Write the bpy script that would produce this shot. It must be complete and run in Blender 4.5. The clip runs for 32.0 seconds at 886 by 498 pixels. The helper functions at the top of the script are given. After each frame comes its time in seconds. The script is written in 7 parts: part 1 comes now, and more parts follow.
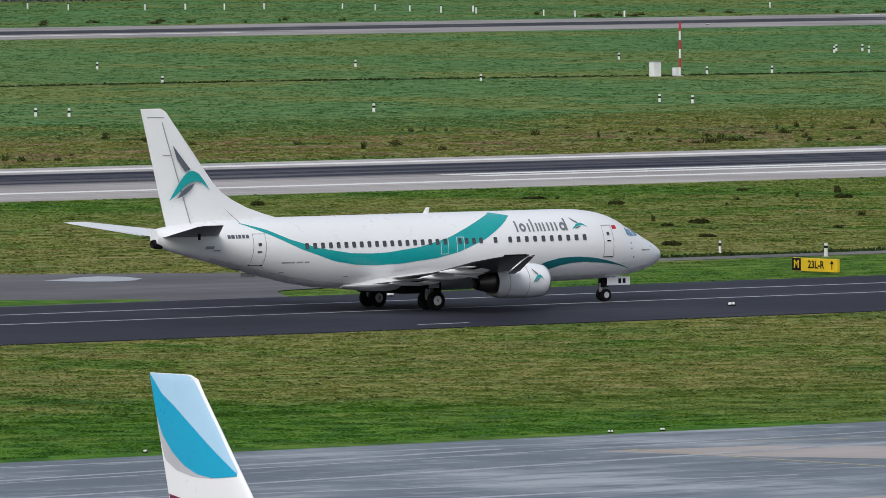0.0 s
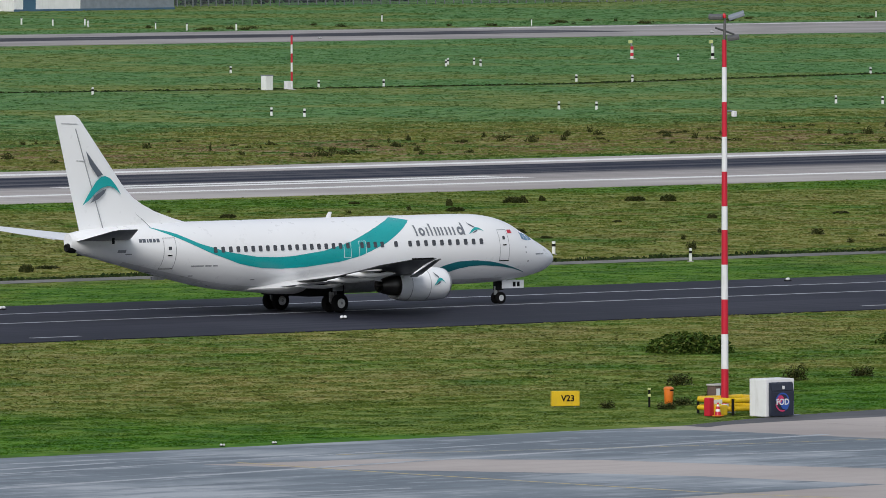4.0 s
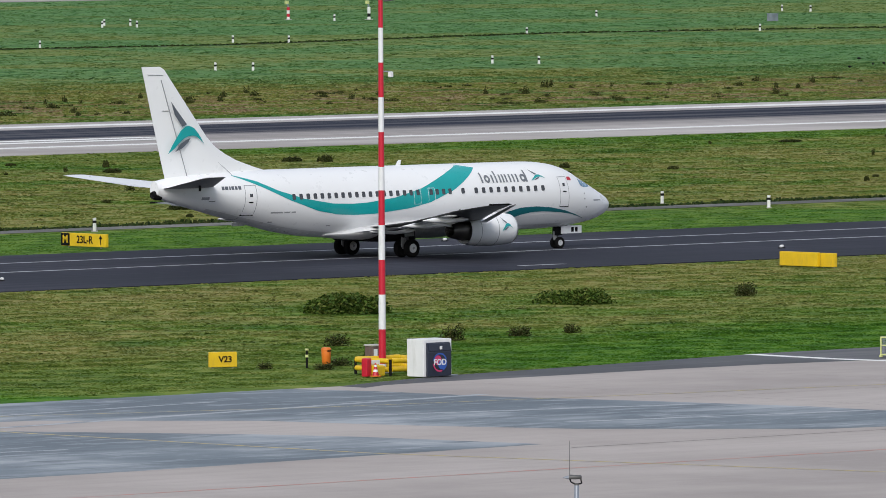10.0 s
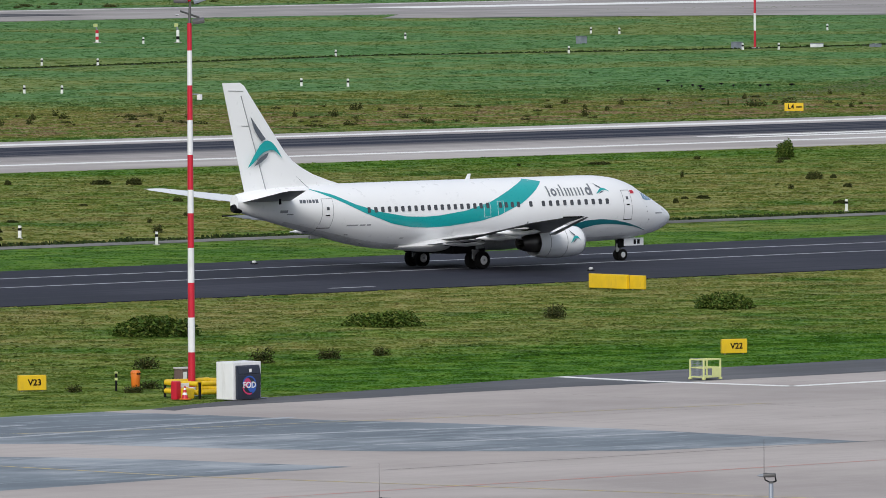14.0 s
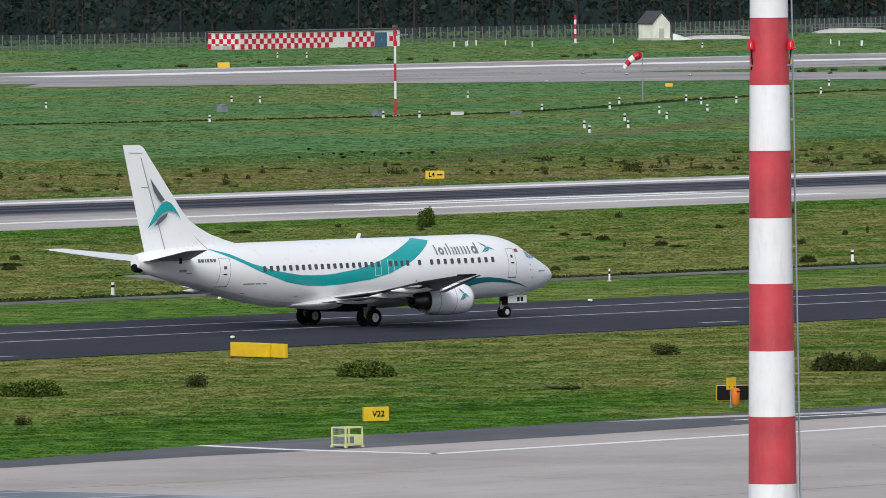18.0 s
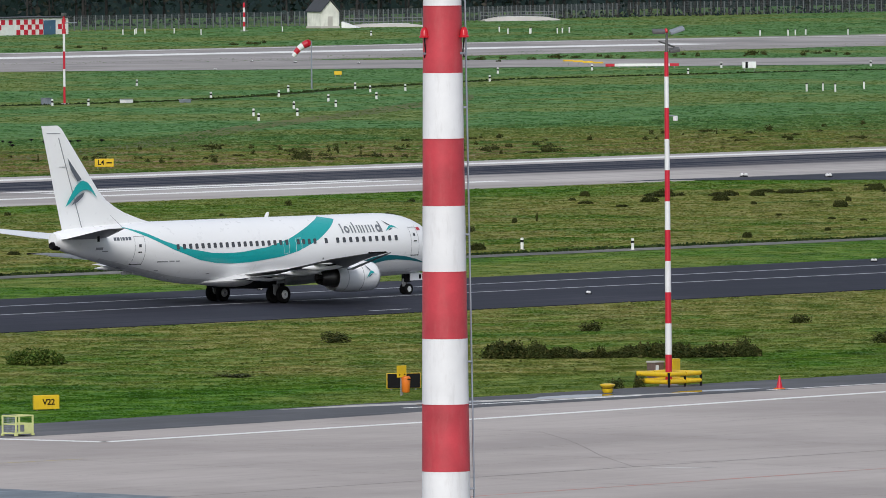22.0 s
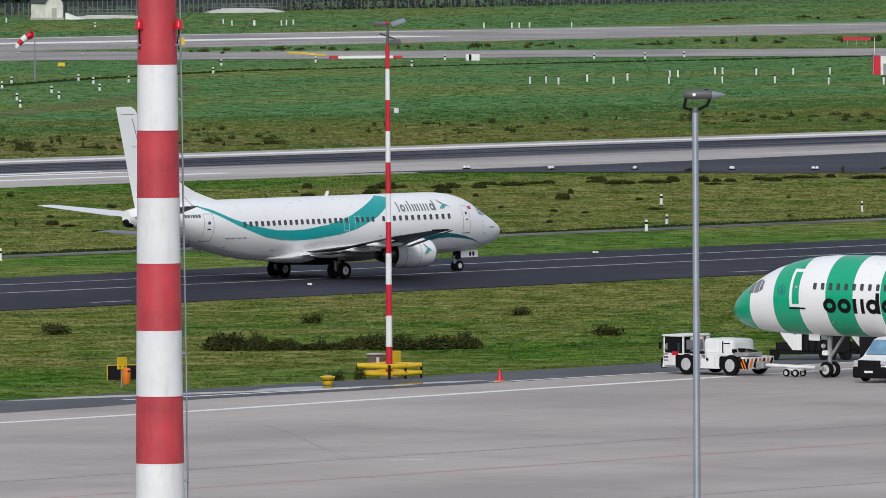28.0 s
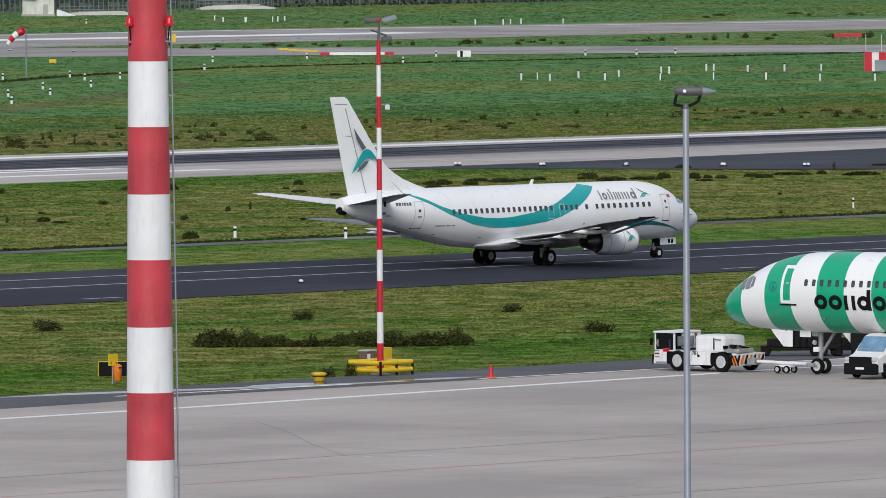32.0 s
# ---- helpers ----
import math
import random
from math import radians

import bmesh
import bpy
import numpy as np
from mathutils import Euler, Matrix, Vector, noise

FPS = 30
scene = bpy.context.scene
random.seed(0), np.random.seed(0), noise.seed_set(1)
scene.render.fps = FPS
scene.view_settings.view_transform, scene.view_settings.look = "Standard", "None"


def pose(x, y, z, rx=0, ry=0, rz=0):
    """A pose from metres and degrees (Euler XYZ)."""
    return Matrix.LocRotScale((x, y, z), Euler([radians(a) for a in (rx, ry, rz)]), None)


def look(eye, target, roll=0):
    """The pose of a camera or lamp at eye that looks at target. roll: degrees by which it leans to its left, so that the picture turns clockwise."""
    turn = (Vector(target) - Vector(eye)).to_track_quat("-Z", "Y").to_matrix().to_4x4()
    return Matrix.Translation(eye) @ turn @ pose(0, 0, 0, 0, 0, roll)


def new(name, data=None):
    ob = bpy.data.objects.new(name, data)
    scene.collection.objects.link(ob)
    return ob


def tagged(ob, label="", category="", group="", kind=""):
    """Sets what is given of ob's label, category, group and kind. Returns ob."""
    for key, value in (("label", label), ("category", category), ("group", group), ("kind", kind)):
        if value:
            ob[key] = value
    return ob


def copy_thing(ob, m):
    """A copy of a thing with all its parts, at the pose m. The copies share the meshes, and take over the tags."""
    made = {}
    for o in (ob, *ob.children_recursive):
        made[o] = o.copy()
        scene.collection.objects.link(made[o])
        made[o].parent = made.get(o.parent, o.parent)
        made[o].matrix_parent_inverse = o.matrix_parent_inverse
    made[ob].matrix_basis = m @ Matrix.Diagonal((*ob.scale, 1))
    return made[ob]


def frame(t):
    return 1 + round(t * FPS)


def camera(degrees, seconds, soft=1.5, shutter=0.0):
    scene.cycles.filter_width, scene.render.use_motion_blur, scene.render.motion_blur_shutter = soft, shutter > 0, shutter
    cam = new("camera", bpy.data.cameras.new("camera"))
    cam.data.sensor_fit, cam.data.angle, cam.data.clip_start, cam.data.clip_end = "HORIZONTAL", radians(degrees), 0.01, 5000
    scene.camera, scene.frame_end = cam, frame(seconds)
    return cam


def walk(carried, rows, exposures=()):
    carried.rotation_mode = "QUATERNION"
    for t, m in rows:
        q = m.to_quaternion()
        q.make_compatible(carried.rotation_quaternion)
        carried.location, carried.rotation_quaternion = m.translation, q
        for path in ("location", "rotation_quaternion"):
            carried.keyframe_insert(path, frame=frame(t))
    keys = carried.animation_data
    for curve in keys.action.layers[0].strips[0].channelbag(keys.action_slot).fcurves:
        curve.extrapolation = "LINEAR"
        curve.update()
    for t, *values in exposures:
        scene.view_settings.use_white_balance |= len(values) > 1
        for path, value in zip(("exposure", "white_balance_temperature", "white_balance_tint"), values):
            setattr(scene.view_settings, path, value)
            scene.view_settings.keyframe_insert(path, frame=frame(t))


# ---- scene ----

# ---- camera ----
EYE = Vector((0.0, 0.0, 25.25))
cam = camera(4.7484, 32.0, soft=0.5)
# seconds, bearing, tilt and lean of the picture, in degrees
PATH = [
    (0.0, 37.6985, -2.1572, 0.237),
    (0.5, 37.9809, -2.1584, 0.166),
    (1.0, 38.2690, -2.1537, 0.177),
    (1.5, 38.5726, -2.1513, 0.213),
    (2.0, 38.8792, -2.1482, 0.215),
    (2.5, 39.1355, -2.1338, 0.163),
    (3.0, 39.3689, -2.1264, 0.145),
    (3.5, 39.5809, -2.1118, 0.150),
    (4.0, 39.7814, -2.0921, 0.158),
    (4.5, 39.9734, -2.0736, 0.138),
    (6.5, 40.6854, -2.0653, 0.141),
    (7.0, 40.8436, -2.0917, 0.187),
    (7.5, 40.9954, -2.1284, 0.219),
    (8.0, 41.1370, -2.1683, 0.247),
    (8.5, 41.2668, -2.2072, 0.217),
    (9.0, 41.3931, -2.2383, 0.238),
    (9.5, 41.5100, -2.2735, 0.239),
    (10.0, 41.6206, -2.3093, 0.288),
    (10.5, 41.7114, -2.3409, 0.292),
    (11.0, 41.7911, -2.3498, 0.308),
    (11.5, 41.8639, -2.3392, 0.320),
    (12.0, 41.9500, -2.3240, 0.324),
    (12.5, 42.0716, -2.3016, 0.318),
    (13.0, 42.2257, -2.2723, 0.320),
    (13.5, 42.4264, -2.2357, 0.320),
    (14.0, 42.6449, -2.1932, 0.327),
    (14.5, 42.8685, -2.1523, 0.330),
    (16.5, 43.8684, -1.9918, 0.416),
    (17.0, 44.1205, -1.9385, 0.450),
    (17.5, 44.3542, -1.8830, 0.498),
    (18.0, 44.5717, -1.8400, 0.503),
    (18.5, 44.7886, -1.8235, 0.455),
    (19.0, 45.0097, -1.8217, 0.420),
    (19.5, 45.2304, -1.8285, 0.420),
    (20.0, 45.4512, -1.8348, 0.446),
    (20.5, 45.6826, -1.8427, 0.445),
    (21.0, 45.9141, -1.8509, 0.458),
    (21.5, 46.1654, -1.8697, 0.474),
    (22.0, 46.3409, -1.9196, 0.477),
    (22.5, 46.4349, -1.9648, 0.460),
    (23.0, 46.5178, -1.9898, 0.456),
    (23.5, 46.6076, -2.0043, 0.441),
    (24.0, 46.6947, -2.0099, 0.435),
    (24.5, 46.7708, -2.0056, 0.413),
    (25.0, 46.8584, -1.9778, 0.402),
    (25.5, 47.0690, -1.9747, 0.368),
    (26.0, 47.2728, -1.9652, 0.335),
    (26.5, 47.4521, -1.9623, 0.306),
    (28.5, 47.9184, -1.9770, 0.320),
    (29.0, 47.9787, -1.9795, 0.285),
    (29.5, 48.0199, -1.9784, 0.278),
    (30.0, 48.0490, -1.9785, 0.301),
    (30.5, 48.0285, -1.9824, 0.306),
    (31.0, 47.9775, -1.9821, 0.292),
    (31.5, 47.9257, -1.9843, 0.299),
    (32.0, 47.8842, -1.9917, 0.331),
]


# the viewer's slight sway: seconds, metres to the right
SWAY = [(0, 0), (16, 0), (17, 0.02), (19, 0), (20, -0.02), (21, -0.06), (22, -0.09), (23, -0.075), (24, -0.035), (25, 0.02), (26, 0.085), (27.5, 0.11), (29, 0.13), (30, 0.13), (31, 0.15), (32, 0.13)]


def aim(t, bearing, tilt, lean):
    step = float(np.interp(t, *zip(*SWAY)))
    b, p = radians(bearing) - step / 600, radians(tilt)
    way = Vector((math.sin(b) * math.cos(p), math.cos(b) * math.cos(p), math.sin(p)))
    eye = EYE + Vector((math.cos(b), -math.sin(b), 0)) * step
    return look(eye, eye + way * 100, -lean)


walk(cam, [(t, aim(t, b, p, r)) for t, b, p, r in PATH], [(0, -0.16), (3, -0.17), (7, -0.06), (14, 0.0), (19, 0.0), (23, -0.07), (26, -0.11), (30, -0.16), (32, -0.15)])

# ---- light: an overcast autumn day, a broad bright patch of cloud behind the viewer's left ----
SUN_BEARING, SUN_HEIGHT = 236.0, 31.0
world = bpy.data.worlds.new("overcast_sky")
scene.world = world
world.use_nodes = True
wn, wl = world.node_tree.nodes, world.node_tree.links
sky = wn.new("ShaderNodeTexSky")
sky.sky_type, sky.sun_disc = "NISHITA", False
sky.sun_elevation, sky.sun_rotation = radians(SUN_HEIGHT), radians(SUN_BEARING)
sky.air_density, sky.dust_density = 1.0, 4.0
cloud = wn.new("ShaderNodeMixRGB")
cloud.inputs[0].default_value = 0.75
cloud.inputs[2].default_value = (7.15, 7.9, 9.35, 1)
wl.new(sky.outputs[0], cloud.inputs[1])
wl.new(cloud.outputs[0], wn["Background"].inputs[0])
wn["Background"].inputs[1].default_value = 0.085
sun = new("sun", bpy.data.lights.new("sun", "SUN"))
sun.data.energy, sun.data.angle, sun.data.color = 2.5, radians(34), (1.0, 0.975, 0.945)
sb, sh = radians(SUN_BEARING), radians(SUN_HEIGHT)
sun.matrix_world = look((math.sin(sb) * math.cos(sh) * 100, math.cos(sb) * math.cos(sh) * 100, math.sin(sh) * 100), (0, 0, 0))


# ---- materials ----
def tree(name):
    m = bpy.data.materials.new(name)
    m.use_nodes = True
    return m, m.node_tree.nodes, m.node_tree.links, m.node_tree.nodes["Principled BSDF"]


def coords(n, l, scale=(1, 1, 1)):
    tc, mp = n.new("ShaderNodeTexCoord"), n.new("ShaderNodeMapping")
    mp.inputs["Scale"].default_value = scale
    l.new(tc.outputs["Object"], mp.inputs[0])
    return mp.outputs[0]


def noise_of(n, l, vec, scale, detail=4.0, rough=0.55):
    t = n.new("ShaderNodeTexNoise")
    t.inputs["Scale"].default_value, t.inputs["Detail"].default_value, t.inputs["Roughness"].default_value = scale, detail, rough
    l.new(vec, t.inputs["Vector"])
    return t.outputs["Fac"]


def ramp(n, l, fac, stops, ease="LINEAR"):
    r = n.new("ShaderNodeValToRGB")
    r.color_ramp.interpolation = ease
    els = r.color_ramp.elements
    while len(els) < len(stops):
        els.new(0.5)
    for e, (p, c) in zip(els, stops):
        e.position = p
        e.color = (*c, 1) if len(c) == 3 else c
    l.new(fac, r.inputs[0])
    return r.outputs[0]


def mixed(n, l, fac, a, b, mode="MIX"):
    m = n.new("ShaderNodeMixRGB")
    m.blend_type = mode
    for s, v in ((m.inputs[0], fac), (m.inputs[1], a), (m.inputs[2], b)):
        if isinstance(v, (int, float)):
            s.default_value = v
        elif isinstance(v, tuple):
            s.default_value = (*v, 1)
        else:
            l.new(v, s)
    return m.outputs[0]


def maths(n, l, op, a, b=0.0, clamp=False):
    m = n.new("ShaderNodeMath")
    m.operation, m.use_clamp = op, clamp
    for s, v in ((m.inputs[0], a), (m.inputs[1], b)):
        if isinstance(v, (int, float)):
            s.default_value = v
        else:
            l.new(v, s)
    return m.outputs[0]


def bumped(n, l, b, height, strength=0.3, dist=0.02):
    bp = n.new("ShaderNodeBump")
    bp.inputs["Strength"].default_value, bp.inputs["Distance"].default_value = strength, dist
    l.new(height, bp.inputs["Height"])
    l.new(bp.outputs[0], b.inputs["Normal"])


def mat(name, col, rough=0.5, metal=0.0, var=0.18, scale=2.0, bump=0.0, coat=0.0, dirt=None, scale2=None):
    """A painted, moulded or cast surface: two scales of tone, uneven gloss and optional dirt."""
    m, n, l, b = tree(name)
    v = coords(n, l)
    big, small = noise_of(n, l, v, scale * 0.35, 3), noise_of(n, l, v, scale2 or scale * 6, 5, 0.65)
    lo = tuple(c * (1 - var) for c in col)
    hi = tuple(min(1.0, c * (1 + var * 0.5)) for c in col)
    c = ramp(n, l, big, [(0.3, lo), (0.7, hi)])
    c = mixed(n, l, maths(n, l, "MULTIPLY", small, var), c, tuple(x * 0.55 for x in col))
    if dirt:
        streak = noise_of(n, l, coords(n, l, (1.2, 1.2, 0.25)), scale * 1.3, 6, 0.7)
        c = mixed(n, l, ramp(n, l, streak, [(0.52, (0, 0, 0)), (0.78, (0.7, 0.7, 0.7))]), c, dirt)
    l.new(c, b.inputs["Base Color"])
    r = ramp(n, l, small, [(0.2, (rough * 0.8,) * 3), (0.8, (min(1, rough * 1.2),) * 3)])
    l.new(r, b.inputs["Roughness"])
    b.inputs["Metallic"].default_value = metal
    b.inputs["Coat Weight"].default_value = coat
    if bump:
        bumped(n, l, b, small, bump, 0.01)
    return m


def glass_dark(name, col=(0.03, 0.04, 0.05)):
    m, n, l, b = tree(name)
    v = coords(n, l)
    l.new(ramp(n, l, noise_of(n, l, v, 1.5), [(0.3, col), (0.7, tuple(c * 1.8 for c in col))]), b.inputs["Base Color"])
    b.inputs["Roughness"].default_value = 0.08
    b.inputs["Specular IOR Level"].default_value = 0.3
    return m


def rain_water(name):
    m, n, l, b = tree(name)
    l.new(ramp(n, l, noise_of(n, l, coords(n, l), 1.2), [(0.3, (0.03, 0.032, 0.035)), (0.7, (0.06, 0.06, 0.062))]), b.inputs["Base Color"])
    b.inputs["Roughness"].default_value, b.inputs["IOR"].default_value = 0.03, 1.33
    return m


def paving(name, base, dark, light, rough=0.85, stain=0.5, streak=(0.04, 0.4, 1), grain=9.0, lines=0.0):
    """Pavement: broad tone, long worn streaks along the traffic, fine aggregate."""
    m, n, l, b = tree(name)
    v = coords(n, l)
    broad = noise_of(n, l, v, 0.05, 5, 0.6)
    c = ramp(n, l, broad, [(0.38, dark), (0.5, base), (0.62, light)])
    st = noise_of(n, l, coords(n, l, streak), 1.0, 7, 0.68)
    c = mixed(n, l, ramp(n, l, st, [(0.46, (0, 0, 0)), (0.6, (stain,) * 3)]), c, dark)
    st2 = noise_of(n, l, coords(n, l, (streak[0] * 2.3, streak[1] * 2.6, 1)), 1.0, 6, 0.7)
    c = mixed(n, l, ramp(n, l, st2, [(0.53, (0, 0, 0)), (0.65, (stain * 0.8,) * 3)]), c, light)
    g = noise_of(n, l, v, grain, 3, 0.7)
    c = mixed(n, l, maths(n, l, "MULTIPLY", g, 0.3), c, tuple(x * 0.6 for x in dark))
    l.new(c, b.inputs["Base Color"])
    l.new(ramp(n, l, broad, [(0.3, (rough * 0.82,) * 3), (0.7, (rough,) * 3)]), b.inputs["Roughness"])
    b.inputs["Specular IOR Level"].default_value = 0.08
    bumped(n, l, b, g, 0.25, 0.01)
    return m


def runway_surface(name):
    """Pale concrete, blackened by tyre rubber on the half that lies farther off."""
    m, n, l, b = tree(name)
    v = coords(n, l)
    sep = n.new("ShaderNodeSeparateXYZ")
    l.new(v, sep.inputs[0])
    broad = noise_of(n, l, coords(n, l, (0.03, 0.06, 0)), 1.0, 5, 0.6)
    c = ramp(n, l, broad, [(0.38, (0.36, 0.33, 0.315)), (0.5, (0.43, 0.4, 0.38)), (0.62, (0.49, 0.455, 0.435))])
    seam = noise_of(n, l, coords(n, l, (0.004, 0.5, 0)), 1.0, 4, 0.6)
    c = mixed(n, l, ramp(n, l, seam, [(0.5, (0, 0, 0)), (0.62, (0.5, 0.5, 0.5))]), c, (0.2, 0.195, 0.195))
    g = lambda x: (x, x, x)
    k = lambda y: (y - 620.0) / 80.0
    t = maths(n, l, "DIVIDE", maths(n, l, "SUBTRACT", sep.outputs[1], 620.0), 80.0)
    band = ramp(n, l, t, [(k(640), g(0)), (k(650), g(0.2)), (k(656), g(0.9)), (k(668), g(1.0)), (k(673.6), g(1.0)), (k(674.8), g(0.0))])
    st = ramp(n, l, noise_of(n, l, coords(n, l, (0.009, 0.3, 0)), 1.0, 7, 0.72), [(0.34, g(0.3)), (0.47, g(0.85)), (0.58, g(1.3))])
    f = maths(n, l, "MULTIPLY", band, st, True)
    f = maths(n, l, "MAXIMUM", f, maths(n, l, "MULTIPLY", band, 0.84))
    c = mixed(n, l, f, c, (0.016, 0.021, 0.038))
    l.new(c, b.inputs["Base Color"])
    b.inputs["Roughness"].default_value = 0.85
    b.inputs["Specular IOR Level"].default_value = 0.08
    return m


def worn_paint(name, col, under, wear=0.5):
    m, n, l, b = tree(name)
    w = noise_of(n, l, coords(n, l, (0.6, 1.2, 1)), 1.2, 7, 0.75)
    l.new(mixed(n, l, ramp(n, l, w, [(wear, (0, 0, 0)), (wear + 0.16, (0.85, 0.85, 0.85))]), col, under), b.inputs["Base Color"])
    b.inputs["Roughness"].default_value = 0.75
    b.inputs["Specular IOR Level"].default_value = 0.1
    return m


def leafy(name, dark, light, dry=None):
    """Leaves and blades: every clump its own tone."""
    m, n, l, b = tree(name)
    geo = n.new("ShaderNodeNewGeometry")
    stops = [(0.0, dark), (0.55, light)] + ([(1.0, dry)] if dry else [(1.0, tuple(c * 1.25 for c in light))])
    c = ramp(n, l, geo.outputs["Random Per Island"], stops)
    c = mixed(n, l, maths(n, l, "MULTIPLY", noise_of(n, l, coords(n, l), 0.2, 3), 0.5), c, dark)
    l.new(c, b.inputs["Base Color"])
    b.inputs["Roughness"].default_value = 0.7
    b.inputs["Specular IOR Level"].default_value = 0.08
    return m


def meadow(name, blades=False):
    """Mown airfield grass; drier and browner in the long-grass strips beside the runways. Tufts take the colour of their spot."""
    m, n, l, b = tree(name)
    v = coords(n, l)
    sep = n.new("ShaderNodeSeparateXYZ")
    l.new(v, sep.inputs[0])
    flat = lambda s: coords(n, l, (s, s, 0.0))
    g = lambda x: (x, x, x)
    wob = noise_of(n, l, flat(0.035), 1.0, 4)
    y = maths(n, l, "ADD", sep.outputs[1], maths(n, l, "MULTIPLY", maths(n, l, "SUBTRACT", wob, 0.5), 24))
    k = lambda yy: (yy - 340.0) / 1000.0
    t = maths(n, l, "DIVIDE", maths(n, l, "SUBTRACT", y, 340.0), 1000.0)
    dry = ramp(n, l, t, [(k(358), g(0.0)), (k(380), g(0.05)), (k(396), g(0.62)), (k(428), g(0.72)), (k(437), g(1.0)), (k(448), g(0.8)), (k(484), g(0.1)), (k(506), g(0.2)), (k(514), g(0.9)),
                         (k(560), g(0.8)), (k(590), g(0.7)), (k(612), g(0.15)), (k(688), g(0.2)), (k(699), g(1.0)), (k(738), g(1.0)), (k(775), g(0.35)), (k(820), g(0.16)), (k(1150), g(0.3))])
    east = ramp(n, l, maths(n, l, "DIVIDE", maths(n, l, "SUBTRACT", sep.outputs[0], 700.0), 200.0), [(0.12, g(0)), (0.5, g(0.6))])
    beyond = ramp(n, l, t, [(k(670), g(0)), (k(690), g(1))])
    dry = maths(n, l, "MULTIPLY", dry, maths(n, l, "SUBTRACT", 1.0, maths(n, l, "MULTIPLY", east, beyond)))
    fine = noise_of(n, l, flat(2.6), 1.0, 3, 0.6)
    mid = noise_of(n, l, flat(0.42), 1.0, 5, 0.62)
    patch = noise_of(n, l, flat(0.09), 1.0, 6, 0.62)
    broad = noise_of(n, l, flat(0.018), 1.0, 5, 0.6)
    green = ramp(n, l, mid, [(0.4, (0.034, 0.106, 0.009)), (0.5, (0.054, 0.155, 0.012)), (0.6, (0.096, 0.21, 0.021))])
    # bluer greens for the far field, blended in from y 640 to 800
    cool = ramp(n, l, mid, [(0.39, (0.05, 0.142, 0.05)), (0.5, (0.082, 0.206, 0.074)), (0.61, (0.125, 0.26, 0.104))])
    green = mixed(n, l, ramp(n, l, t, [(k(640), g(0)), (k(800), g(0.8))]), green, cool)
    straw = ramp(n, l, mid, [(0.38, (0.104, 0.138, 0.025)), (0.5, (0.17, 0.196, 0.044)), (0.61, (0.27, 0.256, 0.082))])
    w = maths(n, l, "MULTIPLY", dry, ramp(n, l, patch, [(0.4, g(0.3)), (0.47, g(0.75)), (0.56, g(1.25))]), True)
    w = maths(n, l, "ADD", w, ramp(n, l, broad, [(0.49, g(0)), (0.56, g(0.5))]), True)
    c = mixed(n, l, w, green, straw)
    soil = ramp(n, l, noise_of(n, l, flat(0.13), 1.0, 6, 0.7), [(0.5, g(0)), (0.57, g(0.85))])
    far_soil = ramp(n, l, t, [(k(500), g(0.3)), (k(688), g(0.4)), (k(704), g(1.3)), (k(740), g(1.0)), (k(770), g(0.2))])
    c = mixed(n, l, maths(n, l, "MULTIPLY", maths(n, l, "MULTIPLY", soil, dry), far_soil, True), c, (0.26, 0.19, 0.1))
    c = mixed(n, l, ramp(n, l, patch, [(0.34, g(0.5)), (0.42, g(0))]), c, (0.034, 0.085, 0.016))
    c = mixed(n, l, 1.0, c, ramp(n, l, fine, [(0.25, g(0.88)), (0.5, g(1.0)), (0.75, g(1.13))]), "MULTIPLY")
    if blades:
        geo = n.new("ShaderNodeNewGeometry")
        rnd = geo.outputs["Random Per Island"]
        c = mixed(n, l, 1.0, c, ramp(n, l, rnd, [(0.0, g(0.92)), (0.2, g(1.0)), (0.8, g(1.08)), (1.0, g(1.18))]), "MULTIPLY")
        up = n.new("ShaderNodeVectorMath")
        up.operation = "MULTIPLY_ADD"
        up.inputs[1].default_value, up.inputs[2].default_value = (0.3, 0.3, 0.3), (0.0, 0.0, 0.8)
        l.new(geo.outputs["Normal"], up.inputs[0])
        nm = n.new("ShaderNodeVectorMath")
        nm.operation = "NORMALIZE"
        l.new(up.outputs[0], nm.inputs[0])
        l.new(nm.outputs[0], b.inputs["Normal"])
        tr, mx = n.new("ShaderNodeBsdfTranslucent"), n.new("ShaderNodeMixShader")
        mx.inputs[0].default_value = 0.35
        l.new(c, tr.inputs[0])
        l.new(b.outputs[0], mx.inputs[1])
        l.new(tr.outputs[0], mx.inputs[2])
        l.new(mx.outputs[0], n["Material Output"].inputs[0])
    else:
        bumped(n, l, b, maths(n, l, "ADD", mid, fine), 0.6, 0.1)
    l.new(c, b.inputs["Base Color"])
    b.inputs["Roughness"].default_value = 0.9
    b.inputs["Specular IOR Level"].default_value = 0.08
    return m


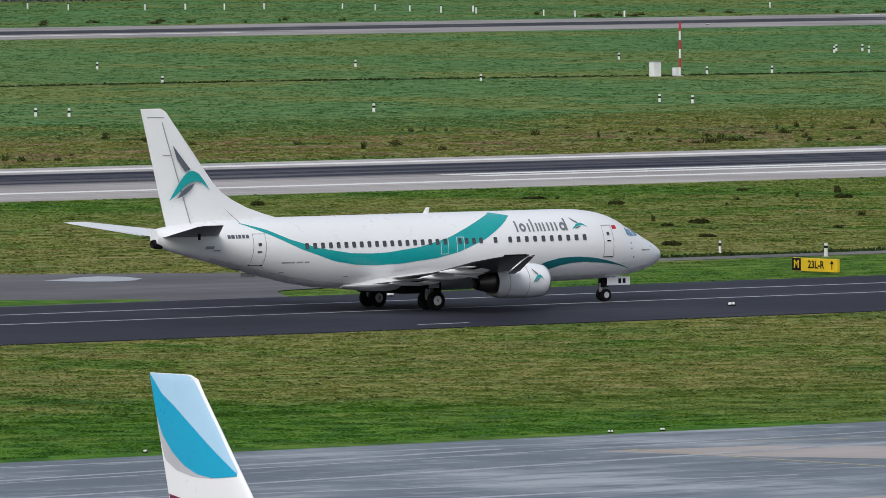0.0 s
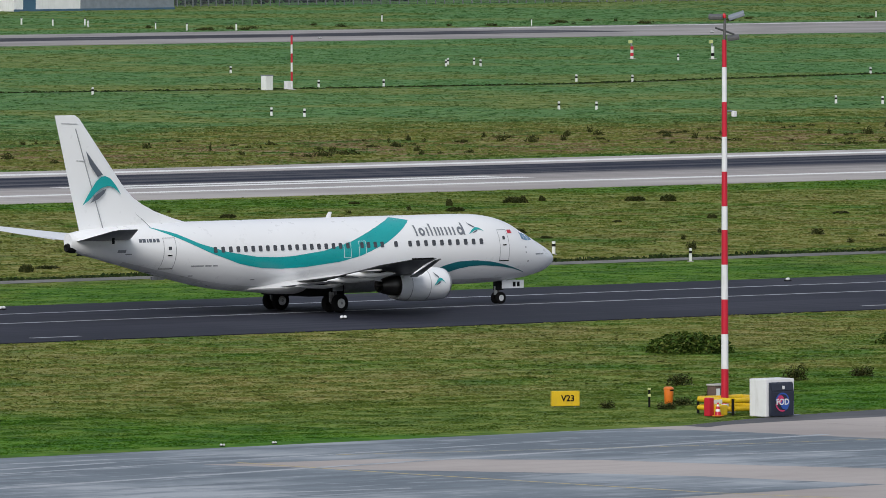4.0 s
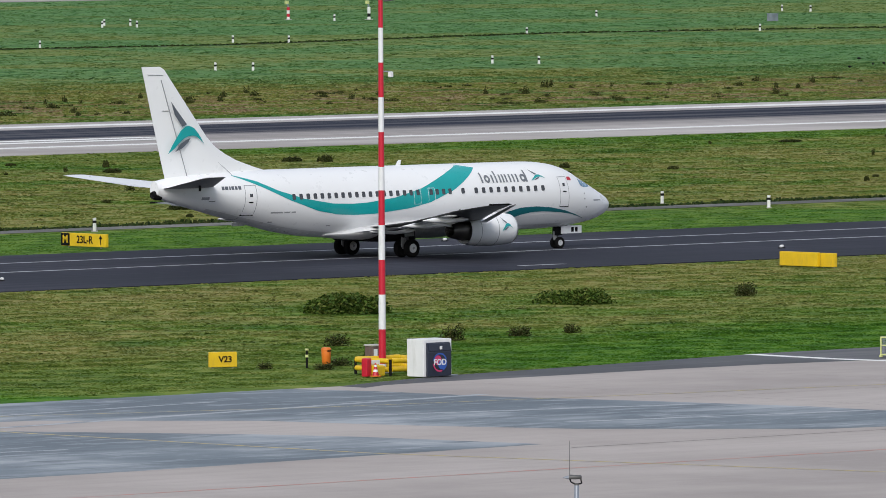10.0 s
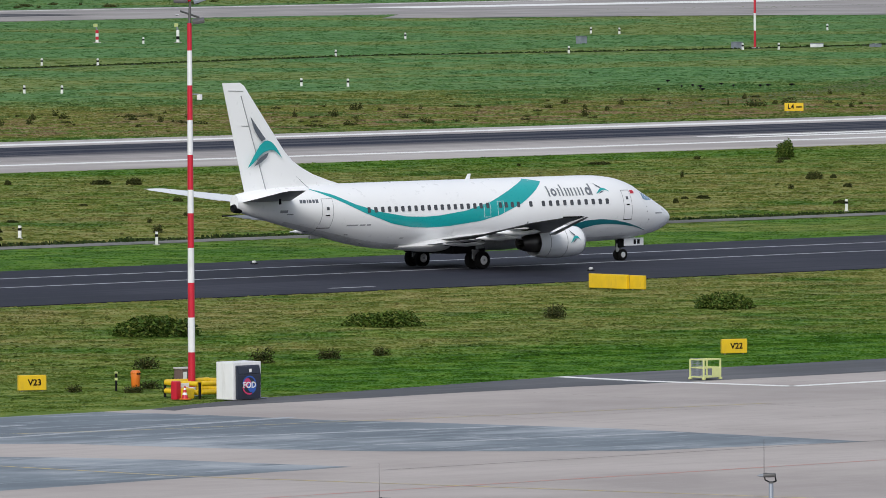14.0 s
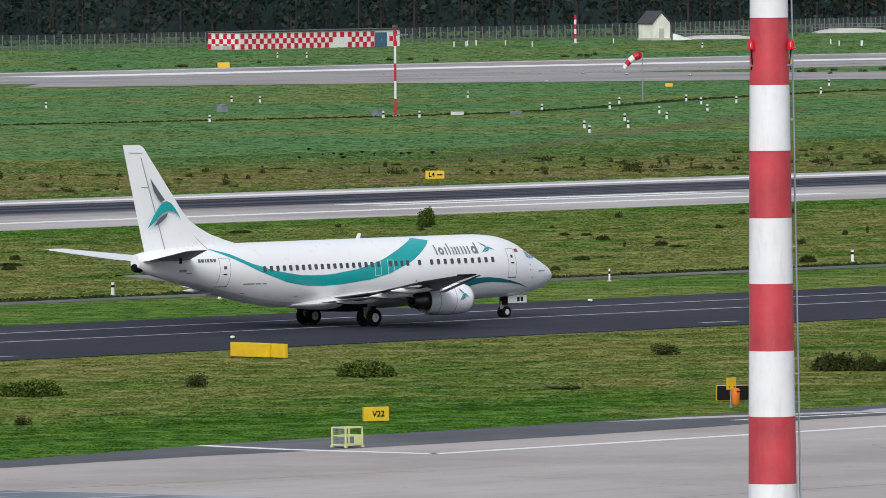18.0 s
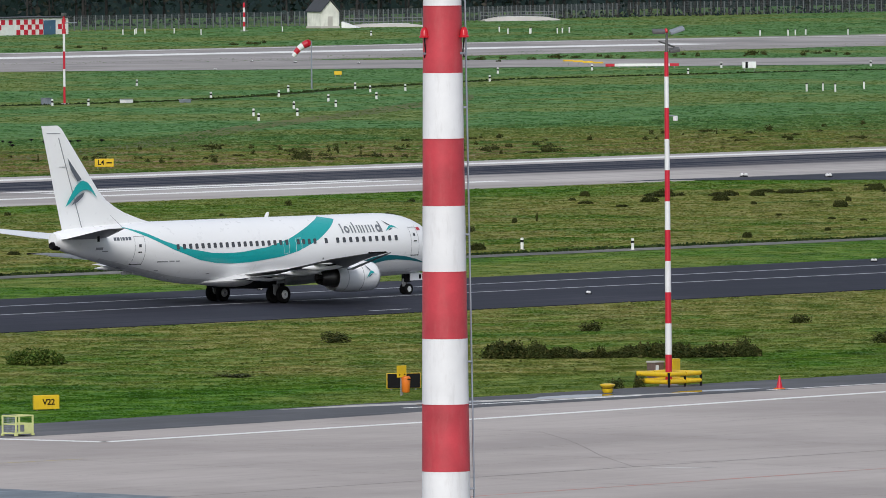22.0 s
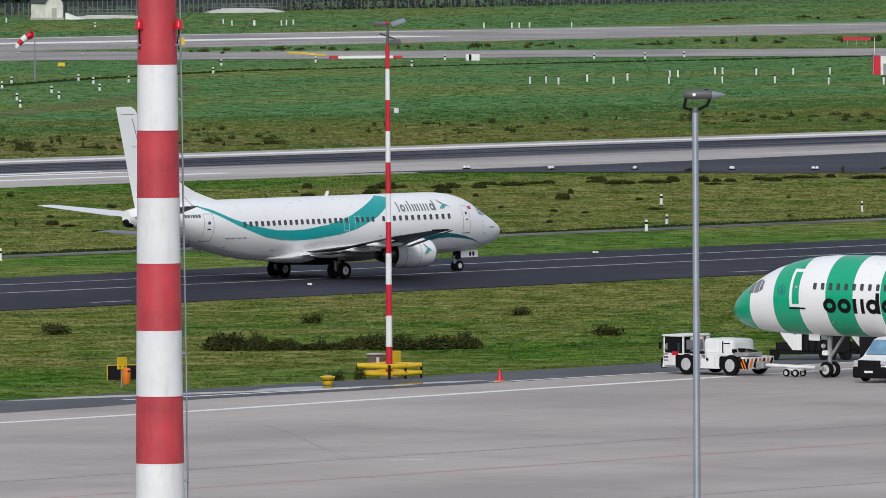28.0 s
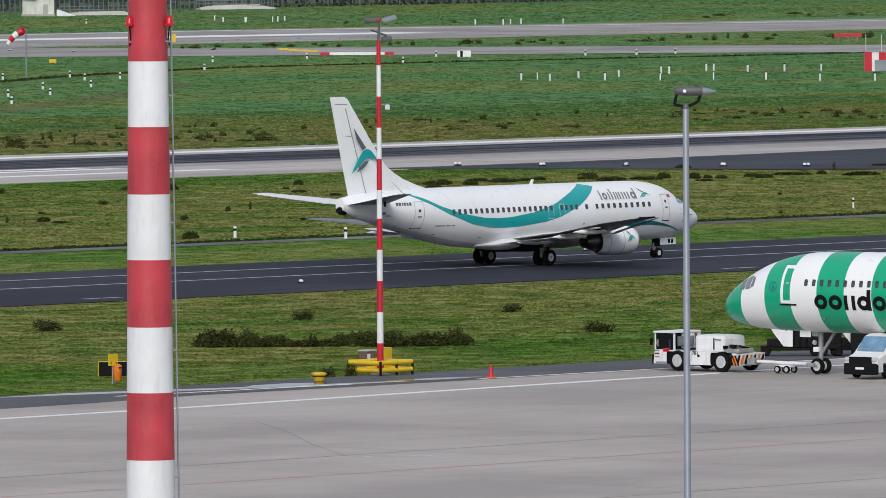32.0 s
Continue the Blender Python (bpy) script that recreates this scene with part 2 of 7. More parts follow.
M = {
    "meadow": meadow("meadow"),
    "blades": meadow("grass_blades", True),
    "concrete": paving("apron_concrete", (0.435, 0.392, 0.368), (0.355, 0.318, 0.3), (0.49, 0.445, 0.42), stain=0.3, streak=(0.16, 0.9, 1)),
    "old_asphalt": paving("old_asphalt", (0.215, 0.25, 0.28), (0.15, 0.178, 0.205), (0.42, 0.45, 0.48), stain=0.9, streak=(0.09, 0.3, 1)),
    "edge_asphalt": paving("edge_asphalt", (0.115, 0.118, 0.128), (0.085, 0.087, 0.095), (0.17, 0.172, 0.18), stain=0.5),
    "taxi_asphalt": paving("taxi_asphalt", (0.034, 0.036, 0.05), (0.022, 0.024, 0.035), (0.055, 0.057, 0.074), stain=0.6, streak=(0.02, 0.7, 1)),
    "link_asphalt": paving("link_asphalt", (0.15, 0.146, 0.152), (0.105, 0.102, 0.108), (0.2, 0.195, 0.2), stain=0.5, streak=(0.05, 0.4, 1)),
    "exit_asphalt": paving("exit_asphalt", (0.05, 0.055, 0.07), (0.036, 0.04, 0.05), (0.075, 0.08, 0.098), stain=0.5, streak=(0.02, 0.4, 1)),
    "runway_grey": paving("runway_grey", (0.35, 0.325, 0.31), (0.25, 0.236, 0.23), (0.42, 0.395, 0.38), stain=0.5, streak=(0.01, 0.35, 1)),
    "runway": runway_surface("runway_surface"),
    "runway_rubber": paving("runway_rubber", (0.05, 0.051, 0.062), (0.028, 0.029, 0.037), (0.15, 0.15, 0.16), stain=0.85, streak=(0.008, 0.35, 1)),
    "path": paving("gravel_path", (0.16, 0.16, 0.15), (0.1, 0.1, 0.09), (0.24, 0.235, 0.22), stain=0.5, streak=(0.3, 0.9, 1)),
    "turf_track": paving("turf_track", (0.13, 0.145, 0.05), (0.085, 0.115, 0.035), (0.17, 0.165, 0.07), stain=0.6, streak=(0.3, 0.9, 1)),
    "water": rain_water("puddle_water"),
    "ditch": paving("drain_channel", (0.04, 0.05, 0.03), (0.025, 0.035, 0.02), (0.06, 0.07, 0.04)),
    "line_white": worn_paint("line_white", (0.78, 0.78, 0.76), (0.3, 0.3, 0.3), 0.56),
    "line_faint": worn_paint("line_faint", (0.42, 0.44, 0.47), (0.23, 0.26, 0.285), 0.45),
    "line_yellow": worn_paint("line_yellow", (0.55, 0.45, 0.2), (0.38, 0.35, 0.3), 0.46),
    "line_red": worn_paint("line_red", (0.5, 0.25, 0.22), (0.4, 0.34, 0.31), 0.42),
    "joint": mat("joint_tar", (0.16, 0.15, 0.14), 0.8, scale=0.2),
    "white_paint": mat("aircraft_white", (0.82, 0.83, 0.84), 0.3, var=0.025, scale=0.5, coat=0.2, scale2=1.6),
    "belly_grey": mat("aircraft_grey", (0.68, 0.69, 0.7), 0.38, var=0.15, scale=1.0, dirt=(0.3, 0.29, 0.28)),
    # darker than wing paint is: the underside shade is put into the colour
    "wing_grey": mat("wing_grey", (0.12, 0.125, 0.132), 0.4, var=0.12, scale=0.8, dirt=(0.25, 0.25, 0.25)),
    "teal": mat("teal_paint", (0.0, 0.34, 0.345), 0.3, var=0.08, coat=0.2),
    "dark_teal": mat("petrol_paint", (0.01, 0.155, 0.185), 0.3, var=0.08, coat=0.2),
    "word_grey": mat("word_grey", (0.17, 0.185, 0.21), 0.4, var=0.1),
    "logo_grey": mat("slate_paint", (0.1, 0.115, 0.14), 0.4, var=0.1),
    "black": mat("black_matt", (0.008, 0.008, 0.009), 0.6),
    "rubber": mat("tyre_rubber", (0.007, 0.007, 0.0075), 0.85, scale=5),
    "metal": mat("bare_metal", (0.5, 0.5, 0.5), 0.35, 0.9, scale=4),
    "dark_metal": mat("burnt_metal", (0.13, 0.12, 0.11), 0.4, 0.8, scale=4),
    "rim": mat("wheel_rim", (0.62, 0.63, 0.64), 0.4, 0.3, scale=6),
    "glass": glass_dark("dark_glass", (0.025, 0.04, 0.06)),
    "cabin_glass": glass_dark("cabin_window", (0.045, 0.048, 0.055)),
    "seam": mat("panel_seam", (0.3, 0.31, 0.33), 0.5),
    "gear_grey": mat("gear_grey", (0.32, 0.33, 0.34), 0.45, 0.1, scale=5, dirt=(0.07, 0.065, 0.06)),
    # gear grey darkened to paint the shade under the belly; van rims reuse it
    "gear_shaded": mat("gear_shaded", (0.09, 0.092, 0.095), 0.5, 0.1, scale=5, dirt=(0.04, 0.038, 0.035)),
    # the sky's reflection is put into this glass as a blue base colour
    "sky_tint_glass": glass_dark("sky_tint_glass", (0.1, 0.19, 0.28)),
    "side_glass": glass_dark("side_glass", (0.14, 0.15, 0.16)),
    "mast_red": mat("mast_red", (0.5, 0.045, 0.062), 0.55, var=0.3, scale=3.6, dirt=(0.42, 0.09, 0.09)),
    "mast_white": mat("mast_white", (0.72, 0.735, 0.75), 0.55, var=0.1, scale=3.0, dirt=(0.5, 0.5, 0.5)),
    "signal_red": mat("signal_red", (0.52, 0.008, 0.03), 0.4, var=0.15),
    "red_lens": mat("red_lens", (0.5, 0.01, 0.02), 0.15, var=0.1),
    "post_white": mat("post_white", (0.75, 0.76, 0.74), 0.6, var=0.12, scale=4),
    "galv": mat("galvanised_steel", (0.25, 0.28, 0.325), 0.45, 0.25, scale=3, var=0.2),
    "lamp_grey": mat("lamp_housing", (0.1, 0.1, 0.1), 0.5, 0.1, scale=8),
    "yellow": mat("signal_yellow", (0.72, 0.47, 0.01), 0.45, var=0.15, scale=3, dirt=(0.45, 0.3, 0.04)),
    "orange": mat("orange_plastic", (0.75, 0.19, 0.02), 0.45, var=0.15, scale=4),
    "lime": mat("lime_paint", (0.62, 0.66, 0.28), 0.5, var=0.15, scale=5),
    "navy": mat("navy_plastic", (0.02, 0.025, 0.045), 0.4, scale=3),
    "box_white": mat("box_white", (0.76, 0.77, 0.78), 0.5, var=0.08, scale=2, dirt=(0.5, 0.5, 0.48)),
    "brown_panel": mat("brown_panel", (0.13, 0.085, 0.075), 0.55, scale=3, dirt=(0.2, 0.15, 0.13)),
    "sign_blue": mat("sign_blue", (0.03, 0.1, 0.42), 0.4),
    "sign_pink": mat("sign_pink", (0.6, 0.04, 0.14), 0.4),
    "sky_blue": mat("sky_blue_paint", (0.42, 0.66, 0.85), 0.3, var=0.06, coat=0.2),
    "cyan": mat("cyan_paint", (0.0, 0.37, 0.6), 0.3, var=0.06, coat=0.2),
    "silver": mat("silver_paint", (0.5, 0.5, 0.53), 0.35, var=0.08),
    "burgundy": mat("burgundy_paint", (0.16, 0.01, 0.05), 0.35, var=0.1),
    "green_paint": mat("green_paint", (0.0, 0.36, 0.19), 0.3, var=0.07, coat=0.2),
    "roof_slate": mat("roof_slate", (0.045, 0.048, 0.055), 0.6, scale=3, bump=0.4),
    "render_cream": mat("render_cream", (0.78, 0.78, 0.72), 0.8, scale=1.5, dirt=(0.45, 0.45, 0.4)),
    "hut_blue": mat("hut_blue", (0.05, 0.12, 0.2), 0.6, scale=1),
    "earth_pale": mat("pale_concrete", (0.5, 0.48, 0.45), 0.8, scale=0.8),
    "bark": mat("bark", (0.026, 0.024, 0.024), 0.9, scale=3, bump=0.5),
    "fence": mat("fence_steel", (0.2, 0.215, 0.23), 0.6, 0.2, scale=4),
    "fence_wire": mat("fence_wire", (0.11, 0.12, 0.13), 0.6, 0.2, scale=4),
    "sedge": leafy("sedge_leaves", (0.014, 0.03, 0.008), (0.03, 0.055, 0.014), (0.06, 0.07, 0.025)),
    "bush": leafy("bush_leaves", (0.022, 0.05, 0.008), (0.075, 0.125, 0.02), (0.17, 0.19, 0.045)),
    "scrub": leafy("scrub_leaves", (0.016, 0.026, 0.007), (0.05, 0.062, 0.016), (0.11, 0.1, 0.035)),
    # leaf tones pulled towards blue: distance haze painted into the colour
    "forest": leafy("hazed_forest_leaves", (0.012, 0.023, 0.026), (0.028, 0.046, 0.042), (0.058, 0.052, 0.04)),
}

for k in ("rubber", "black"):
    M[k].node_tree.nodes["Principled BSDF"].inputs["Specular IOR Level"].default_value = 0.12


# ---- builders ----
def thing(name, at, turn=0.0, label="", category="", group="", kind=""):
    ob = new(name)
    ob.empty_display_size = 0.3
    ob.matrix_basis = pose(at[0], at[1], at[2] if len(at) > 2 else 0.0, 0, 0, turn)
    return tagged(ob, label, category, group, kind)


def mesh_of(name, bm, material, smooth=False):
    me = bpy.data.meshes.new(name)
    if smooth:
        for f in bm.faces:
            f.smooth = True
    bm.to_mesh(me)
    bm.free()
    if smooth:
        me.set_sharp_from_angle(angle=radians(42))
    me.materials.append(material)
    return me


def part(name, bm, material, parent=None, label="", smooth=False, at=None):
    ob = new(name, mesh_of(name, bm, material, smooth))
    ob.parent = parent
    if at is not None:
        ob.matrix_basis = at if isinstance(at, Matrix) else pose(*at)
    return tagged(ob, label)


def share(name, me, parent, at):
    ob = new(name, me)
    ob.parent = parent
    ob.matrix_basis = at
    return ob


def box(c, s, bevel=0.0, bm=None, turn=None):
    bm = bm or bmesh.new()
    r = bmesh.ops.create_cube(bm, size=1.0)
    bmesh.ops.scale(bm, vec=s, verts=r["verts"])
    if bevel:
        es = list({e for v in r["verts"] for e in v.link_edges})
        out = bmesh.ops.bevel(bm, geom=es, offset=bevel, segments=2, affect="EDGES", profile=0.6)
        vs = list({v for f in out["faces"] for v in f.verts} | {v for v in r["verts"] if v.is_valid})
    else:
        vs = r["verts"]
    if turn:
        bmesh.ops.transform(bm, matrix=turn, verts=vs)
    bmesh.ops.translate(bm, vec=c, verts=vs)
    return bm


def rod(p0, p1, r0, r1=None, n=12, bm=None, caps=True):
    bm = bm or bmesh.new()
    p0, p1 = Vector(p0), Vector(p1)
    d = p1 - p0
    q = d.to_track_quat("Z", "Y").to_matrix().to_4x4()
    m = Matrix.Translation((p0 + p1) / 2) @ q
    bmesh.ops.create_cone(bm, cap_ends=caps, segments=n, radius1=r0, radius2=r0 if r1 is None else r1, depth=d.length, matrix=m)
    return bm


def loft(rings, bm=None, cap0=True, cap1=True, closed=True):
    bm = bm or bmesh.new()
    vr = [[bm.verts.new(p) for p in ring] for ring in rings]
    n = len(vr[0])
    for a, b in zip(vr, vr[1:]):
        for i in range(n if closed else n - 1):
            j = (i + 1) % n
            bm.faces.new((a[i], a[j], b[j], b[i]))
    if cap0:
        bm.faces.new(vr[0][::-1])
    if cap1:
        bm.faces.new(vr[-1])
    return bm


def lathe(profile, n=24, axis="X", bm=None, cap0=True, cap1=True, centre=(0, 0, 0)):
    """profile: (along, radius) pairs, turned about an axis."""
    rings = []
    for a, r in profile:
        ring = []
        for k in range(n):
            t = 2 * math.pi * k / n
            c, s = r * math.cos(t), r * math.sin(t)
            p = {"X": (a, c, s), "Y": (s, a, c), "Z": (c, s, a)}[axis]
            ring.append(tuple(u + w for u, w in zip(p, centre)))
        rings.append(ring)
    return loft(rings, bm, cap0, cap1)


def sheet(points, z, thick=0.0):
    """A flat paved area from its outline, with a small edge."""
    bm = bmesh.new()
    vs = [bm.verts.new((x, y, z)) for x, y in points]
    f = bm.faces.new(vs)
    if f.normal.z < 0:
        bmesh.ops.reverse_faces(bm, faces=[f])
    f.normal_update()
    if f.normal.z < 0:
        f.normal_flip()
    if thick:
        r = bmesh.ops.extrude_face_region(bm, geom=[f])
        bmesh.ops.translate(bm, vec=(0, 0, -thick), verts=[v for v in r["geom"] if isinstance(v, bmesh.types.BMVert)])
        bmesh.ops.recalc_face_normals(bm, faces=bm.faces[:])
    return bm


def stripe(pts, w, z, bm=None):
    """A painted line of width w along a polyline."""
    bm = bm or bmesh.new()
    for (x0, y0), (x1, y1) in zip(pts, pts[1:]):
        d = Vector((x1 - x0, y1 - y0)).normalized() * (w / 2)
        q = [(x0 + d.y, y0 - d.x, z), (x1 + d.y, y1 - d.x, z), (x1 - d.y, y1 + d.x, z), (x0 - d.y, y0 + d.x, z)]
        bm.faces.new([bm.verts.new(p) for p in q])
    return bm


def ground_part(name, bm, material, label="", kind="structure"):
    return tagged(part(name, bm, material), label, "", "", kind)


def lettering(text, size, material, parent, at, name="lettering", extrude=0.004, squeeze=1.0):
    cu = bpy.data.curves.new(name, "FONT")
    cu.offset = size * 0.022
    cu.body, cu.size, cu.extrude, cu.align_x, cu.align_y = text, size, extrude, "CENTER", "CENTER"
    tmp = bpy.data.objects.new(name, cu)
    scene.collection.objects.link(tmp)
    dg = bpy.context.evaluated_depsgraph_get()
    me = bpy.data.meshes.new_from_object(tmp.evaluated_get(dg))
    bpy.data.objects.remove(tmp)
    me.materials.clear()
    me.materials.append(material)
    for v in me.vertices:
        v.co.x *= squeeze
    ob = new(name, me)
    ob.parent = parent
    ob.matrix_basis = at
    return ob


FACE_S = Matrix.Rotation(radians(90), 4, "X")  # writing that faces -y


# ---- the airfield: one sheet of grass, and the paved areas laid into it ----
def field():
    bm = bmesh.new()
    xs = [-2500, -600, 0, 150, 300, 450, 600, 800, 1100, 1500, 2100, 4500]
    ys = [-2500, -600, 0, 200, 340, 450, 600, 800, 1100, 1500, 2000, 4800]
    g = [[bm.verts.new((x, y, -0.05)) for x in xs] for y in ys]
    for a, b in zip(g, g[1:]):
        for i in range(len(xs) - 1):
            bm.faces.new((a[i], a[i + 1], b[i + 1], b[i]))
    return bm


def rect(x0, y0, x1, y1):
    return [(x0, y0), (x1, y0), (x1, y1), (x0, y1)]


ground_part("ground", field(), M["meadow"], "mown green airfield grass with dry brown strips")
EDGE = [(60, 358.2), (312, 358.2), (316, 359.8), (321.5, 361.6), (330, 363.0), (345, 365.6), (378, 366.5), (900, 366.4)]
ground_part("apron", sheet(EDGE + [(900, -250), (-300, -250), (-300, 358.2)], 0.0, 0.12), M["concrete"], "pale beige concrete apron with tarred joints")
WEST = [(-300, 358.15), (309, 358.15), (310.4, 354), (311.3, 346), (313.4, 339), (315.2, 331), (315.3, 316.2), (304, 318.5), (297, 326), (294, 332.5), (291.8, 340), (285.3, 347),
        (277.2, 348.7), (280, 341), (285.2, 332.7), (287, 328.5), (288.8, 319), (280.5, 318.4), (266, 317.2), (250, 317), (-300, 317)]
ground_part("old_pavement", sheet(WEST, 0.004), M["old_asphalt"], "worn blue-grey asphalt patch on the apron")
STRIP = [(312, 356.4), (314, 357.4), (318, 357.9), (323, 357.8), (331, 358.2), (338, 358.1), (344, 357.3), (354, 357.2), (362, 357.3), (370, 357.8), (379, 359.0), (392, 358.6), (900, 358.2)]
ground_part("apron_edge", sheet(STRIP + [(x, y - 0.06) for x, y in EDGE[:0:-1]], 0.004), M["edge_asphalt"], "dark asphalt strip along the apron edge")
ground_part("drain_slab", sheet([(371, 365.6), (377, 365.8), (390, 362.0), (396, 361.0), (396, 360.2), (388, 361.2)], 0.007), M["earth_pale"], "pale concrete drain slab at the apron edge")

ground_part("taxiway", sheet(rect(-400, 443.6, 2200, 480.2), 0.0, 0.1), M["taxi_asphalt"], "dark asphalt taxiway with white edge lines")
TAXI_EXIT = [(-400, 480.1), (360, 480.1), (361.2, 482), (363.4, 485.7), (365.1, 487.3), (370.3, 488.9), (374, 494), (379.5, 501), (384, 505.6), (300, 560), (150, 623), (-400, 623)]
ground_part("taxiway_exit", sheet(TAXI_EXIT, 0.003), M["link_asphalt"], "grey asphalt link between taxiway and runway")
ground_part("exit_island", sheet([(-300, 480.6), (351.4, 480.6), (352.1, 481.6), (351.5, 483.3), (349.2, 484.6), (345.3, 487.3), (330, 489.6), (-300, 494)], 0.006), M["meadow"], "narrow grass island beside the taxiway")
ground_part("perimeter_path", sheet(rect(384, 506.2, 2200, 509.6), -0.02), M["path"], "narrow grey gravel path through the grass")
ground_part("path_ditch", sheet(rect(384, 509.9, 2200, 511.2), -0.03), M["ditch"], "dark overgrown ditch beside the path")

ground_part("runway", sheet(rect(-600, 623.6, 3000, 687.2), 0.0, 0.1), M["runway"], "light grey concrete runway with white edge lines")
RUNWAY_EXIT = [(676, 625.6), (684, 627.5), (697, 626.6), (713, 627.0), (738, 629.4), (766, 633), (1500, 690), (1500, 560), (716, 572), (708, 583), (700, 595), (694.5, 609), (690, 618), (684, 625.2)]
ground_part("runway_exit", sheet(RUNWAY_EXIT, 0.004), M["exit_asphalt"], "dark asphalt runway exit")
ground_part("far_runway", sheet([(-600, 1156), (880, 1152), (1026, 1150), (1060, 1140), (1110, 1118), (1160, 1128), (1300, 1126), (1440, 1114), (3000, 1090), (3000, 1190), (1500, 1196), (1290, 1226), (1000, 1226), (-600, 1228)], 0.0, 0.1), M["runway_grey"], "far concrete runway across the grass")
FAR_TAXI = [(1020, 1120), (1060, 1096), (1095, 1062), (1180, 972), (1420, 760), (1470, 800), (1230, 1010), (1160, 1094), (1148, 1122), (1060, 1158)]
ground_part("far_taxiway", sheet(FAR_TAXI, 0.004), M["runway_grey"], "far concrete taxiway leaving the runway")
ground_part("far_runway_rubber", sheet([(-600, 1186), (1020, 1180), (1020, 1202), (-600, 1210)], 0.004), M["runway_rubber"], "dark rubber streak on the far runway")
DRAIN = [(-400, 923), (690, 926), (736, 915), (776, 911.5), (842, 929), (894.6, 919.5), (918.7, 921.5), (943.5, 932), (958.6, 941), (985, 956), (1020, 972), (1040, 980), (1091, 981.5), (1133, 976.5), (1500, 960)]
ground_part("field_drain", stripe(DRAIN, 3.0, -0.035), M["ditch"], "dark grassy drain across the field")
ground_part("field_track", stripe([(700, 728), (755, 762), (809, 803), (879, 851), (938, 893), (960, 914)], 5.0, -0.038), M["turf_track"], "brown turf track across the field")
for pool in ([(362.8, 507.6), (363.0, 506.6), (363.8, 505.0), (365, 503.9), (366.9, 504.2), (369.0, 506.3), (369.6, 509.0), (368.9, 510.6), (366.5, 509.8), (364.7, 508.4)],
             [(386.0, 362.6), (388.5, 361.6), (391.5, 361.9), (392.6, 362.8), (390.8, 363.9), (388.2, 363.8)], [(395.0, 361.2), (398.5, 360.2), (402.0, 360.6), (399.5, 361.6), (396.4, 361.9)], [(379.0, 363.6), (381.8, 362.6), (383.4, 363.2), (381.2, 364.4)]):
    ground_part("puddle", sheet(pool, 0.01), M["water"], "shallow rain puddle mirroring the sky")

# painted lines
bm = bmesh.new()
for y in (462.3, 471.8):
    stripe([(-400, y), (2200, y)], 0.55, 0.004, bm)
for k in range(-4, 30):
    stripe([(344 + 59.2 * k, 447.3), (347.4 + 59.2 * k, 447.3)], 0.5, 0.004, bm)
ground_part("taxiway_marking", bm, worn_paint("taxi_line", (0.42, 0.43, 0.45), (0.1, 0.1, 0.11), 0.52), "faded white taxiway edge lines")
bm = stripe([(-600, 637.2), (676, 637.2)], 2.3, 0.004)
stripe([(-600, 680.2), (3000, 680.2)], 3.4, 0.004, bm)
for x0 in (360, 525, 651, 860):
    for y in (646.6, 650.6):
        stripe([(x0 - 22, y), (x0 + 22, y)], 2.3, 0.006, bm)
ground_part("runway_marking", bm, M["line_white"], "white runway edge and touchdown markings")
bm = stripe([(-600, 1171), (870, 1171)], 2.6, 0.006)
stripe([(1020, 1220), (1290, 1220), (1440, 1185)], 2.4, 0.006, bm)
stripe([(1085, 1190), (1185, 1186), (1290, 1172)], 14, 0.008, bm)
stripe([(640, 1193), (760, 1193)], 8, 0.008, bm)
ground_part("far_marking", bm, M["line_white"], "white markings on the far runway")
bm = stripe([(343.8, 365.3), (343.6, 359.3), (344.9, 350.8), (351, 350.9), (371, 351.2), (395, 352.6), (409, 353.2), (440, 354.6), (480, 356)], 0.8, 0.008)
stripe([(400, 359.2), (440, 358.2)], 0.4, 0.009, bm)
stripe([(376, 361.6), (392, 360.6)], 0.45, 0.009, bm)
stripe([(343.2, 315.0), (345.4, 312.9)], 0.2, 0.009, bm)
ground_part("apron_line", bm, M["line_white"], "white apron boundary line")
bm = stripe([(279.3, 349), (279.2, 340), (279.9, 319.5), (286, 294), (292, 270)], 0.22, 0.0085)
stripe([(286, 350.6), (300, 346), (318, 343), (334, 341)], 0.16, 0.0085, bm)
ground_part("apron_line_yellow", bm, M["line_yellow"], "worn yellow guide line on the apron")
ground_part("apron_line_red", stripe([(180, 306.4), (520, 306.4)], 0.3, 0.0065), M["line_red"], "faded red line on the apron")
bm = bmesh.new()
for y in (315.2, 285.0, 255.0):
    stripe([(288, y + 1.2), (900, y)], 0.12, 0.0055, bm)
for y in (331.5, 340.0, 323.0):
    stripe([(316, y), (900, y - 0.5)], 0.035, 0.0055, bm)
for k in range(22):
    stripe([(318 + 15 * k, 250), (318.2 + 15 * k, 357)], 0.035, 0.0055, bm)
stripe([(362.7, 339.8), (358.4, 334.2), (354.6, 329.7), (349.2, 323.6), (343.1, 315.9)], 0.03, 0.006, bm)
stripe([(352.0, 331.0), (366, 327.6)], 0.03, 0.006, bm)
ground_part("slab_joint", bm, M["joint"], "dark tarred joints between concrete slabs")
bm = bmesh.new()
for a, b, w in (((200, 341), (275.5, 352.4), 0.3), ((200, 332), (312, 348.5), 0.35), ((225, 356.5), (276.6, 354.2), 0.25), ((240, 346), (300, 352.5), 0.2), ((200, 326.0), (262, 326.8), 0.4), ((230, 338.0), (273, 330), 0.25), ((297, 340), (313, 336), 0.3), ((300, 330), (315, 327), 0.3)):
    stripe([a, b], w * 1.7, 0.008, bm)
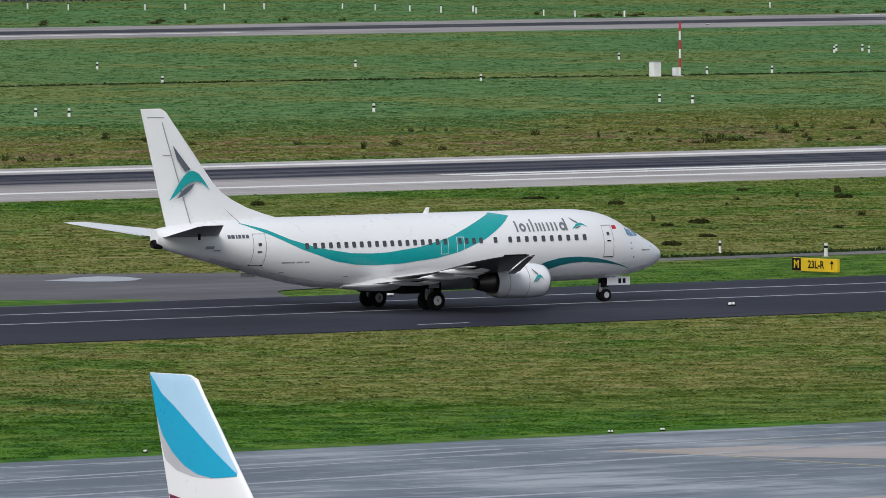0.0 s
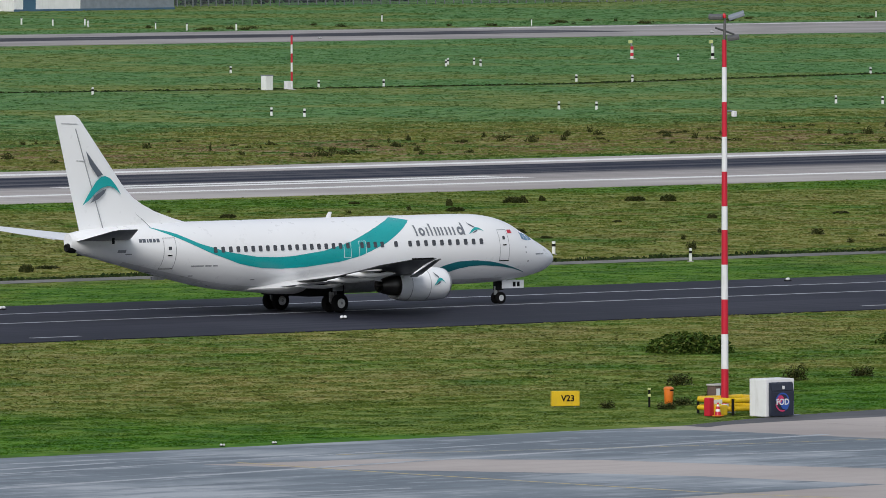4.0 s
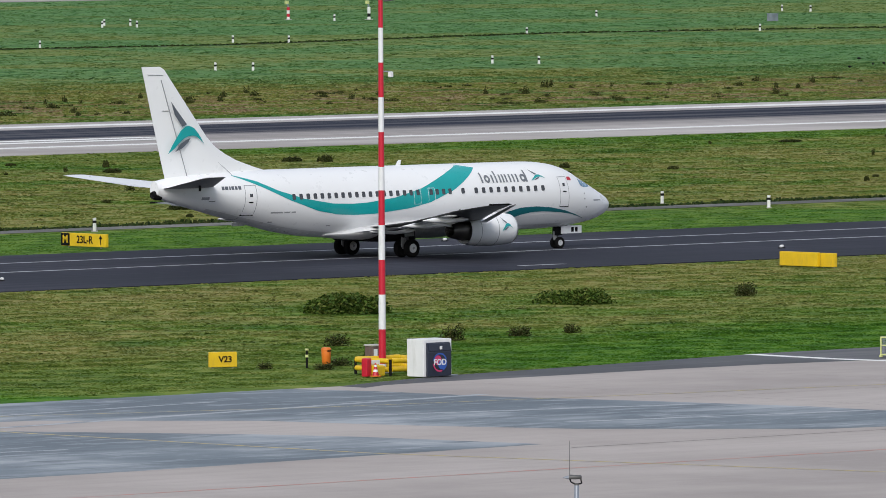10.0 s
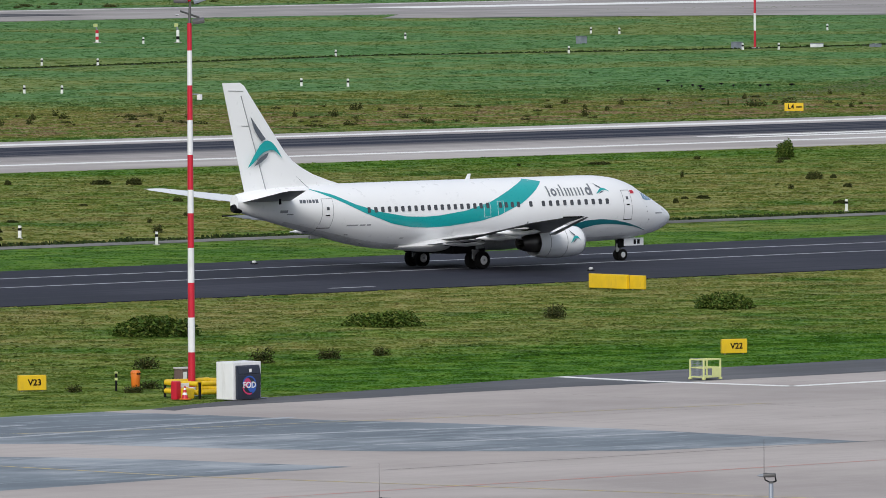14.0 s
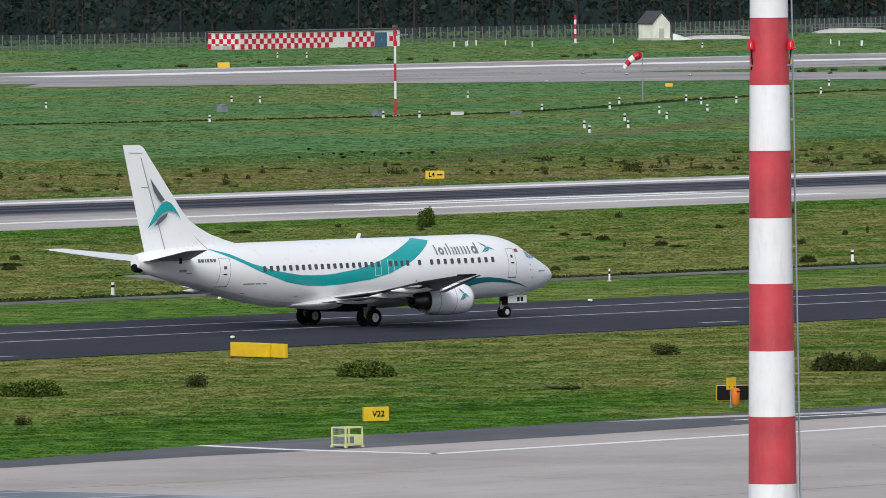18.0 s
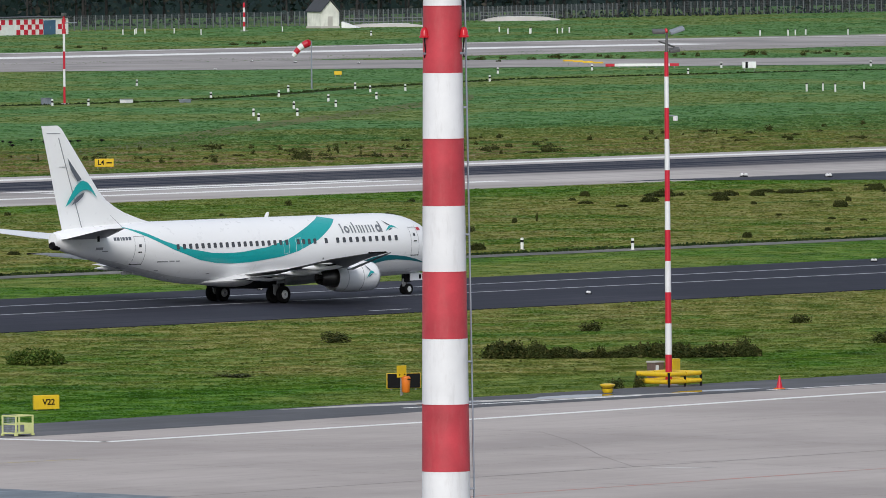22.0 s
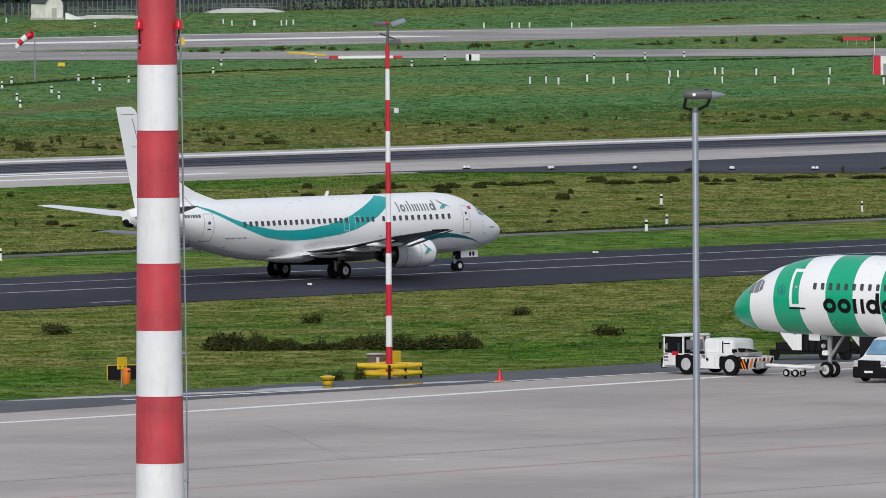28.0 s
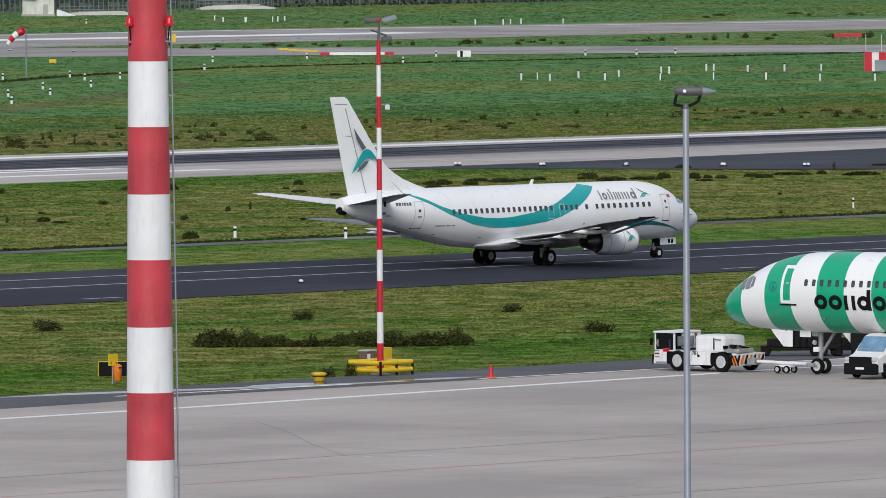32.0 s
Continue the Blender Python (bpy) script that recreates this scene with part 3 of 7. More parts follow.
ground_part("faded_marking", bm, M["line_faint"], "faint scraped-off markings on old asphalt")


# ---- grass and scrub ----
def spread(rng, n, y0, y1, lo=0.66, hi=1.27):
    y = rng.uniform(y0, y1, n)
    return np.stack([y * rng.uniform(lo, hi, n), y], 1)


def outside(pts, outline):
    """The points that lie outside a paved outline."""
    inside = np.zeros(len(pts), bool)
    for (x0, y0), (x1, y1) in zip(outline, outline[1:] + outline[:1]):
        if y0 != y1:
            cross = (pts[:, 1] < y0) != (pts[:, 1] < y1)
            inside ^= cross & (pts[:, 0] < x0 + (pts[:, 1] - y0) * (x1 - x0) / (y1 - y0))
    return pts[~inside]


def tufts(name, pts, height, width, material, rng, label, blades=3, base=-0.06):
    """Small ragged fans of grass, each a leaning four-sided face."""
    n = len(pts)
    swell = np.array([noise.noise(Vector((x / 1.7, y / 1.7, 3.0))) for x, y in pts])[:, None]
    ang = rng.uniform(0, 2 * np.pi, (n, blades))
    h = height * rng.uniform(0.55, 1.25, (n, blades)) * np.clip(1.0 + 0.9 * swell, 0.45, 1.8)
    w = width * rng.uniform(0.5, 1.3, (n, blades))
    off = rng.normal(0, width * 0.9, (n, blades, 2))
    bx, by = pts[:, None, 0] + off[..., 0], pts[:, None, 1] + off[..., 1]
    dx, dy = np.cos(ang) * w / 2, np.sin(ang) * w / 2
    lean = rng.normal(0, 0.3, (n, blades, 2)) * h[..., None]
    z = np.full_like(bx, base)
    ta, tb = rng.uniform(0.1, 0.7, (n, blades)), rng.uniform(0.1, 0.7, (n, blades))
    hb = h * rng.uniform(0.7, 1.1, (n, blades))
    lx, ly = bx + lean[..., 0], by + lean[..., 1]
    v = np.stack([np.stack([bx - dx, by - dy, z], -1), np.stack([bx + dx, by + dy, z], -1), np.stack([lx + dx * ta, ly + dy * ta, z + h], -1), np.stack([lx - dx * tb, ly - dy * tb, z + hb], -1)], 2).reshape(-1, 3)
    me = bpy.data.meshes.new(name)
    k = len(v) // 4
    me.vertices.add(len(v))
    me.vertices.foreach_set("co", v.ravel())
    me.loops.add(len(v))
    me.loops.foreach_set("vertex_index", np.arange(len(v)))
    me.polygons.add(k)
    me.polygons.foreach_set("loop_start", np.arange(k) * 4)
    me.update()
    me.validate()
    me.materials.append(material)
    return tagged(new(name, me), label, "", "", "stuff")


def fringe(rng, line, step, wide):
    """Points strewn along a line."""
    out = []
    for (x0, y0), (x1, y1) in zip(line, line[1:]):
        t = rng.uniform(0, 1, int(math.hypot(x1 - x0, y1 - y0) / step))
        out.append(np.stack([x0 + (x1 - x0) * t, y0 + (y1 - y0) * t], 1) + rng.normal(0, wide, (len(t), 2)))
    return np.concatenate(out)


rng = np.random.default_rng(7)
tufts("grass", spread(rng, 75000, 380, 443.4), 0.05, 0.24, M["blades"], rng, "long dry grass between apron and taxiway")
tufts("grass", np.concatenate([spread(rng, 34000, 366.8, 384), outside(spread(rng, 12000, 360.8, 366.8), EDGE + [(900, 300), (60, 300)])]), 0.035, 0.2, M["blades"], rng, "short green grass beside the apron")
tufts("grass", outside(spread(rng, 75000, 511.5, 622.8), RUNWAY_EXIT), 0.06, 0.32, M["blades"], rng, "long straw-coloured grass beside the runway")
tufts("grass", outside(spread(rng, 22000, 481, 505.6, 0.7), TAXI_EXIT), 0.03, 0.26, M["blades"], rng, "short green grass beside the taxiway")
tufts("grass", spread(rng, 62000, 687.8, 792), 0.08, 0.4, M["blades"], rng, "brown long grass behind the runway")
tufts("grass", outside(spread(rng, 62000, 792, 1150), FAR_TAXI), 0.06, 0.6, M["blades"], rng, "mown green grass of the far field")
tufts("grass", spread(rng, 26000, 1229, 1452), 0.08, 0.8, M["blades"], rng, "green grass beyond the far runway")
tufts("grass", np.stack([rng.uniform(320, 351, 2600), rng.uniform(480.8, 486, 2600)], 1), 0.04, 0.24, M["blades"], rng, "short green grass on the island")
tufts("sedge", fringe(rng, DRAIN, 0.25, 0.3), 0.15, 0.6, M["sedge"], rng, "dark sedge along the field drain")
tufts("sedge", fringe(rng, [(384, 510.6), (700, 510.6)], 0.09, 0.25), 0.16, 0.3, M["sedge"], rng, "dark overgrown ditch edge beside the path")


def foliage(rng, n, rx, ry, h, leaf, seed, flat=0.5):
    """Leaf faces filling an uneven mound, with gaps."""
    bm = bmesh.new()
    lobes = [(rng.uniform(-0.6, 0.6) * rx, rng.uniform(-0.6, 0.6) * ry, rng.uniform(0.35, 0.62), rng.uniform(0.6, 1.0)) for _ in range(9)]
    for _ in range(n):
        cx, cy, r, hh = lobes[rng.integers(len(lobes))]
        a, u, rad = rng.uniform(0, 2 * np.pi), rng.uniform(0, 1), rng.uniform(0.55, 1.05)
        s = math.sqrt(1 - u * u)
        p = Vector((cx + rx * r * s * math.cos(a) * rad, cy + ry * r * s * math.sin(a) * rad, h * hh * (0.05 + u * rad * 0.95)))
        q = Euler((rng.uniform(-1, 1), rng.uniform(-1, 1), rng.uniform(0, 6.28))).to_matrix()
        l = leaf * rng.uniform(0.6, 1.4)
        bm.faces.new([bm.verts.new(p + q @ Vector(c)) for c in ((-l * 0.4, 0, 0), (0, -l * 0.35, l * 0.1), (l * 0.7, 0, 0), (0, l * 0.35, l * 0.1))])
    for _ in range(14):
        a, r = rng.uniform(0, 2 * np.pi), rng.uniform(0.1, 0.6)
        rod((0.15 * rx * math.cos(a), 0.15 * ry * math.sin(a), 0), (rx * r * math.cos(a), ry * r * math.sin(a), h * rng.uniform(0.5, 0.9)), 0.03, 0.01, 4, bm)
    return bm


LOW = foliage(rng, 5200, 3.0, 2.6, 1.4, 0.22, 1)
LOW_ME = mesh_of("bush", LOW, M["bush"])
HIGH_ME = mesh_of("bush", foliage(rng, 620, 0.9, 0.9, 1.15, 0.13, 2), M["scrub"])
DENSE_ME = mesh_of("bush", foliage(rng, 2200, 0.75, 0.75, 1.5, 0.16, 4), M["bush"])
WIDE_ME = mesh_of("bush", foliage(rng, 3000, 1.6, 1.3, 0.9, 0.17, 3), M["scrub"])


def bush(me, x, y, s, h, turn, label, group="", wide=1.0):
    ob = new("bush", me)
    ob.matrix_basis = Matrix.Translation((x, y, -0.05)) @ Matrix.Rotation(radians(-45), 4, "Z") @ Matrix.Diagonal((wide, 1, 1, 1)) @ pose(0, 0, 0, 0, 0, turn) @ Matrix.Diagonal((s, s, h, 1))
    tagged(ob, label, "bush", group)


for x, y, s, h, r in ((359.7, 412, 1.0, 0.82, 10), (374.3, 411, 0.74, 0.62, 80), (400.4, 412.5, 0.7, 0.66, 200)):
    bush(LOW_ME, x, y, s, h, r, "low spreading dark green bush in long grass", "bushes by the taxiway")
for x, y, s, h, r in ((336.4, 386.5, 0.9, 0.6, 0), (343.5, 386.2, 0.8, 0.75, 50), (348.9, 387.3, 0.9, 0.5, 90), (352.7, 387.6, 0.7, 0.45, 130), (387.3, 412, 0.8, 0.7, 20), (448.4, 416.5, 0.95, 0.6, 70),
                      (463.2, 413.5, 1.0, 0.55, 111), (446, 391.4, 1.3, 0.62, 160), (429, 418, 1.1, 0.45, 33), (433, 421.5, 1.0, 0.45, 210), (412, 394, 0.6, 0.8, 10), (397.2, 367.2, 0.6, 0.55, 44), (398.6, 366.8, 0.5, 0.7, 99), (395.6, 393, 1.4, 0.2, 60), (386.2, 410.8, 0.7, 0.5, 0),
                      (319.9, 372.6, 0.5, 0.35, 40), (321.4, 370.2, 0.7, 0.35, 80), (324.3, 372.4, 0.8, 0.4, 5), (329, 375.4, 0.7, 0.6, 9)):
    bush(HIGH_ME, x, y, s, h, r, "small brownish shrub in the grass", "shrubs in the near grass")
for k in range(22):
    bush(WIDE_ME if k % 4 else HIGH_ME, 419.5 + k * 0.46 + rng.uniform(-0.4, 0.4), 396.6 - k * 0.5 + rng.uniform(-0.8, 0.8), 0.34 + 0.32 * rng.random(), 0.4 + 0.75 * rng.random() ** 1.5, 40 * k, "dark scrub hedge in the grass", "scrub hedge", 1.7)
bush(DENSE_ME, 592.8, 603.7, 0.95, 1.05, 15, "small dark round bush beside the runway", "shrubs by the runway")
for k in range(110):
    y = 606 - 90 * rng.random() ** 1.4
    bush(WIDE_ME if k % 3 else HIGH_ME, y * rng.uniform(0.74, 1.22), y, 0.16 + 0.4 * rng.random() ** 2, 0.22 + 0.5 * rng.random() ** 2, rng.uniform(0, 360), "brown scrub patch in dry grass", "scrub beside the runway", rng.uniform(0.8, 1.5))
for k in range(26):
    x = 640 + 20 * rng.random() + k * 1.7
    bush(WIDE_ME, x, 598 - (x - 640) * 0.32 + rng.uniform(-6, 4), 0.25 + 0.5 * rng.random() ** 2, 0.3 + 0.5 * rng.random() ** 2, 50 * k, "dark scrub row near the runway exit", "scrub near the runway exit", rng.uniform(1.0, 2.0))


def strew(name, kinds, spots, material, label):
    """One mesh of many small far shrubs; spots: x, y, size, height, width along the view's breadth, turn."""
    out = []
    for k, (x, y, size, high, wide, turn) in enumerate(spots):
        p = kinds[k % len(kinds)]
        c, q = math.cos(turn), math.sin(turn)
        a, b = (p[:, 0] * c - p[:, 1] * q) * size * wide, (p[:, 0] * q + p[:, 1] * c) * size
        out.append(np.stack([x + (a + b) * 0.7071, y + (b - a) * 0.7071, p[:, 2] * high - 0.06], 1))
    v = np.concatenate(out)
    me = bpy.data.meshes.new(name)
    me.from_pydata(v.tolist(), [], np.arange(len(v)).reshape(-1, 4).tolist())
    me.materials.append(material)
    return tagged(new(name, me), label, "", "", "stuff")


def leaf_cloud(n, rx, ry, h, leaf):
    """Corner points of loose four-sided leaves over an uneven mound."""
    lobes = np.stack([rng.uniform(-0.6, 0.6, 7) * rx, rng.uniform(-0.6, 0.6, 7) * ry, rng.uniform(0.3, 0.6, 7), rng.uniform(0.5, 1.0, 7)], 1)[rng.integers(0, 7, n)]
    a, u, rad = rng.uniform(0, 2 * np.pi, n), rng.uniform(0, 1, n), rng.uniform(0.4, 1.1, n)
    w = np.sqrt(1 - u * u) * rad * lobes[:, 2]
    p = np.stack([lobes[:, 0] + rx * w * np.cos(a), lobes[:, 1] + ry * w * np.sin(a), h * lobes[:, 3] * (0.05 + u * rad)], 1)
    e, f = rng.normal(size=(n, 3)), rng.normal(size=(n, 3))
    e *= (leaf * rng.uniform(0.5, 1.3, n) / np.linalg.norm(e, axis=1))[:, None]
    f *= (leaf * 0.6 * rng.uniform(0.5, 1.3, n) / np.linalg.norm(f, axis=1))[:, None]
    return np.stack([p - e, p - f, p + e, p + f], 1).reshape(-1, 3)


CLOUDS = [leaf_cloud(300, 1.5, 1.2, 0.9, 0.16) for _ in range(5)] + [leaf_cloud(170, 0.8, 0.8, 1.2, 0.14) for _ in range(3)]
spots = []
for k in range(420):
    y = 702 + 52 * rng.random() ** 1.3
    x = y * rng.uniform(0.68, 1.25)
    if noise.noise(Vector((x / 22, y / 30, 1.0))) > -0.12:
        spots.append((x, y, 0.2 + 0.55 * rng.random() ** 2.5, 0.25 + 0.65 * rng.random() ** 2, rng.uniform(0.8, 1.7), rng.uniform(0, 6.28)))
strew("scrub", CLOUDS, spots, M["scrub"], "dark scrub patches behind the runway")
spots = []
for k in range(110):
    x = 1150 + k * 3 + rng.uniform(-5, 5)
    spots.append((x, 1092 - (x - 1150) * 0.12 + rng.uniform(-14, 14), 0.3 + 0.6 * rng.random() ** 2, 0.5 + 0.7 * rng.random() ** 2, rng.uniform(0.8, 1.6), 0.9 * k))
for k in range(60):
    y = rng.uniform(1234, 1262)
    spots.append((y * rng.uniform(0.7, 1.25), y, 0.3 + 0.6 * rng.random(), 0.6, rng.uniform(0.8, 1.6), 0.9 * k))
strew("scrub", CLOUDS, spots, M["scrub"], "scrub round the far runway and taxiway")


# ---- aircraft ----
def word(body, side, base, high, shapes, thick, material, parent, label):
    """A wordmark drawn as plain bars and rings on the fuselage skin; places run in metres aft of the nose."""
    def strip(bm, outer, inner):
        for k in range(len(outer) - 1):
            blob(bm, [outer[k], outer[k + 1], inner[k + 1], inner[k]], side, body, 0.022)
    for kind, a, b, tall in shapes:
        bm = bmesh.new()
        lo, hi = min(a, b), max(a, b)
        mid, rx, rz = (lo + hi) / 2, (hi - lo) / 2, high / 2
        if kind == "bar":
            n = 4
            strip(bm, [(lo, base + high * tall * k / n) for k in range(n + 1)], [(hi, base + high * tall * k / n) for k in range(n + 1)])
        else:
            turns = [2 * math.pi * k / 24 for k in range(25)]
            strip(bm, [(mid + rx * math.cos(t), base + rz + rz * math.sin(t)) for t in turns], [(mid + (rx - thick) * math.cos(t), base + rz + (rz - thick) * math.sin(t)) for t in turns])
        part("word_shape", bm, material, parent, label)


class Body:
    """A fuselage from stations: metres aft of the nose, crown height, keel height, half width."""

    def __init__(self, rows):
        a = np.array(rows, float)
        self.x = np.unique(np.concatenate([np.linspace(0, 1, 9)[:-1] ** 2 * 3.0, np.linspace(3.0, a[-1, 0], 60)]))
        self.x[-1] = a[-1, 0]
        cols = [np.interp(self.x, a[:, 0], a[:, k]) for k in (1, 2, 3)]
        for _ in range(2):
            cols = [np.concatenate([c[:1], (c[:-2] + 2 * c[1:-1] + c[2:]) / 4, c[-1:]]) for c in cols]
        self.top, self.bot, self.wide = cols

    def at(self, x):
        t, b, w = (float(np.interp(x, self.x, c)) for c in (self.top, self.bot, self.wide))
        return (t + b) / 2, max((t - b) / 2, 1e-3), w

    def y(self, x, z):
        zc, hh, w = self.at(x)
        return w * math.sqrt(max(0.0, 1 - ((z - zc) / hh) ** 2))

    def mesh(self, n=40, x0=None, x1=None):
        rings = []
        xs = [x for x in self.x if (x0 is None or x >= x0) and (x1 is None or x <= x1)]
        for x in xs:
            zc, hh, w = self.at(x)
            rings.append([(-x, w * math.sin(2 * math.pi * k / n), zc + hh * math.cos(2 * math.pi * k / n)) for k in range(n)])
        return loft(rings)

    def patch(self, xs, lo, hi, side=-1, rows=6, lift=0.012, bm=None):
        """A skin patch between two lines lo(x), hi(x), lying on the fuselage's side."""
        bm = bm or bmesh.new()
        g = []
        for x, a, b in zip(xs, lo, hi):
            g.append([bm.verts.new((-x, side * (self.y(x, a + (b - a) * k / rows) + lift), a + (b - a) * k / rows)) for k in range(rows + 1)])
        for p, q in zip(g, g[1:]):
            for k in range(rows):
                f = (p[k], p[k + 1], q[k + 1], q[k])
                bm.faces.new(f if side > 0 else f[::-1])
        return bm


def wing_mesh(stations, thick=0.12, n=14):
    """stations: (lateral, leading x aft, trailing x aft, height, thickness in metres)"""
    rings = []
    for y, le, te, z, th in stations:
        c = te - le
        ring = []
        for k in range(n):
            u = (1 - math.cos(math.pi * k / (n - 1))) / 2
            ring.append((-(le + c * u), y, z + th * 0.62 * (math.sqrt(u) * 1.5 - u * 1.5 + 0.02) * 1.3))
        for k in range(n - 2, 0, -1):
            u = (1 - math.cos(math.pi * k / (n - 1))) / 2
            ring.append((-(le + c * u), y, z - th * 0.38 * (math.sqrt(u) * 1.5 - u * 1.5 + 0.02) * 1.3))
        rings.append(ring)
    bm = loft(rings)
    bmesh.ops.recalc_face_normals(bm, faces=bm.faces[:])
    return bm


def shade_below(ob):
    """Paint the shade under a white flying surface: its downward faces take the dark wing grey."""
    ob.data.materials.append(M["wing_grey"])
    for p in ob.data.polygons:
        if p.normal.z < 0.0:
            p.material_index = 1


def fin_mesh(stations, u0=0.0, u1=1.0, n=10):
    """stations: (height, leading x aft, trailing x aft, thickness)"""
    rings = []
    us = [u0 + (u1 - u0) * (1 - math.cos(math.pi * k / (n - 1))) / 2 for k in range(n)]
    prof = lambda u: 1.35 * (math.sqrt(u) * 1.5 - u * 1.5) + 0.02
    for z, le, te, th in stations:
        c = te - le
        rings.append([(-(le + c * u), th / 2 * prof(u), z) for u in us] + [(-(le + c * u), -th / 2 * prof(u), z) for u in us[::-1]])
    bm = loft(rings)
    bmesh.ops.remove_doubles(bm, verts=bm.verts[:], dist=1e-4)
    bmesh.ops.recalc_face_normals(bm, faces=bm.faces[:])
    return bm


def tyre_mesh(r, w):
    h = w / 2
    return lathe([(-h * 0.75, r * 0.6), (-h, r * 0.72), (-h, r * 0.88), (-h * 0.72, r * 0.985), (-h * 0.3, r), (h * 0.3, r), (h * 0.72, r * 0.985), (h, r * 0.88), (h, r * 0.72), (h * 0.75, r * 0.6)], 28, "Y")


def rim_mesh(r, w):
    h = w / 2
    bm = lathe([(-h * 0.8, r * 0.61), (-h * 0.82, r * 0.5), (-h * 0.4, r * 0.42), (-h * 0.5, r * 0.2), (-h * 0.9, r * 0.14), (h * 0.9, r * 0.14), (h * 0.5, r * 0.2), (h * 0.4, r * 0.42), (h * 0.82, r * 0.5), (h * 0.8, r * 0.61)], 24, "Y")
    for k in range(8):
        a = k * math.pi / 4
        rod((r * 0.33 * math.cos(a), -h * 0.7, r * 0.33 * math.sin(a)), (r * 0.33 * math.cos(a), h * 0.7, r * 0.33 * math.sin(a)), r * 0.05, None, 6, bm)
    return bm


def add_wheel(parent, x, y, r, w, hub="rim"):
    wheel = part("wheel", tyre_mesh(r, w), M["rubber"], parent, "black rubber tyre", True, (x, y, r + 0.014))
    part("rim", rim_mesh(r, w), M[hub], wheel, "pale metal wheel rim" if hub == "rim" else "dark wheel rim", True)
    return wheel


def add_aircraft_wheel(parent, x, y, r, w, side):
    """A tyre with a dark brake drum inside and a pale hub on its outer face."""
    wheel = part("wheel", tyre_mesh(r, w), M["rubber"], parent, "black rubber tyre", True, (x, y, r + 0.014))
    part("brake_drum", lathe([(-w * 0.36, r * 0.62), (-w * 0.36, r * 0.2), (w * 0.36, r * 0.2), (w * 0.36, r * 0.62)], 24, "Y"), M["black"], wheel, "dark brake drum", True)
    o = side * w / 2
    part("hub", lathe([(o * 0.7, r * 0.52), (o * 0.86, r * 0.5), (o * 0.9, r * 0.4), (o * 0.78, r * 0.34), (o * 0.8, r * 0.2), (o * 1.0, r * 0.16), (o * 1.02, 0.01)], 24, "Y"), M["rim"], wheel, "pale metal hub", True)
    return wheel


def nacelle(parent, x0, y, z, r, length, cowl):
    prof = [(-0.5, 0.80), (-0.15, 0.84), (-0.02, 0.9), (0.0, 0.95), (-0.06, 1.0), (-0.35, 1.06), (-0.3 * length, 1.12), (-0.55 * length, 1.1), (-0.68 * length, 1.02), (-0.77 * length, 0.93), (-0.76 * length, 0.88), (-0.55 * length, 0.86)]
    k = r / 1.12
    eng = part("engine", lathe([(-x0 + a, b * k) for a, b in prof], 36, "X", centre=(0, y, z), cap0=False, cap1=False), cowl, parent, "white engine cowling", True)
    part("intake_lip", lathe([(-x0 - 0.16, 0.835 * k), (-x0 - 0.02, 0.895 * k), (-x0 + 0.012, 0.952 * k), (-x0 - 0.06, 1.006 * k), (-x0 - 0.12, 1.022 * k)], 36, "X", centre=(0, y, z), cap0=False, cap1=False), M["metal"], eng, "polished metal intake lip", True)
    part("fan", lathe([(-x0 - 0.48, 0.81 * k), (-x0 - 0.5, 0.3 * k), (-x0 - 0.2, 0.02 * k)], 30, "X", centre=(0, y, z)), M["dark_metal"], eng, "dark fan disc", True)
    part("exhaust", lathe([(-x0 - 0.55 * length, 0.86 * k), (-x0 - 0.6 * length, 0.7 * k), (-x0 - 0.8 * length, 0.68 * k), (-x0 - 0.92 * length, 0.56 * k), (-x0 - 1.0 * length, 0.46 * k), (-x0 - 0.97 * length, 0.3 * k), (-x0 - 0.85 * length, 0.28 * k), (-x0 - 1.06 * length, 0.03 * k)], 28, "X", centre=(0, y, z), cap0=False), M["dark_metal"], eng, "dark burnt exhaust nozzle", True)
    seam = bmesh.new()
    for a, b in ((0.34 * length, 1.125), (0.62 * length, 1.075)):
        lathe([(-x0 - a, b * k), (-x0 - a, (b + 0.008) * k), (-x0 - a - 0.03, (b + 0.006) * k), (-x0 - a - 0.03, b * k)], 36, "X", seam, False, False, (0, y, z))
    part("cowl_seam", seam, M["seam"], eng)
    return eng


def blob(bm, pts, side, body, lift=0.02, rows=1):
    """A flat outline (x aft, z) laid on the fuselage skin."""
    vs = [bm.verts.new((-x, side * (body.y(x, z) + lift), z)) for x, z in pts]
    f = bm.faces.new(vs)
    f.normal_update()
    if f.normal.y * side < 0:
        f.normal_flip()


def even(points, n):
    """n points at equal steps along a polyline."""
    p = np.array(points, float)
    d = np.concatenate([[0], np.cumsum(np.hypot(*np.diff(p, axis=0).T))])
    t = np.linspace(0, d[-1], n)
    return np.stack([np.interp(t, d, p[:, 0]), np.interp(t, d, p[:, 1])], 1)


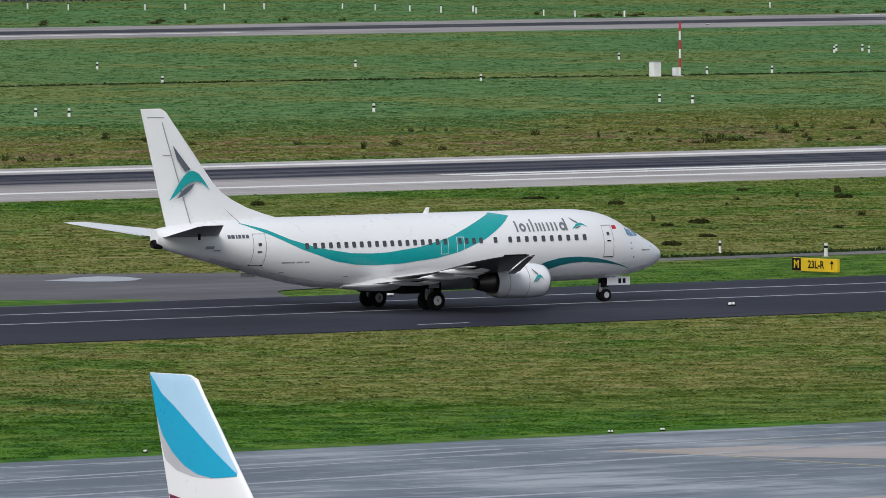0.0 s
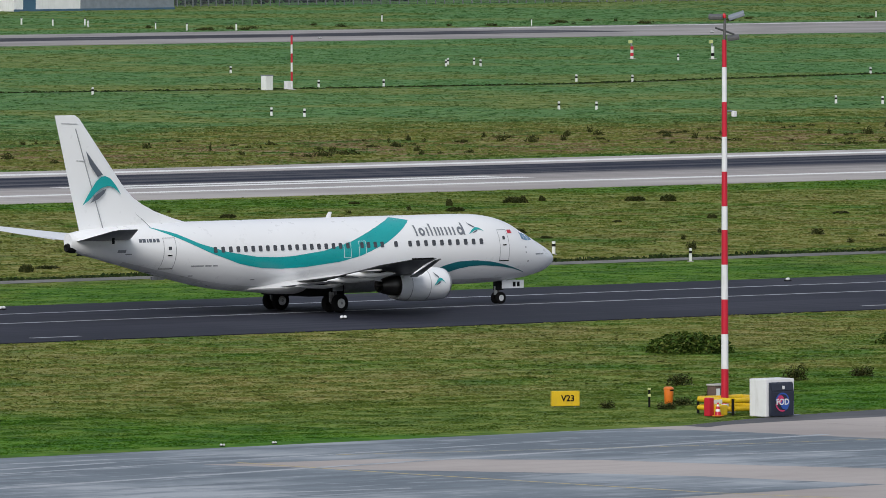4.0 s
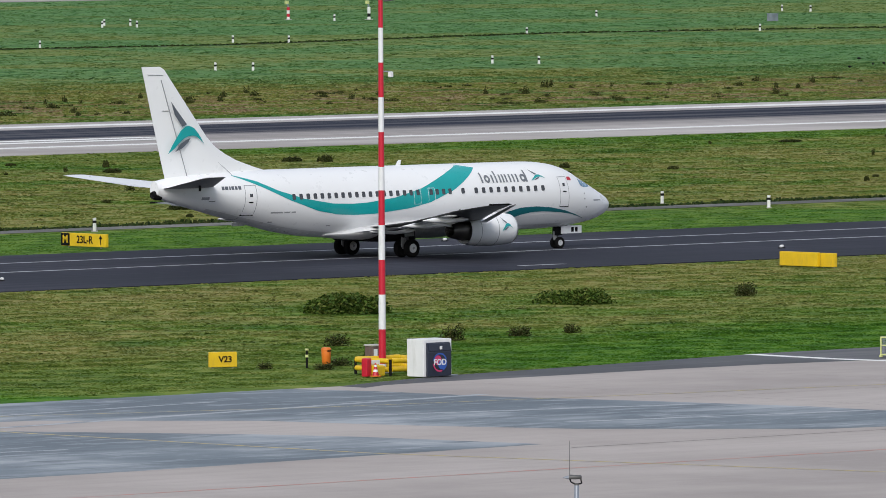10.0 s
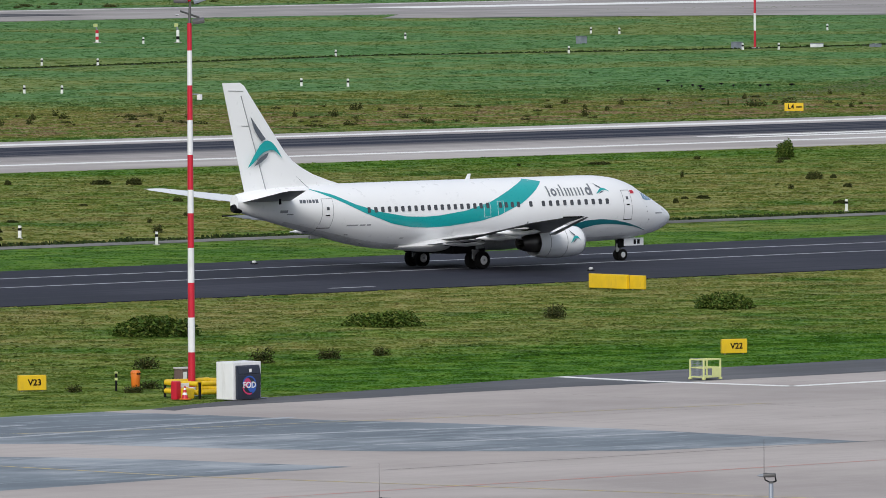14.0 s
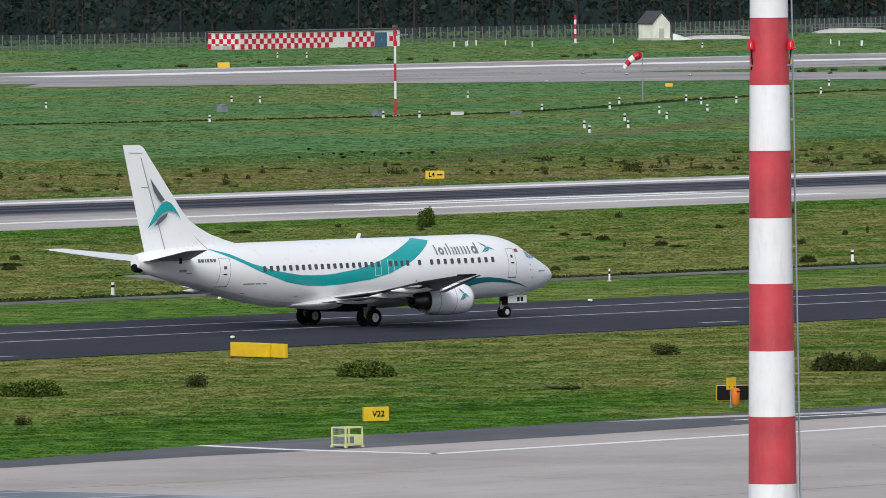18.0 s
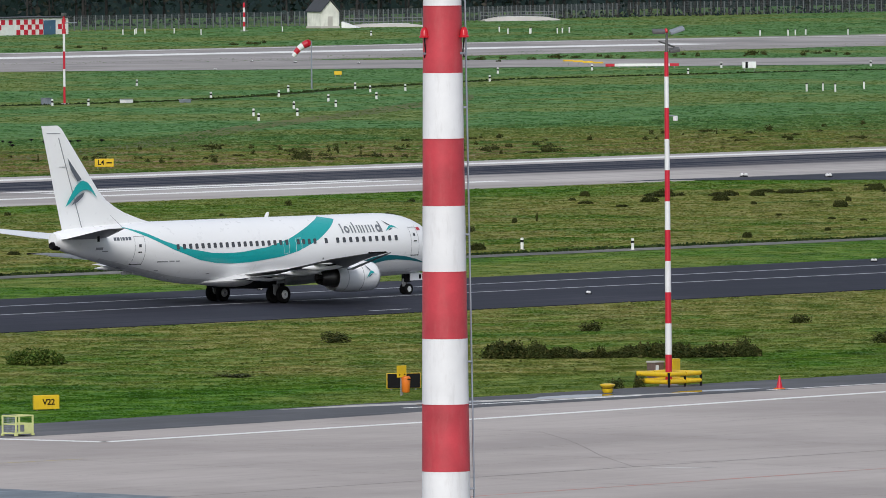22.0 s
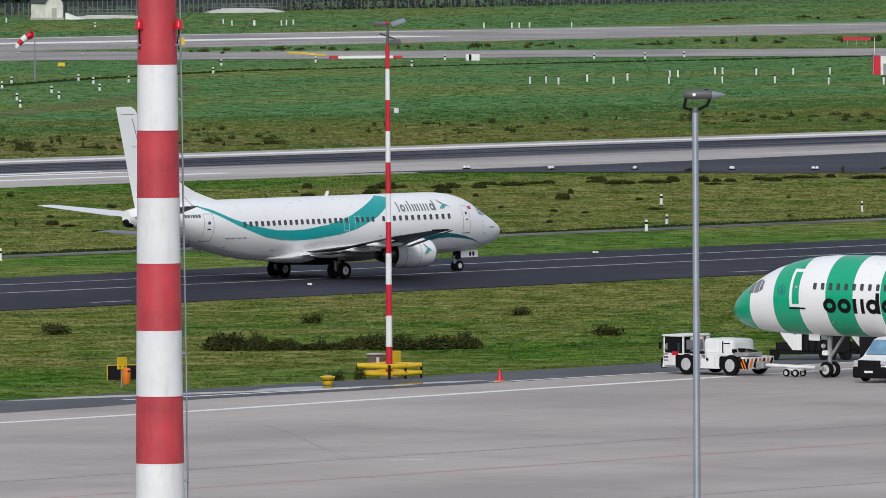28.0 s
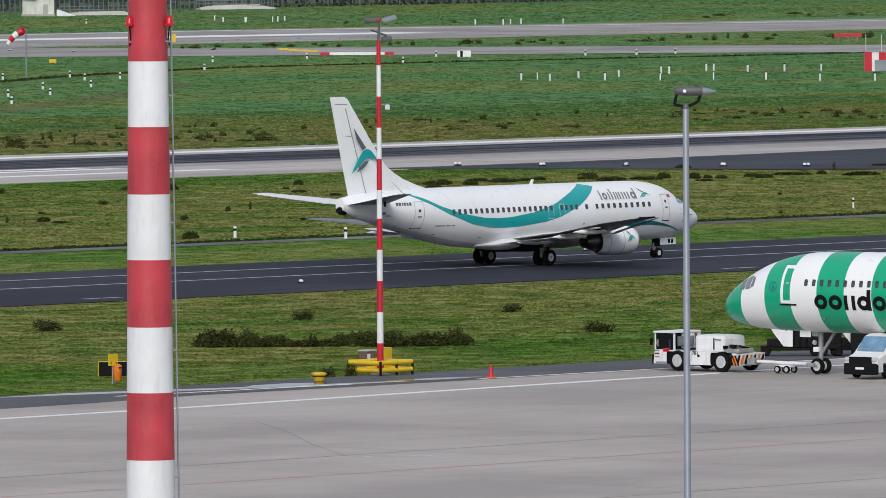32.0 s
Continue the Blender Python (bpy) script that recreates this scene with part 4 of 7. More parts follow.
EMBLEM = (
    ("teal", "teal arch of the winged emblem", [(0, 0), (0.48, 0.69), (0.97, 1.3), (1.31, 1.55), (1.65, 1.61), (2.0, 1.44), (2.35, 1.07), (2.73, 0.52)], [(0, 0), (0.48, 0.3), (0.9, 0.66), (1.31, 0.93), (1.72, 1.04), (2.07, 1.02), (2.35, 0.85), (2.73, 0.52)]),
    ("logo_grey", "slate-grey upper leaf of the winged emblem", [(0.28, 3.01), (0.55, 2.24), (1.1, 1.55)], [(0.28, 3.01), (0.9, 2.29), (1.45, 1.68)]),
    ("logo_grey", "slate-grey lower leaf of the winged emblem", [(0.52, 0.11), (0.97, 0.58), (1.38, 0.8), (1.71, 0.91)], [(0.52, 0.11), (1.1, 0.33), (1.52, 0.63), (1.71, 0.91)]),
)


def emblem(put, parent):
    """The winged emblem: an arch with a pointed leaf over and under it; put(u, v) places a point of a mark 3 m high."""
    for m, label, over, under in EMBLEM:
        bm = bmesh.new()
        rows = [[bm.verts.new(put(*(p + (q - p) * k / 3))) for k in range(4)] for p, q in zip(even(over, 18), even(under, 18))]
        for p, q in zip(rows, rows[1:]):
            for k in range(3):
                bm.faces.new((p[k], p[k + 1], q[k + 1], q[k]))
        part("emblem", bm, M[m], parent, label)


def airliner_teal():
    D = 463.42
    ob = thing("airliner", (373.4, D, 0.014), 0, "white twin-engine airliner with teal swoosh taxiing on asphalt", "aircraft")
    body = Body([(0, 2.5, 2.46, 0.03), (0.12, 2.74, 2.24, 0.26), (0.4, 2.96, 2.02, 0.52), (1.0, 3.28, 1.74, 0.9), (1.7, 3.58, 1.58, 1.2), (2.3, 3.86, 1.46, 1.4), (2.9, 4.28, 1.38, 1.54), (3.5, 4.6, 1.32, 1.65), (4.4, 4.92, 1.26, 1.77),
                 (5.6, 5.12, 1.22, 1.85), (7, 5.18, 1.2, 1.88), (22, 5.2, 1.18, 1.88), (24, 5.2, 1.3, 1.86), (26, 5.2, 1.6, 1.78), (28, 5.2, 2.08, 1.6), (30, 5.12, 2.56, 1.33), (32, 5.06, 3.06, 1.0), (33.6, 4.94, 3.46, 0.68), (34.5, 4.84, 3.7, 0.48), (34.86, 4.74, 3.84, 0.36)])
    hull = part("fuselage", body.mesh(44), M["white_paint"], ob, "glossy white fuselage", True)
    # grey, oil-streaked belly and black tail outlet
    b = bmesh.new()
    for s in (-1, 1):
        xs = np.linspace(4.5, 31.5, 50)
        body.patch(xs, [body.at(x)[0] - body.at(x)[1] * 0.999 for x in xs], [body.at(x)[0] - body.at(x)[1] * 0.84 for x in xs], s, 5, 0.006, b)
    part("belly_panel", b, M["belly_grey"], ob, "grey streaked belly skin", True)
    part("tail_outlet", lathe([(-34.45, 0.3), (-34.8, 0.27), (-35.0, 0.2), (-34.92, 0.12)], 20, "X", centre=(0, 0, 3.95)), M["black"], ob, "black tail-cone outlet", True)
    # wing-body fairing
    rings = []
    for x, w, zt, zb in ((11.2, 0.9, 1.5, 1.25), (12.4, 1.9, 2.2, 1.02), (14, 2.15, 2.35, 0.92), (18, 2.15, 2.2, 0.92), (20.6, 1.9, 1.9, 1.02), (22.8, 0.9, 1.5, 1.25)):
        zc, hh = (zt + zb) / 2, (zt - zb) / 2
        rings.append([(-x, w * math.sin(2 * math.pi * k / 24), zc + hh * math.cos(2 * math.pi * k / 24)) for k in range(24)])
    part("wing_fairing", loft(rings), M["belly_grey"], ob, "grey wing root fairing", True)
    for s in (-1, 1):
        wing = part("wing", wing_mesh([(s * 1.2, 11.9, 20.0, 1.72, 0.95), (s * 2.4, 12.8, 20.0, 1.82, 0.85), (s * 5.2, 14.6, 19.9, 2.16, 0.6), (s * 10, 17.9 + s * 0.28, 21.1 + s * 0.28, 2.72 - s * 0.19, 0.36), (s * 14.2, 20.75 + s * 0.4, 22.35 + s * 0.4, 3.1 - s * 0.27, 0.18), (s * 14.44, 21.2 + s * 0.4, 22.4 + s * 0.4, 3.12 - s * 0.27, 0.06)]), M["wing_grey"], ob, "swept grey wing, darkened for its underside shade", True)
        part("slat", wing_mesh([(s * 5.8, 14.7, 15.3, 2.0, 0.12), (s * 14.0, 20.32 + s * 0.4, 20.7 + s * 0.4, 3.02 - s * 0.27, 0.05)], n=8), M["gear_grey"], wing, "dark grey leading-edge slat", True)
        part("flap", wing_mesh([(s * 2.0, 19.6, 21.6, 1.5, 0.26), (s * 5.2, 19.5, 21.1, 1.86, 0.22)], n=8), M["white_paint"], wing, "white inboard flap", True)
        # black body laid in the flap gap to paint its shade
        part("flap_gap_shade", wing_mesh([(s * 2.0, 19.3, 20.2, 1.4, 0.2), (s * 9.6, 20.4 + s * 0.28, 21.0 + s * 0.28, 2.36 - s * 0.18, 0.12)], n=8), M["black"], wing, "black strip for the shade in the gap ahead of the flaps", True)
        # black strip set along the front of the wing
        part("leading_edge", wing_mesh([(s * 5.8, 14.45, 14.8, 2.12, 0.18), (s * 14.0, 20.25 + s * 0.4, 20.5 + s * 0.4, 3.06 - s * 0.27, 0.06)], n=8), M["black"], wing, "black strip along the leading edge", True)
        part("flap", wing_mesh([(s * 5.4, 19.5, 21.0, 1.86, 0.2), (s * 9.6, 20.7 + s * 0.28, 21.9 + s * 0.28, 2.44 - s * 0.18, 0.15)], n=8), M["white_paint"], wing, "white outboard flap", True)
        part("wing_tip", box((-21.9 - s * 0.4, s * 14.42, 3.13 - s * 0.27), (1.5, 0.1, 0.09), 0.03), M["black"], wing, "dark wing tip strip")
        part("aileron", wing_mesh([(s * 9.9, 20.8 + s * 0.28, 21.4 + s * 0.28, 2.68 - s * 0.19, 0.1), (s * 13.2, 21.75 + s * 0.37, 22.2 + s * 0.37, 2.98 - s * 0.25, 0.06)], n=8), M["wing_grey"], wing, "grey aileron", True)
        for yy, xx, zz in ((3.3, 19.0, 1.5), (6.6, 19.4, 1.86), (9.0, 20.0, 2.2)):
            part("flap_fairing", lathe([(-xx + 1.0, 0.02), (-xx + 0.5, 0.14), (-xx - 0.6, 0.2), (-xx - 1.7, 0.14), (-xx - 2.5, 0.02)], 14, "X", centre=(0, s * yy, zz - s * 0.019 * yy)), M["white_paint"], wing, "white flap track fairing", True)
        eng = nacelle(ob, 12.15, s * 4.83, 1.52, 0.95, 4.6, M["white_paint"])
        part("pylon", loft([[(-x, s * 4.83 + w, z) for w, z in ((-0.16, z0), (0.16, z0), (0.12, z1), (-0.12, z1))] for x, z0, z1 in ((12.6, 2.2, 2.44), (14.2, 2.0, 2.62), (16.4, 1.7, 2.3), (17.4, 1.85, 2.0))]), M["white_paint"], ob, "white engine pylon")
        if s < 0:
            emblem(lambda u, v: (-(13.55 - u * 0.3), -4.83 - 0.985 * math.cos(v * 0.29 - 0.1) - 0.012, 1.54 + 0.985 * math.sin(v * 0.29 - 0.1)), eng)
        st = part("tailplane", wing_mesh([(s * 0.45, 30.9, 34.6, 4.32, 0.3), (s * 1.2, 31.4, 34.8, 4.4, 0.26), (s * 6.2, 34.8, 36.2, 5.04 - s * 0.07, 0.1), (s * 6.35, 35.1, 36.3, 5.06 - s * 0.07, 0.04)]), M["white_paint"], ob, "white tailplane with shade painted underneath", True)
        shade_below(st)
        shade_below(part("elevator", wing_mesh([(s * 1.2, 33.75, 34.95, 4.38, 0.11), (s * 6.0, 35.75, 36.32, 5.01 - s * 0.068, 0.05)], n=8), M["white_paint"], st, "white elevator", True))
        if s < 0:
            part("balance_arm", box((-34.5, s * 3.6, 4.42), (0.16, 0.06, 0.34), 0.02), M["black"], st, "dark hinge fairing")
    # solid black box added for the shade in the wheel well between the legs
    part("wheel_well_shade", box((-18.3, 0, 1.2), (2.6, 4.3, 0.62), 0.1), M["black"], ob, "black box standing in for the shade in the wheel well")
    # fin
    fin = part("fin", fin_mesh([(4.75, 26.0, 34.08, 0.5), (5.12, 26.4, 34.18, 0.46), (5.42, 27.55, 34.26, 0.44), (5.8, 28.75, 34.36, 0.42), (6.2, 29.62, 34.46, 0.4), (6.6, 30.3, 34.57, 0.38), (7.2, 30.95, 34.72, 0.35), (9.0, 32.4, 35.18, 0.27), (11.04, 34.04, 35.7, 0.18), (11.23, 34.36, 35.75, 0.08)], 0.0, 0.995), M["white_paint"], ob, "white swept tail fin", True)
    hinge = [(-(34.18 - 1.66 + (35.68 - 1.2 - 34.18 + 1.66) * t), -(0.165 - 0.1 * t), 4.9 + 6.0 * t) for t in (0, 0.5, 0.93)]
    b = bmesh.new()
    for s in (1, -1):
        for p, q in zip(hinge, hinge[1:]):
            rod((p[0], p[1] * s, p[2]), (q[0], q[1] * s, q[2]), 0.028, None, 5, b)
    part("rudder_gap", b, M["seam"], fin, "grey rudder hinge line")
    emblem(lambda u, v: (-(34.04 - u), -(0.262 - 0.011 * v), 6.25 + v), fin)
    for a, c in (((34.2, 10.74), (35.3, 10.78)), ((33.8, 8.7), (34.3, 8.72))):
        part("panel_line", rod((-a[0], -0.07 - 0.006 * (11 - a[1]), a[1]), (-c[0], -0.05 - 0.006 * (11 - c[1]), c[1]), 0.018, None, 5), M["seam"], fin)
    bm = bmesh.new()
    leaf = [((30.5 - u * 1.3), -(body.y(29.6, 4.8) * 0.72 * (1 - v * 0.55) + 0.1), 4.6 + v * 1.2) for u, v in ((0.0, 1.0), (0.3, 0.72), (0.65, 0.38), (1.0, 0.0), (0.7, 0.3), (0.36, 0.62))]
    bm.faces.new([bm.verts.new((-x, y, z)) for x, y, z in leaf])
    part("livery_leaf", bm, M["logo_grey"], fin, "thin slate leaf ahead of the fin")
    # swoosh along the side, as painted skin
    sw_hi = [(29.7, 4.98), (28.33, 4.62), (26.94, 4.04), (25.16, 3.54), (23.0, 3.2), (21.6, 3.15), (20.47, 3.18), (18.27, 3.42), (16.15, 3.9), (14.77, 4.39), (13.6, 4.8), (12.5, 5.13)]
    sw_lo = [(29.7, 4.94), (28.11, 4.3), (26.22, 3.49), (24.11, 2.81), (22.6, 2.56), (21.21, 2.49), (19.54, 2.54), (17.06, 2.78), (15.56, 3.08), (13.63, 3.76), (12.4, 4.4), (11.4, 4.95)]
    ta = np.linspace(0, 1, 60)
    def along(pts):
        p = np.array(pts)
        d = np.concatenate([[0], np.cumsum(np.hypot(*np.diff(p, axis=0).T))])
        return np.interp(ta, d / d[-1], p[:, 0]), np.interp(ta, d / d[-1], p[:, 1])
    (hx, hz), (lx, lz) = along(sw_hi), along(sw_lo)
    for s in (-1, 1):
        bm = bmesh.new()
        g = []
        for a, c, d, e in zip(hx, hz, lx, lz):
            g.append([bm.verts.new((-(d + (a - d) * k / 8), s * (body.y(d + (a - d) * k / 8, e + (c - e) * k / 8) + 0.014), e + (c - e) * k / 8)) for k in range(9)])
        for p, q in zip(g, g[1:]):
            for k in range(8):
                bm.faces.new((p[k], p[k + 1], q[k + 1], q[k]))
        part("livery_swoosh", bm, M["teal"], hull, "teal swoosh painted along the fuselage", True)
        xs = np.linspace(3.08, 10.3, 30)
        hi = np.interp(xs, [3.08, 3.9, 4.91, 6.0, 7.2, 8.46, 9.4, 10.3], [1.82, 2.06, 2.31, 2.5, 2.6, 2.56, 2.36, 2.0])
        lo = np.interp(xs, [3.08, 4.2, 5.24, 6.65, 7.6, 8.31, 9.19, 10.3], [1.80, 2.06, 2.2, 2.3, 2.26, 2.14, 1.9, 1.4])
        part("livery_swoosh", body.patch(xs, lo, hi, s, 6, 0.014), M["dark_teal"], hull, "petrol-blue swoosh below the cockpit", True)
        # wordmark as plain slate bars and rings
        word(body, s, 4.06, 0.46, (("bar", 11.42, 11.3, 1.3), ("ring", 11.16, 10.72, 1), ("bar", 10.58, 10.46, 1), ("bar", 10.3, 10.18, 1.45), ("bar", 10.0, 9.88, 1), ("bar", 9.76, 9.64, 1), ("bar", 9.52, 9.4, 1), ("bar", 9.22, 9.1, 1), ("bar", 8.94, 8.82, 1), ("bar", 8.66, 8.54, 1), ("ring", 8.36, 7.9, 1), ("bar", 7.96, 7.84, 1.45)), 0.13, M["word_grey"], hull, "plain slate-grey shape of the wordmark")
        emblem(lambda u, v: (-(7.55 - u * 0.42), s * (body.y(7.0, 4.1 + v * 0.22) + 0.024), 4.1 + v * 0.22), hull)
        # registration as plain bars, small script as bars
        for a, b2 in ((30.8, 30.62), (30.58, 30.37), (30.3, 30.2), (30.15, 29.97), (29.91, 29.74), (29.68, 29.49)):
            part("marking_bar", body.patch([b2, a], [4.16, 4.16], [4.36, 4.36], s, 2, 0.012), M["logo_grey"], hull, "dark registration bar on the rear fuselage")
        for a, b2, z in ((27.4, 26.6, 2.74), (26.5, 26.1, 2.74), (26.0, 25.7, 2.74), (2.4, 1.9, 2.78), (1.86, 1.6, 2.78), (3.3, 3.2, 3.2), (3.3, 3.2, 2.9)):
            part("marking_bar", body.patch([b2, a], [z, z], [z + 0.08, z + 0.08], s, 1, 0.012), M["seam"], hull, "small grey writing bar")
        # flag
        part("flag_patch", body.patch([4.22, 4.4, 4.58], [4.05] * 3, [4.25] * 3, s, 2, 0.014), M["signal_red"], hull, "small red flag by the door")
        # doors: outlined
        for nm, xa, xb, za, zb in (("door", 4.66, 5.4, 2.52, 4.28), ("door", 28.47, 29.27, 2.66, 4.4), ("exit_hatch", 16.3, 16.82, 2.98, 3.92), ("exit_hatch", 15.2, 15.72, 2.92, 3.9)):
            bm = bmesh.new()
            w = 0.03 if nm == "door" else 0.022
            for p, q, lo, hi in ((xa, xa + w, za, zb), (xb - w, xb, za, zb)):
                body.patch([p, q], [lo] * 2, [hi] * 2, s, 6, 0.017, bm)
            for lo, hi in ((za, za + w), (zb - w, zb)):
                body.patch(list(np.linspace(xa, xb, 5)), [lo] * 5, [hi] * 5, s, 1, 0.017, bm)
            d = part(nm, bm, M["seam"] if nm == "door" else M["white_paint"], hull, "outlined cabin door" if nm == "door" else "white-outlined overwing exit", False)
            if nm == "door":
                xm = (xa + xb) / 2
                part("handle", body.patch([xm - 0.14, xm + 0.14], [3.38] * 2, [3.45] * 2, s, 1, 0.03), M["black"], d, "black door handle")
                part("sill", body.patch([xa, xb], [za - 0.02] * 2, [za + 0.03] * 2, s, 1, 0.022), M["black"], d, "dark door sill")
                part("door_window", body.patch([xm - 0.1, xm + 0.1], [3.72] * 2, [3.9] * 2, s, 2, 0.024), M["cabin_glass"], d)
    # cabin windows, each a pane on one shared mesh
    xs = [6.78 + 0.581 * k for k in range(10)] + [13.03] + [14.04 + 0.497 * k for k in range(3)] + [15.5, 16.52, 17.05] + [17.55 + 0.5218 * k for k in range(19)]
    zc, hh, w = body.at(15)
    y0 = body.y(15, 3.66)
    ang = math.atan2((3.66 - zc) * w * w, y0 * hh * hh)
    def pane(grow):
        pts = []
        for cx, cz, a0 in ((0.06, 0.11, 0), (-0.06, 0.11, 90), (-0.06, -0.11, 180), (0.06, -0.11, 270)):
            for t in (0, 45, 90):
                pts.append((cx + (0.06 + grow) * math.cos(radians(a0 + t)), cz + (0.06 + grow) * math.sin(radians(a0 + t))))
        b = bmesh.new()
        loft([[(x, d, z) for x, z in pts] for d in (0.03, -0.02)], b)
        bmesh.ops.recalc_face_normals(b, faces=b.faces[:])
        return b
    me = mesh_of("window", pane(-0.008), M["cabin_glass"])
    for s in (-1, 1):
        for x in xs:
            yy = body.y(x, 3.66)
            m = Matrix.Translation((-x, s * (yy + 0.004), 3.66)) @ Matrix.Rotation(s * ang, 4, "X")
            if x < 26.4:
                share("window", me, hull, m @ Matrix.Translation((0, s * 0.012, 0)))
    # cockpit glazing
    for s in (-1, 1):
        for xa, xb, la, lb, ha, hb in ((2.34, 2.78, 3.62, 3.6, 3.84, 4.1), (2.8, 3.18, 3.6, 3.62, 4.1, 4.18), (3.2, 3.48, 3.62, 3.72, 4.18, 4.06)):
            b = body.patch([xa, (xa + xb) / 2, xb], [la, (la + lb) / 2, lb], [ha, (ha + hb) / 2, hb], s, 3, 0.012)
            part("cockpit_window", b, M["sky_tint_glass"], hull, "cockpit window with sky blue painted into the glass", True)
    # aerials, drains and mast details
    part("aerial", loft([[(-16.25 - c + 0.25 * (z - 5.15), w, z) for c, w in ((0, 0), (0.12, 0.025), (0.4 - (z - 5.15) * 0.4, 0), (0.12, -0.025))] for z in (5.15, 5.3, 5.5)]), M["white_paint"], ob, "pale blade aerial on the crown")
    part("aerial", loft([[(-10 - c, w, z) for c, w in ((0, 0), (0.1, 0.02), (0.3, 0), (0.1, -0.02))] for z in (1.3, 0.98)]), M["white_paint"], ob, "blade aerial under the belly")
    for x, z, w, h in ((31.6, 3.62, 0.5, 0.16), (31.2, 3.5, 0.4, 0.06), (29.2, 2.42, 0.45, 0.14), (25.6, 1.62, 0.5, 0.05), (13.2, 2.5, 0.12, 0.12), (3.0, 2.4, 0.1, 0.1), (22.9, 1.9, 0.3, 0.05), (27.0, 2.2, 0.25, 0.05), (8.9, 1.5, 0.5, 0.04)):
        part("access_panel", body.patch([x, x + w], [z] * 2, [z + h] * 2, -1, 2, 0.014), M["seam"], hull, "small grey access panel")
    part("tail_skid", box((-28.6, 0, 2.12), (0.9, 0.16, 0.2), 0.04), M["gear_grey"], ob, "grey tail skid")
    # gear
    wheels = []
    # nose and main legs take the gear grey with belly shade painted in
    nose = part("nose_gear", rod((-4.0, 0, 1.5), (-4.0, 0, 0.36), 0.12, 0.09), M["gear_shaded"], ob, "grey nose gear leg", True)
    part("torque_link", box((-4.2, 0, 0.75), (0.2, 0.1, 0.5), 0.02), M["gear_grey"], nose)
    part("axle", rod((-4.0, -0.3, 0.354), (-4.0, 0.3, 0.354), 0.05), M["gear_grey"], nose)
    part("steering_collar", box((-4.0, 0, 1.02), (0.5, 0.36, 0.5), 0.05), M["black"], nose, "dark steering collar")
    part("drag_brace", rod((-3.2, 0, 1.4), (-3.95, 0, 0.85), 0.05), M["gear_grey"], nose)
    for s in (-1, 1):
        dr = part("gear_door", box((-3.22, s * 0.36, 1.1), (1.62, 0.03, 0.46), 0.012), M["white_paint"], ob, "white nose gear door with dark marking bars")
        if s < 0:
            part("marking_bar", box((-3.14, s * 0.38, 1.1), (0.2, 0.012, 0.27)), M["black"], dr, "dark marking bar")
            part("marking_bar", box((-2.84, s * 0.38, 1.1), (0.2, 0.012, 0.27)), M["black"], dr, "dark marking bar")
        wheels.append((add_aircraft_wheel(ob, -4.0, s * 0.2, 0.34, 0.2, s), -4.0, s * 0.2, 0.34))
        leg = part("main_gear", rod((-18.1, s * 2.62, 2.0), (-18.1, s * 2.62, 0.55), 0.15, 0.11), M["gear_shaded"], ob, "grey main gear leg", True)
        part("axle", rod((-18.1, s * 2.0, 0.53), (-18.1, s * 3.24, 0.53), 0.08), M["gear_grey"], leg)
        part("side_brace", rod((-18.0, s * 1.5, 1.3), (-18.1, s * 2.55, 0.95), 0.06), M["gear_grey"], leg)
        part("torque_link", box((-18.35, s * 2.62, 0.85), (0.3, 0.12, 0.55), 0.03), M["gear_grey"], leg)
        part("gear_door", box((-18.1, s * 2.88, 1.45), (0.7, 0.04, 0.5), 0.015), M["gear_grey"], leg, "grey main gear door")
        for d in (-0.43, 0.43):
            wheels.append((add_aircraft_wheel(ob, -18.1, s * 2.62 + d, 0.52, 0.37, 1 if d > 0 else -1), -18.1, s * 2.62 + d, 0.52))
    return ob, wheels


AIRLINER, WHEELS = airliner_teal()


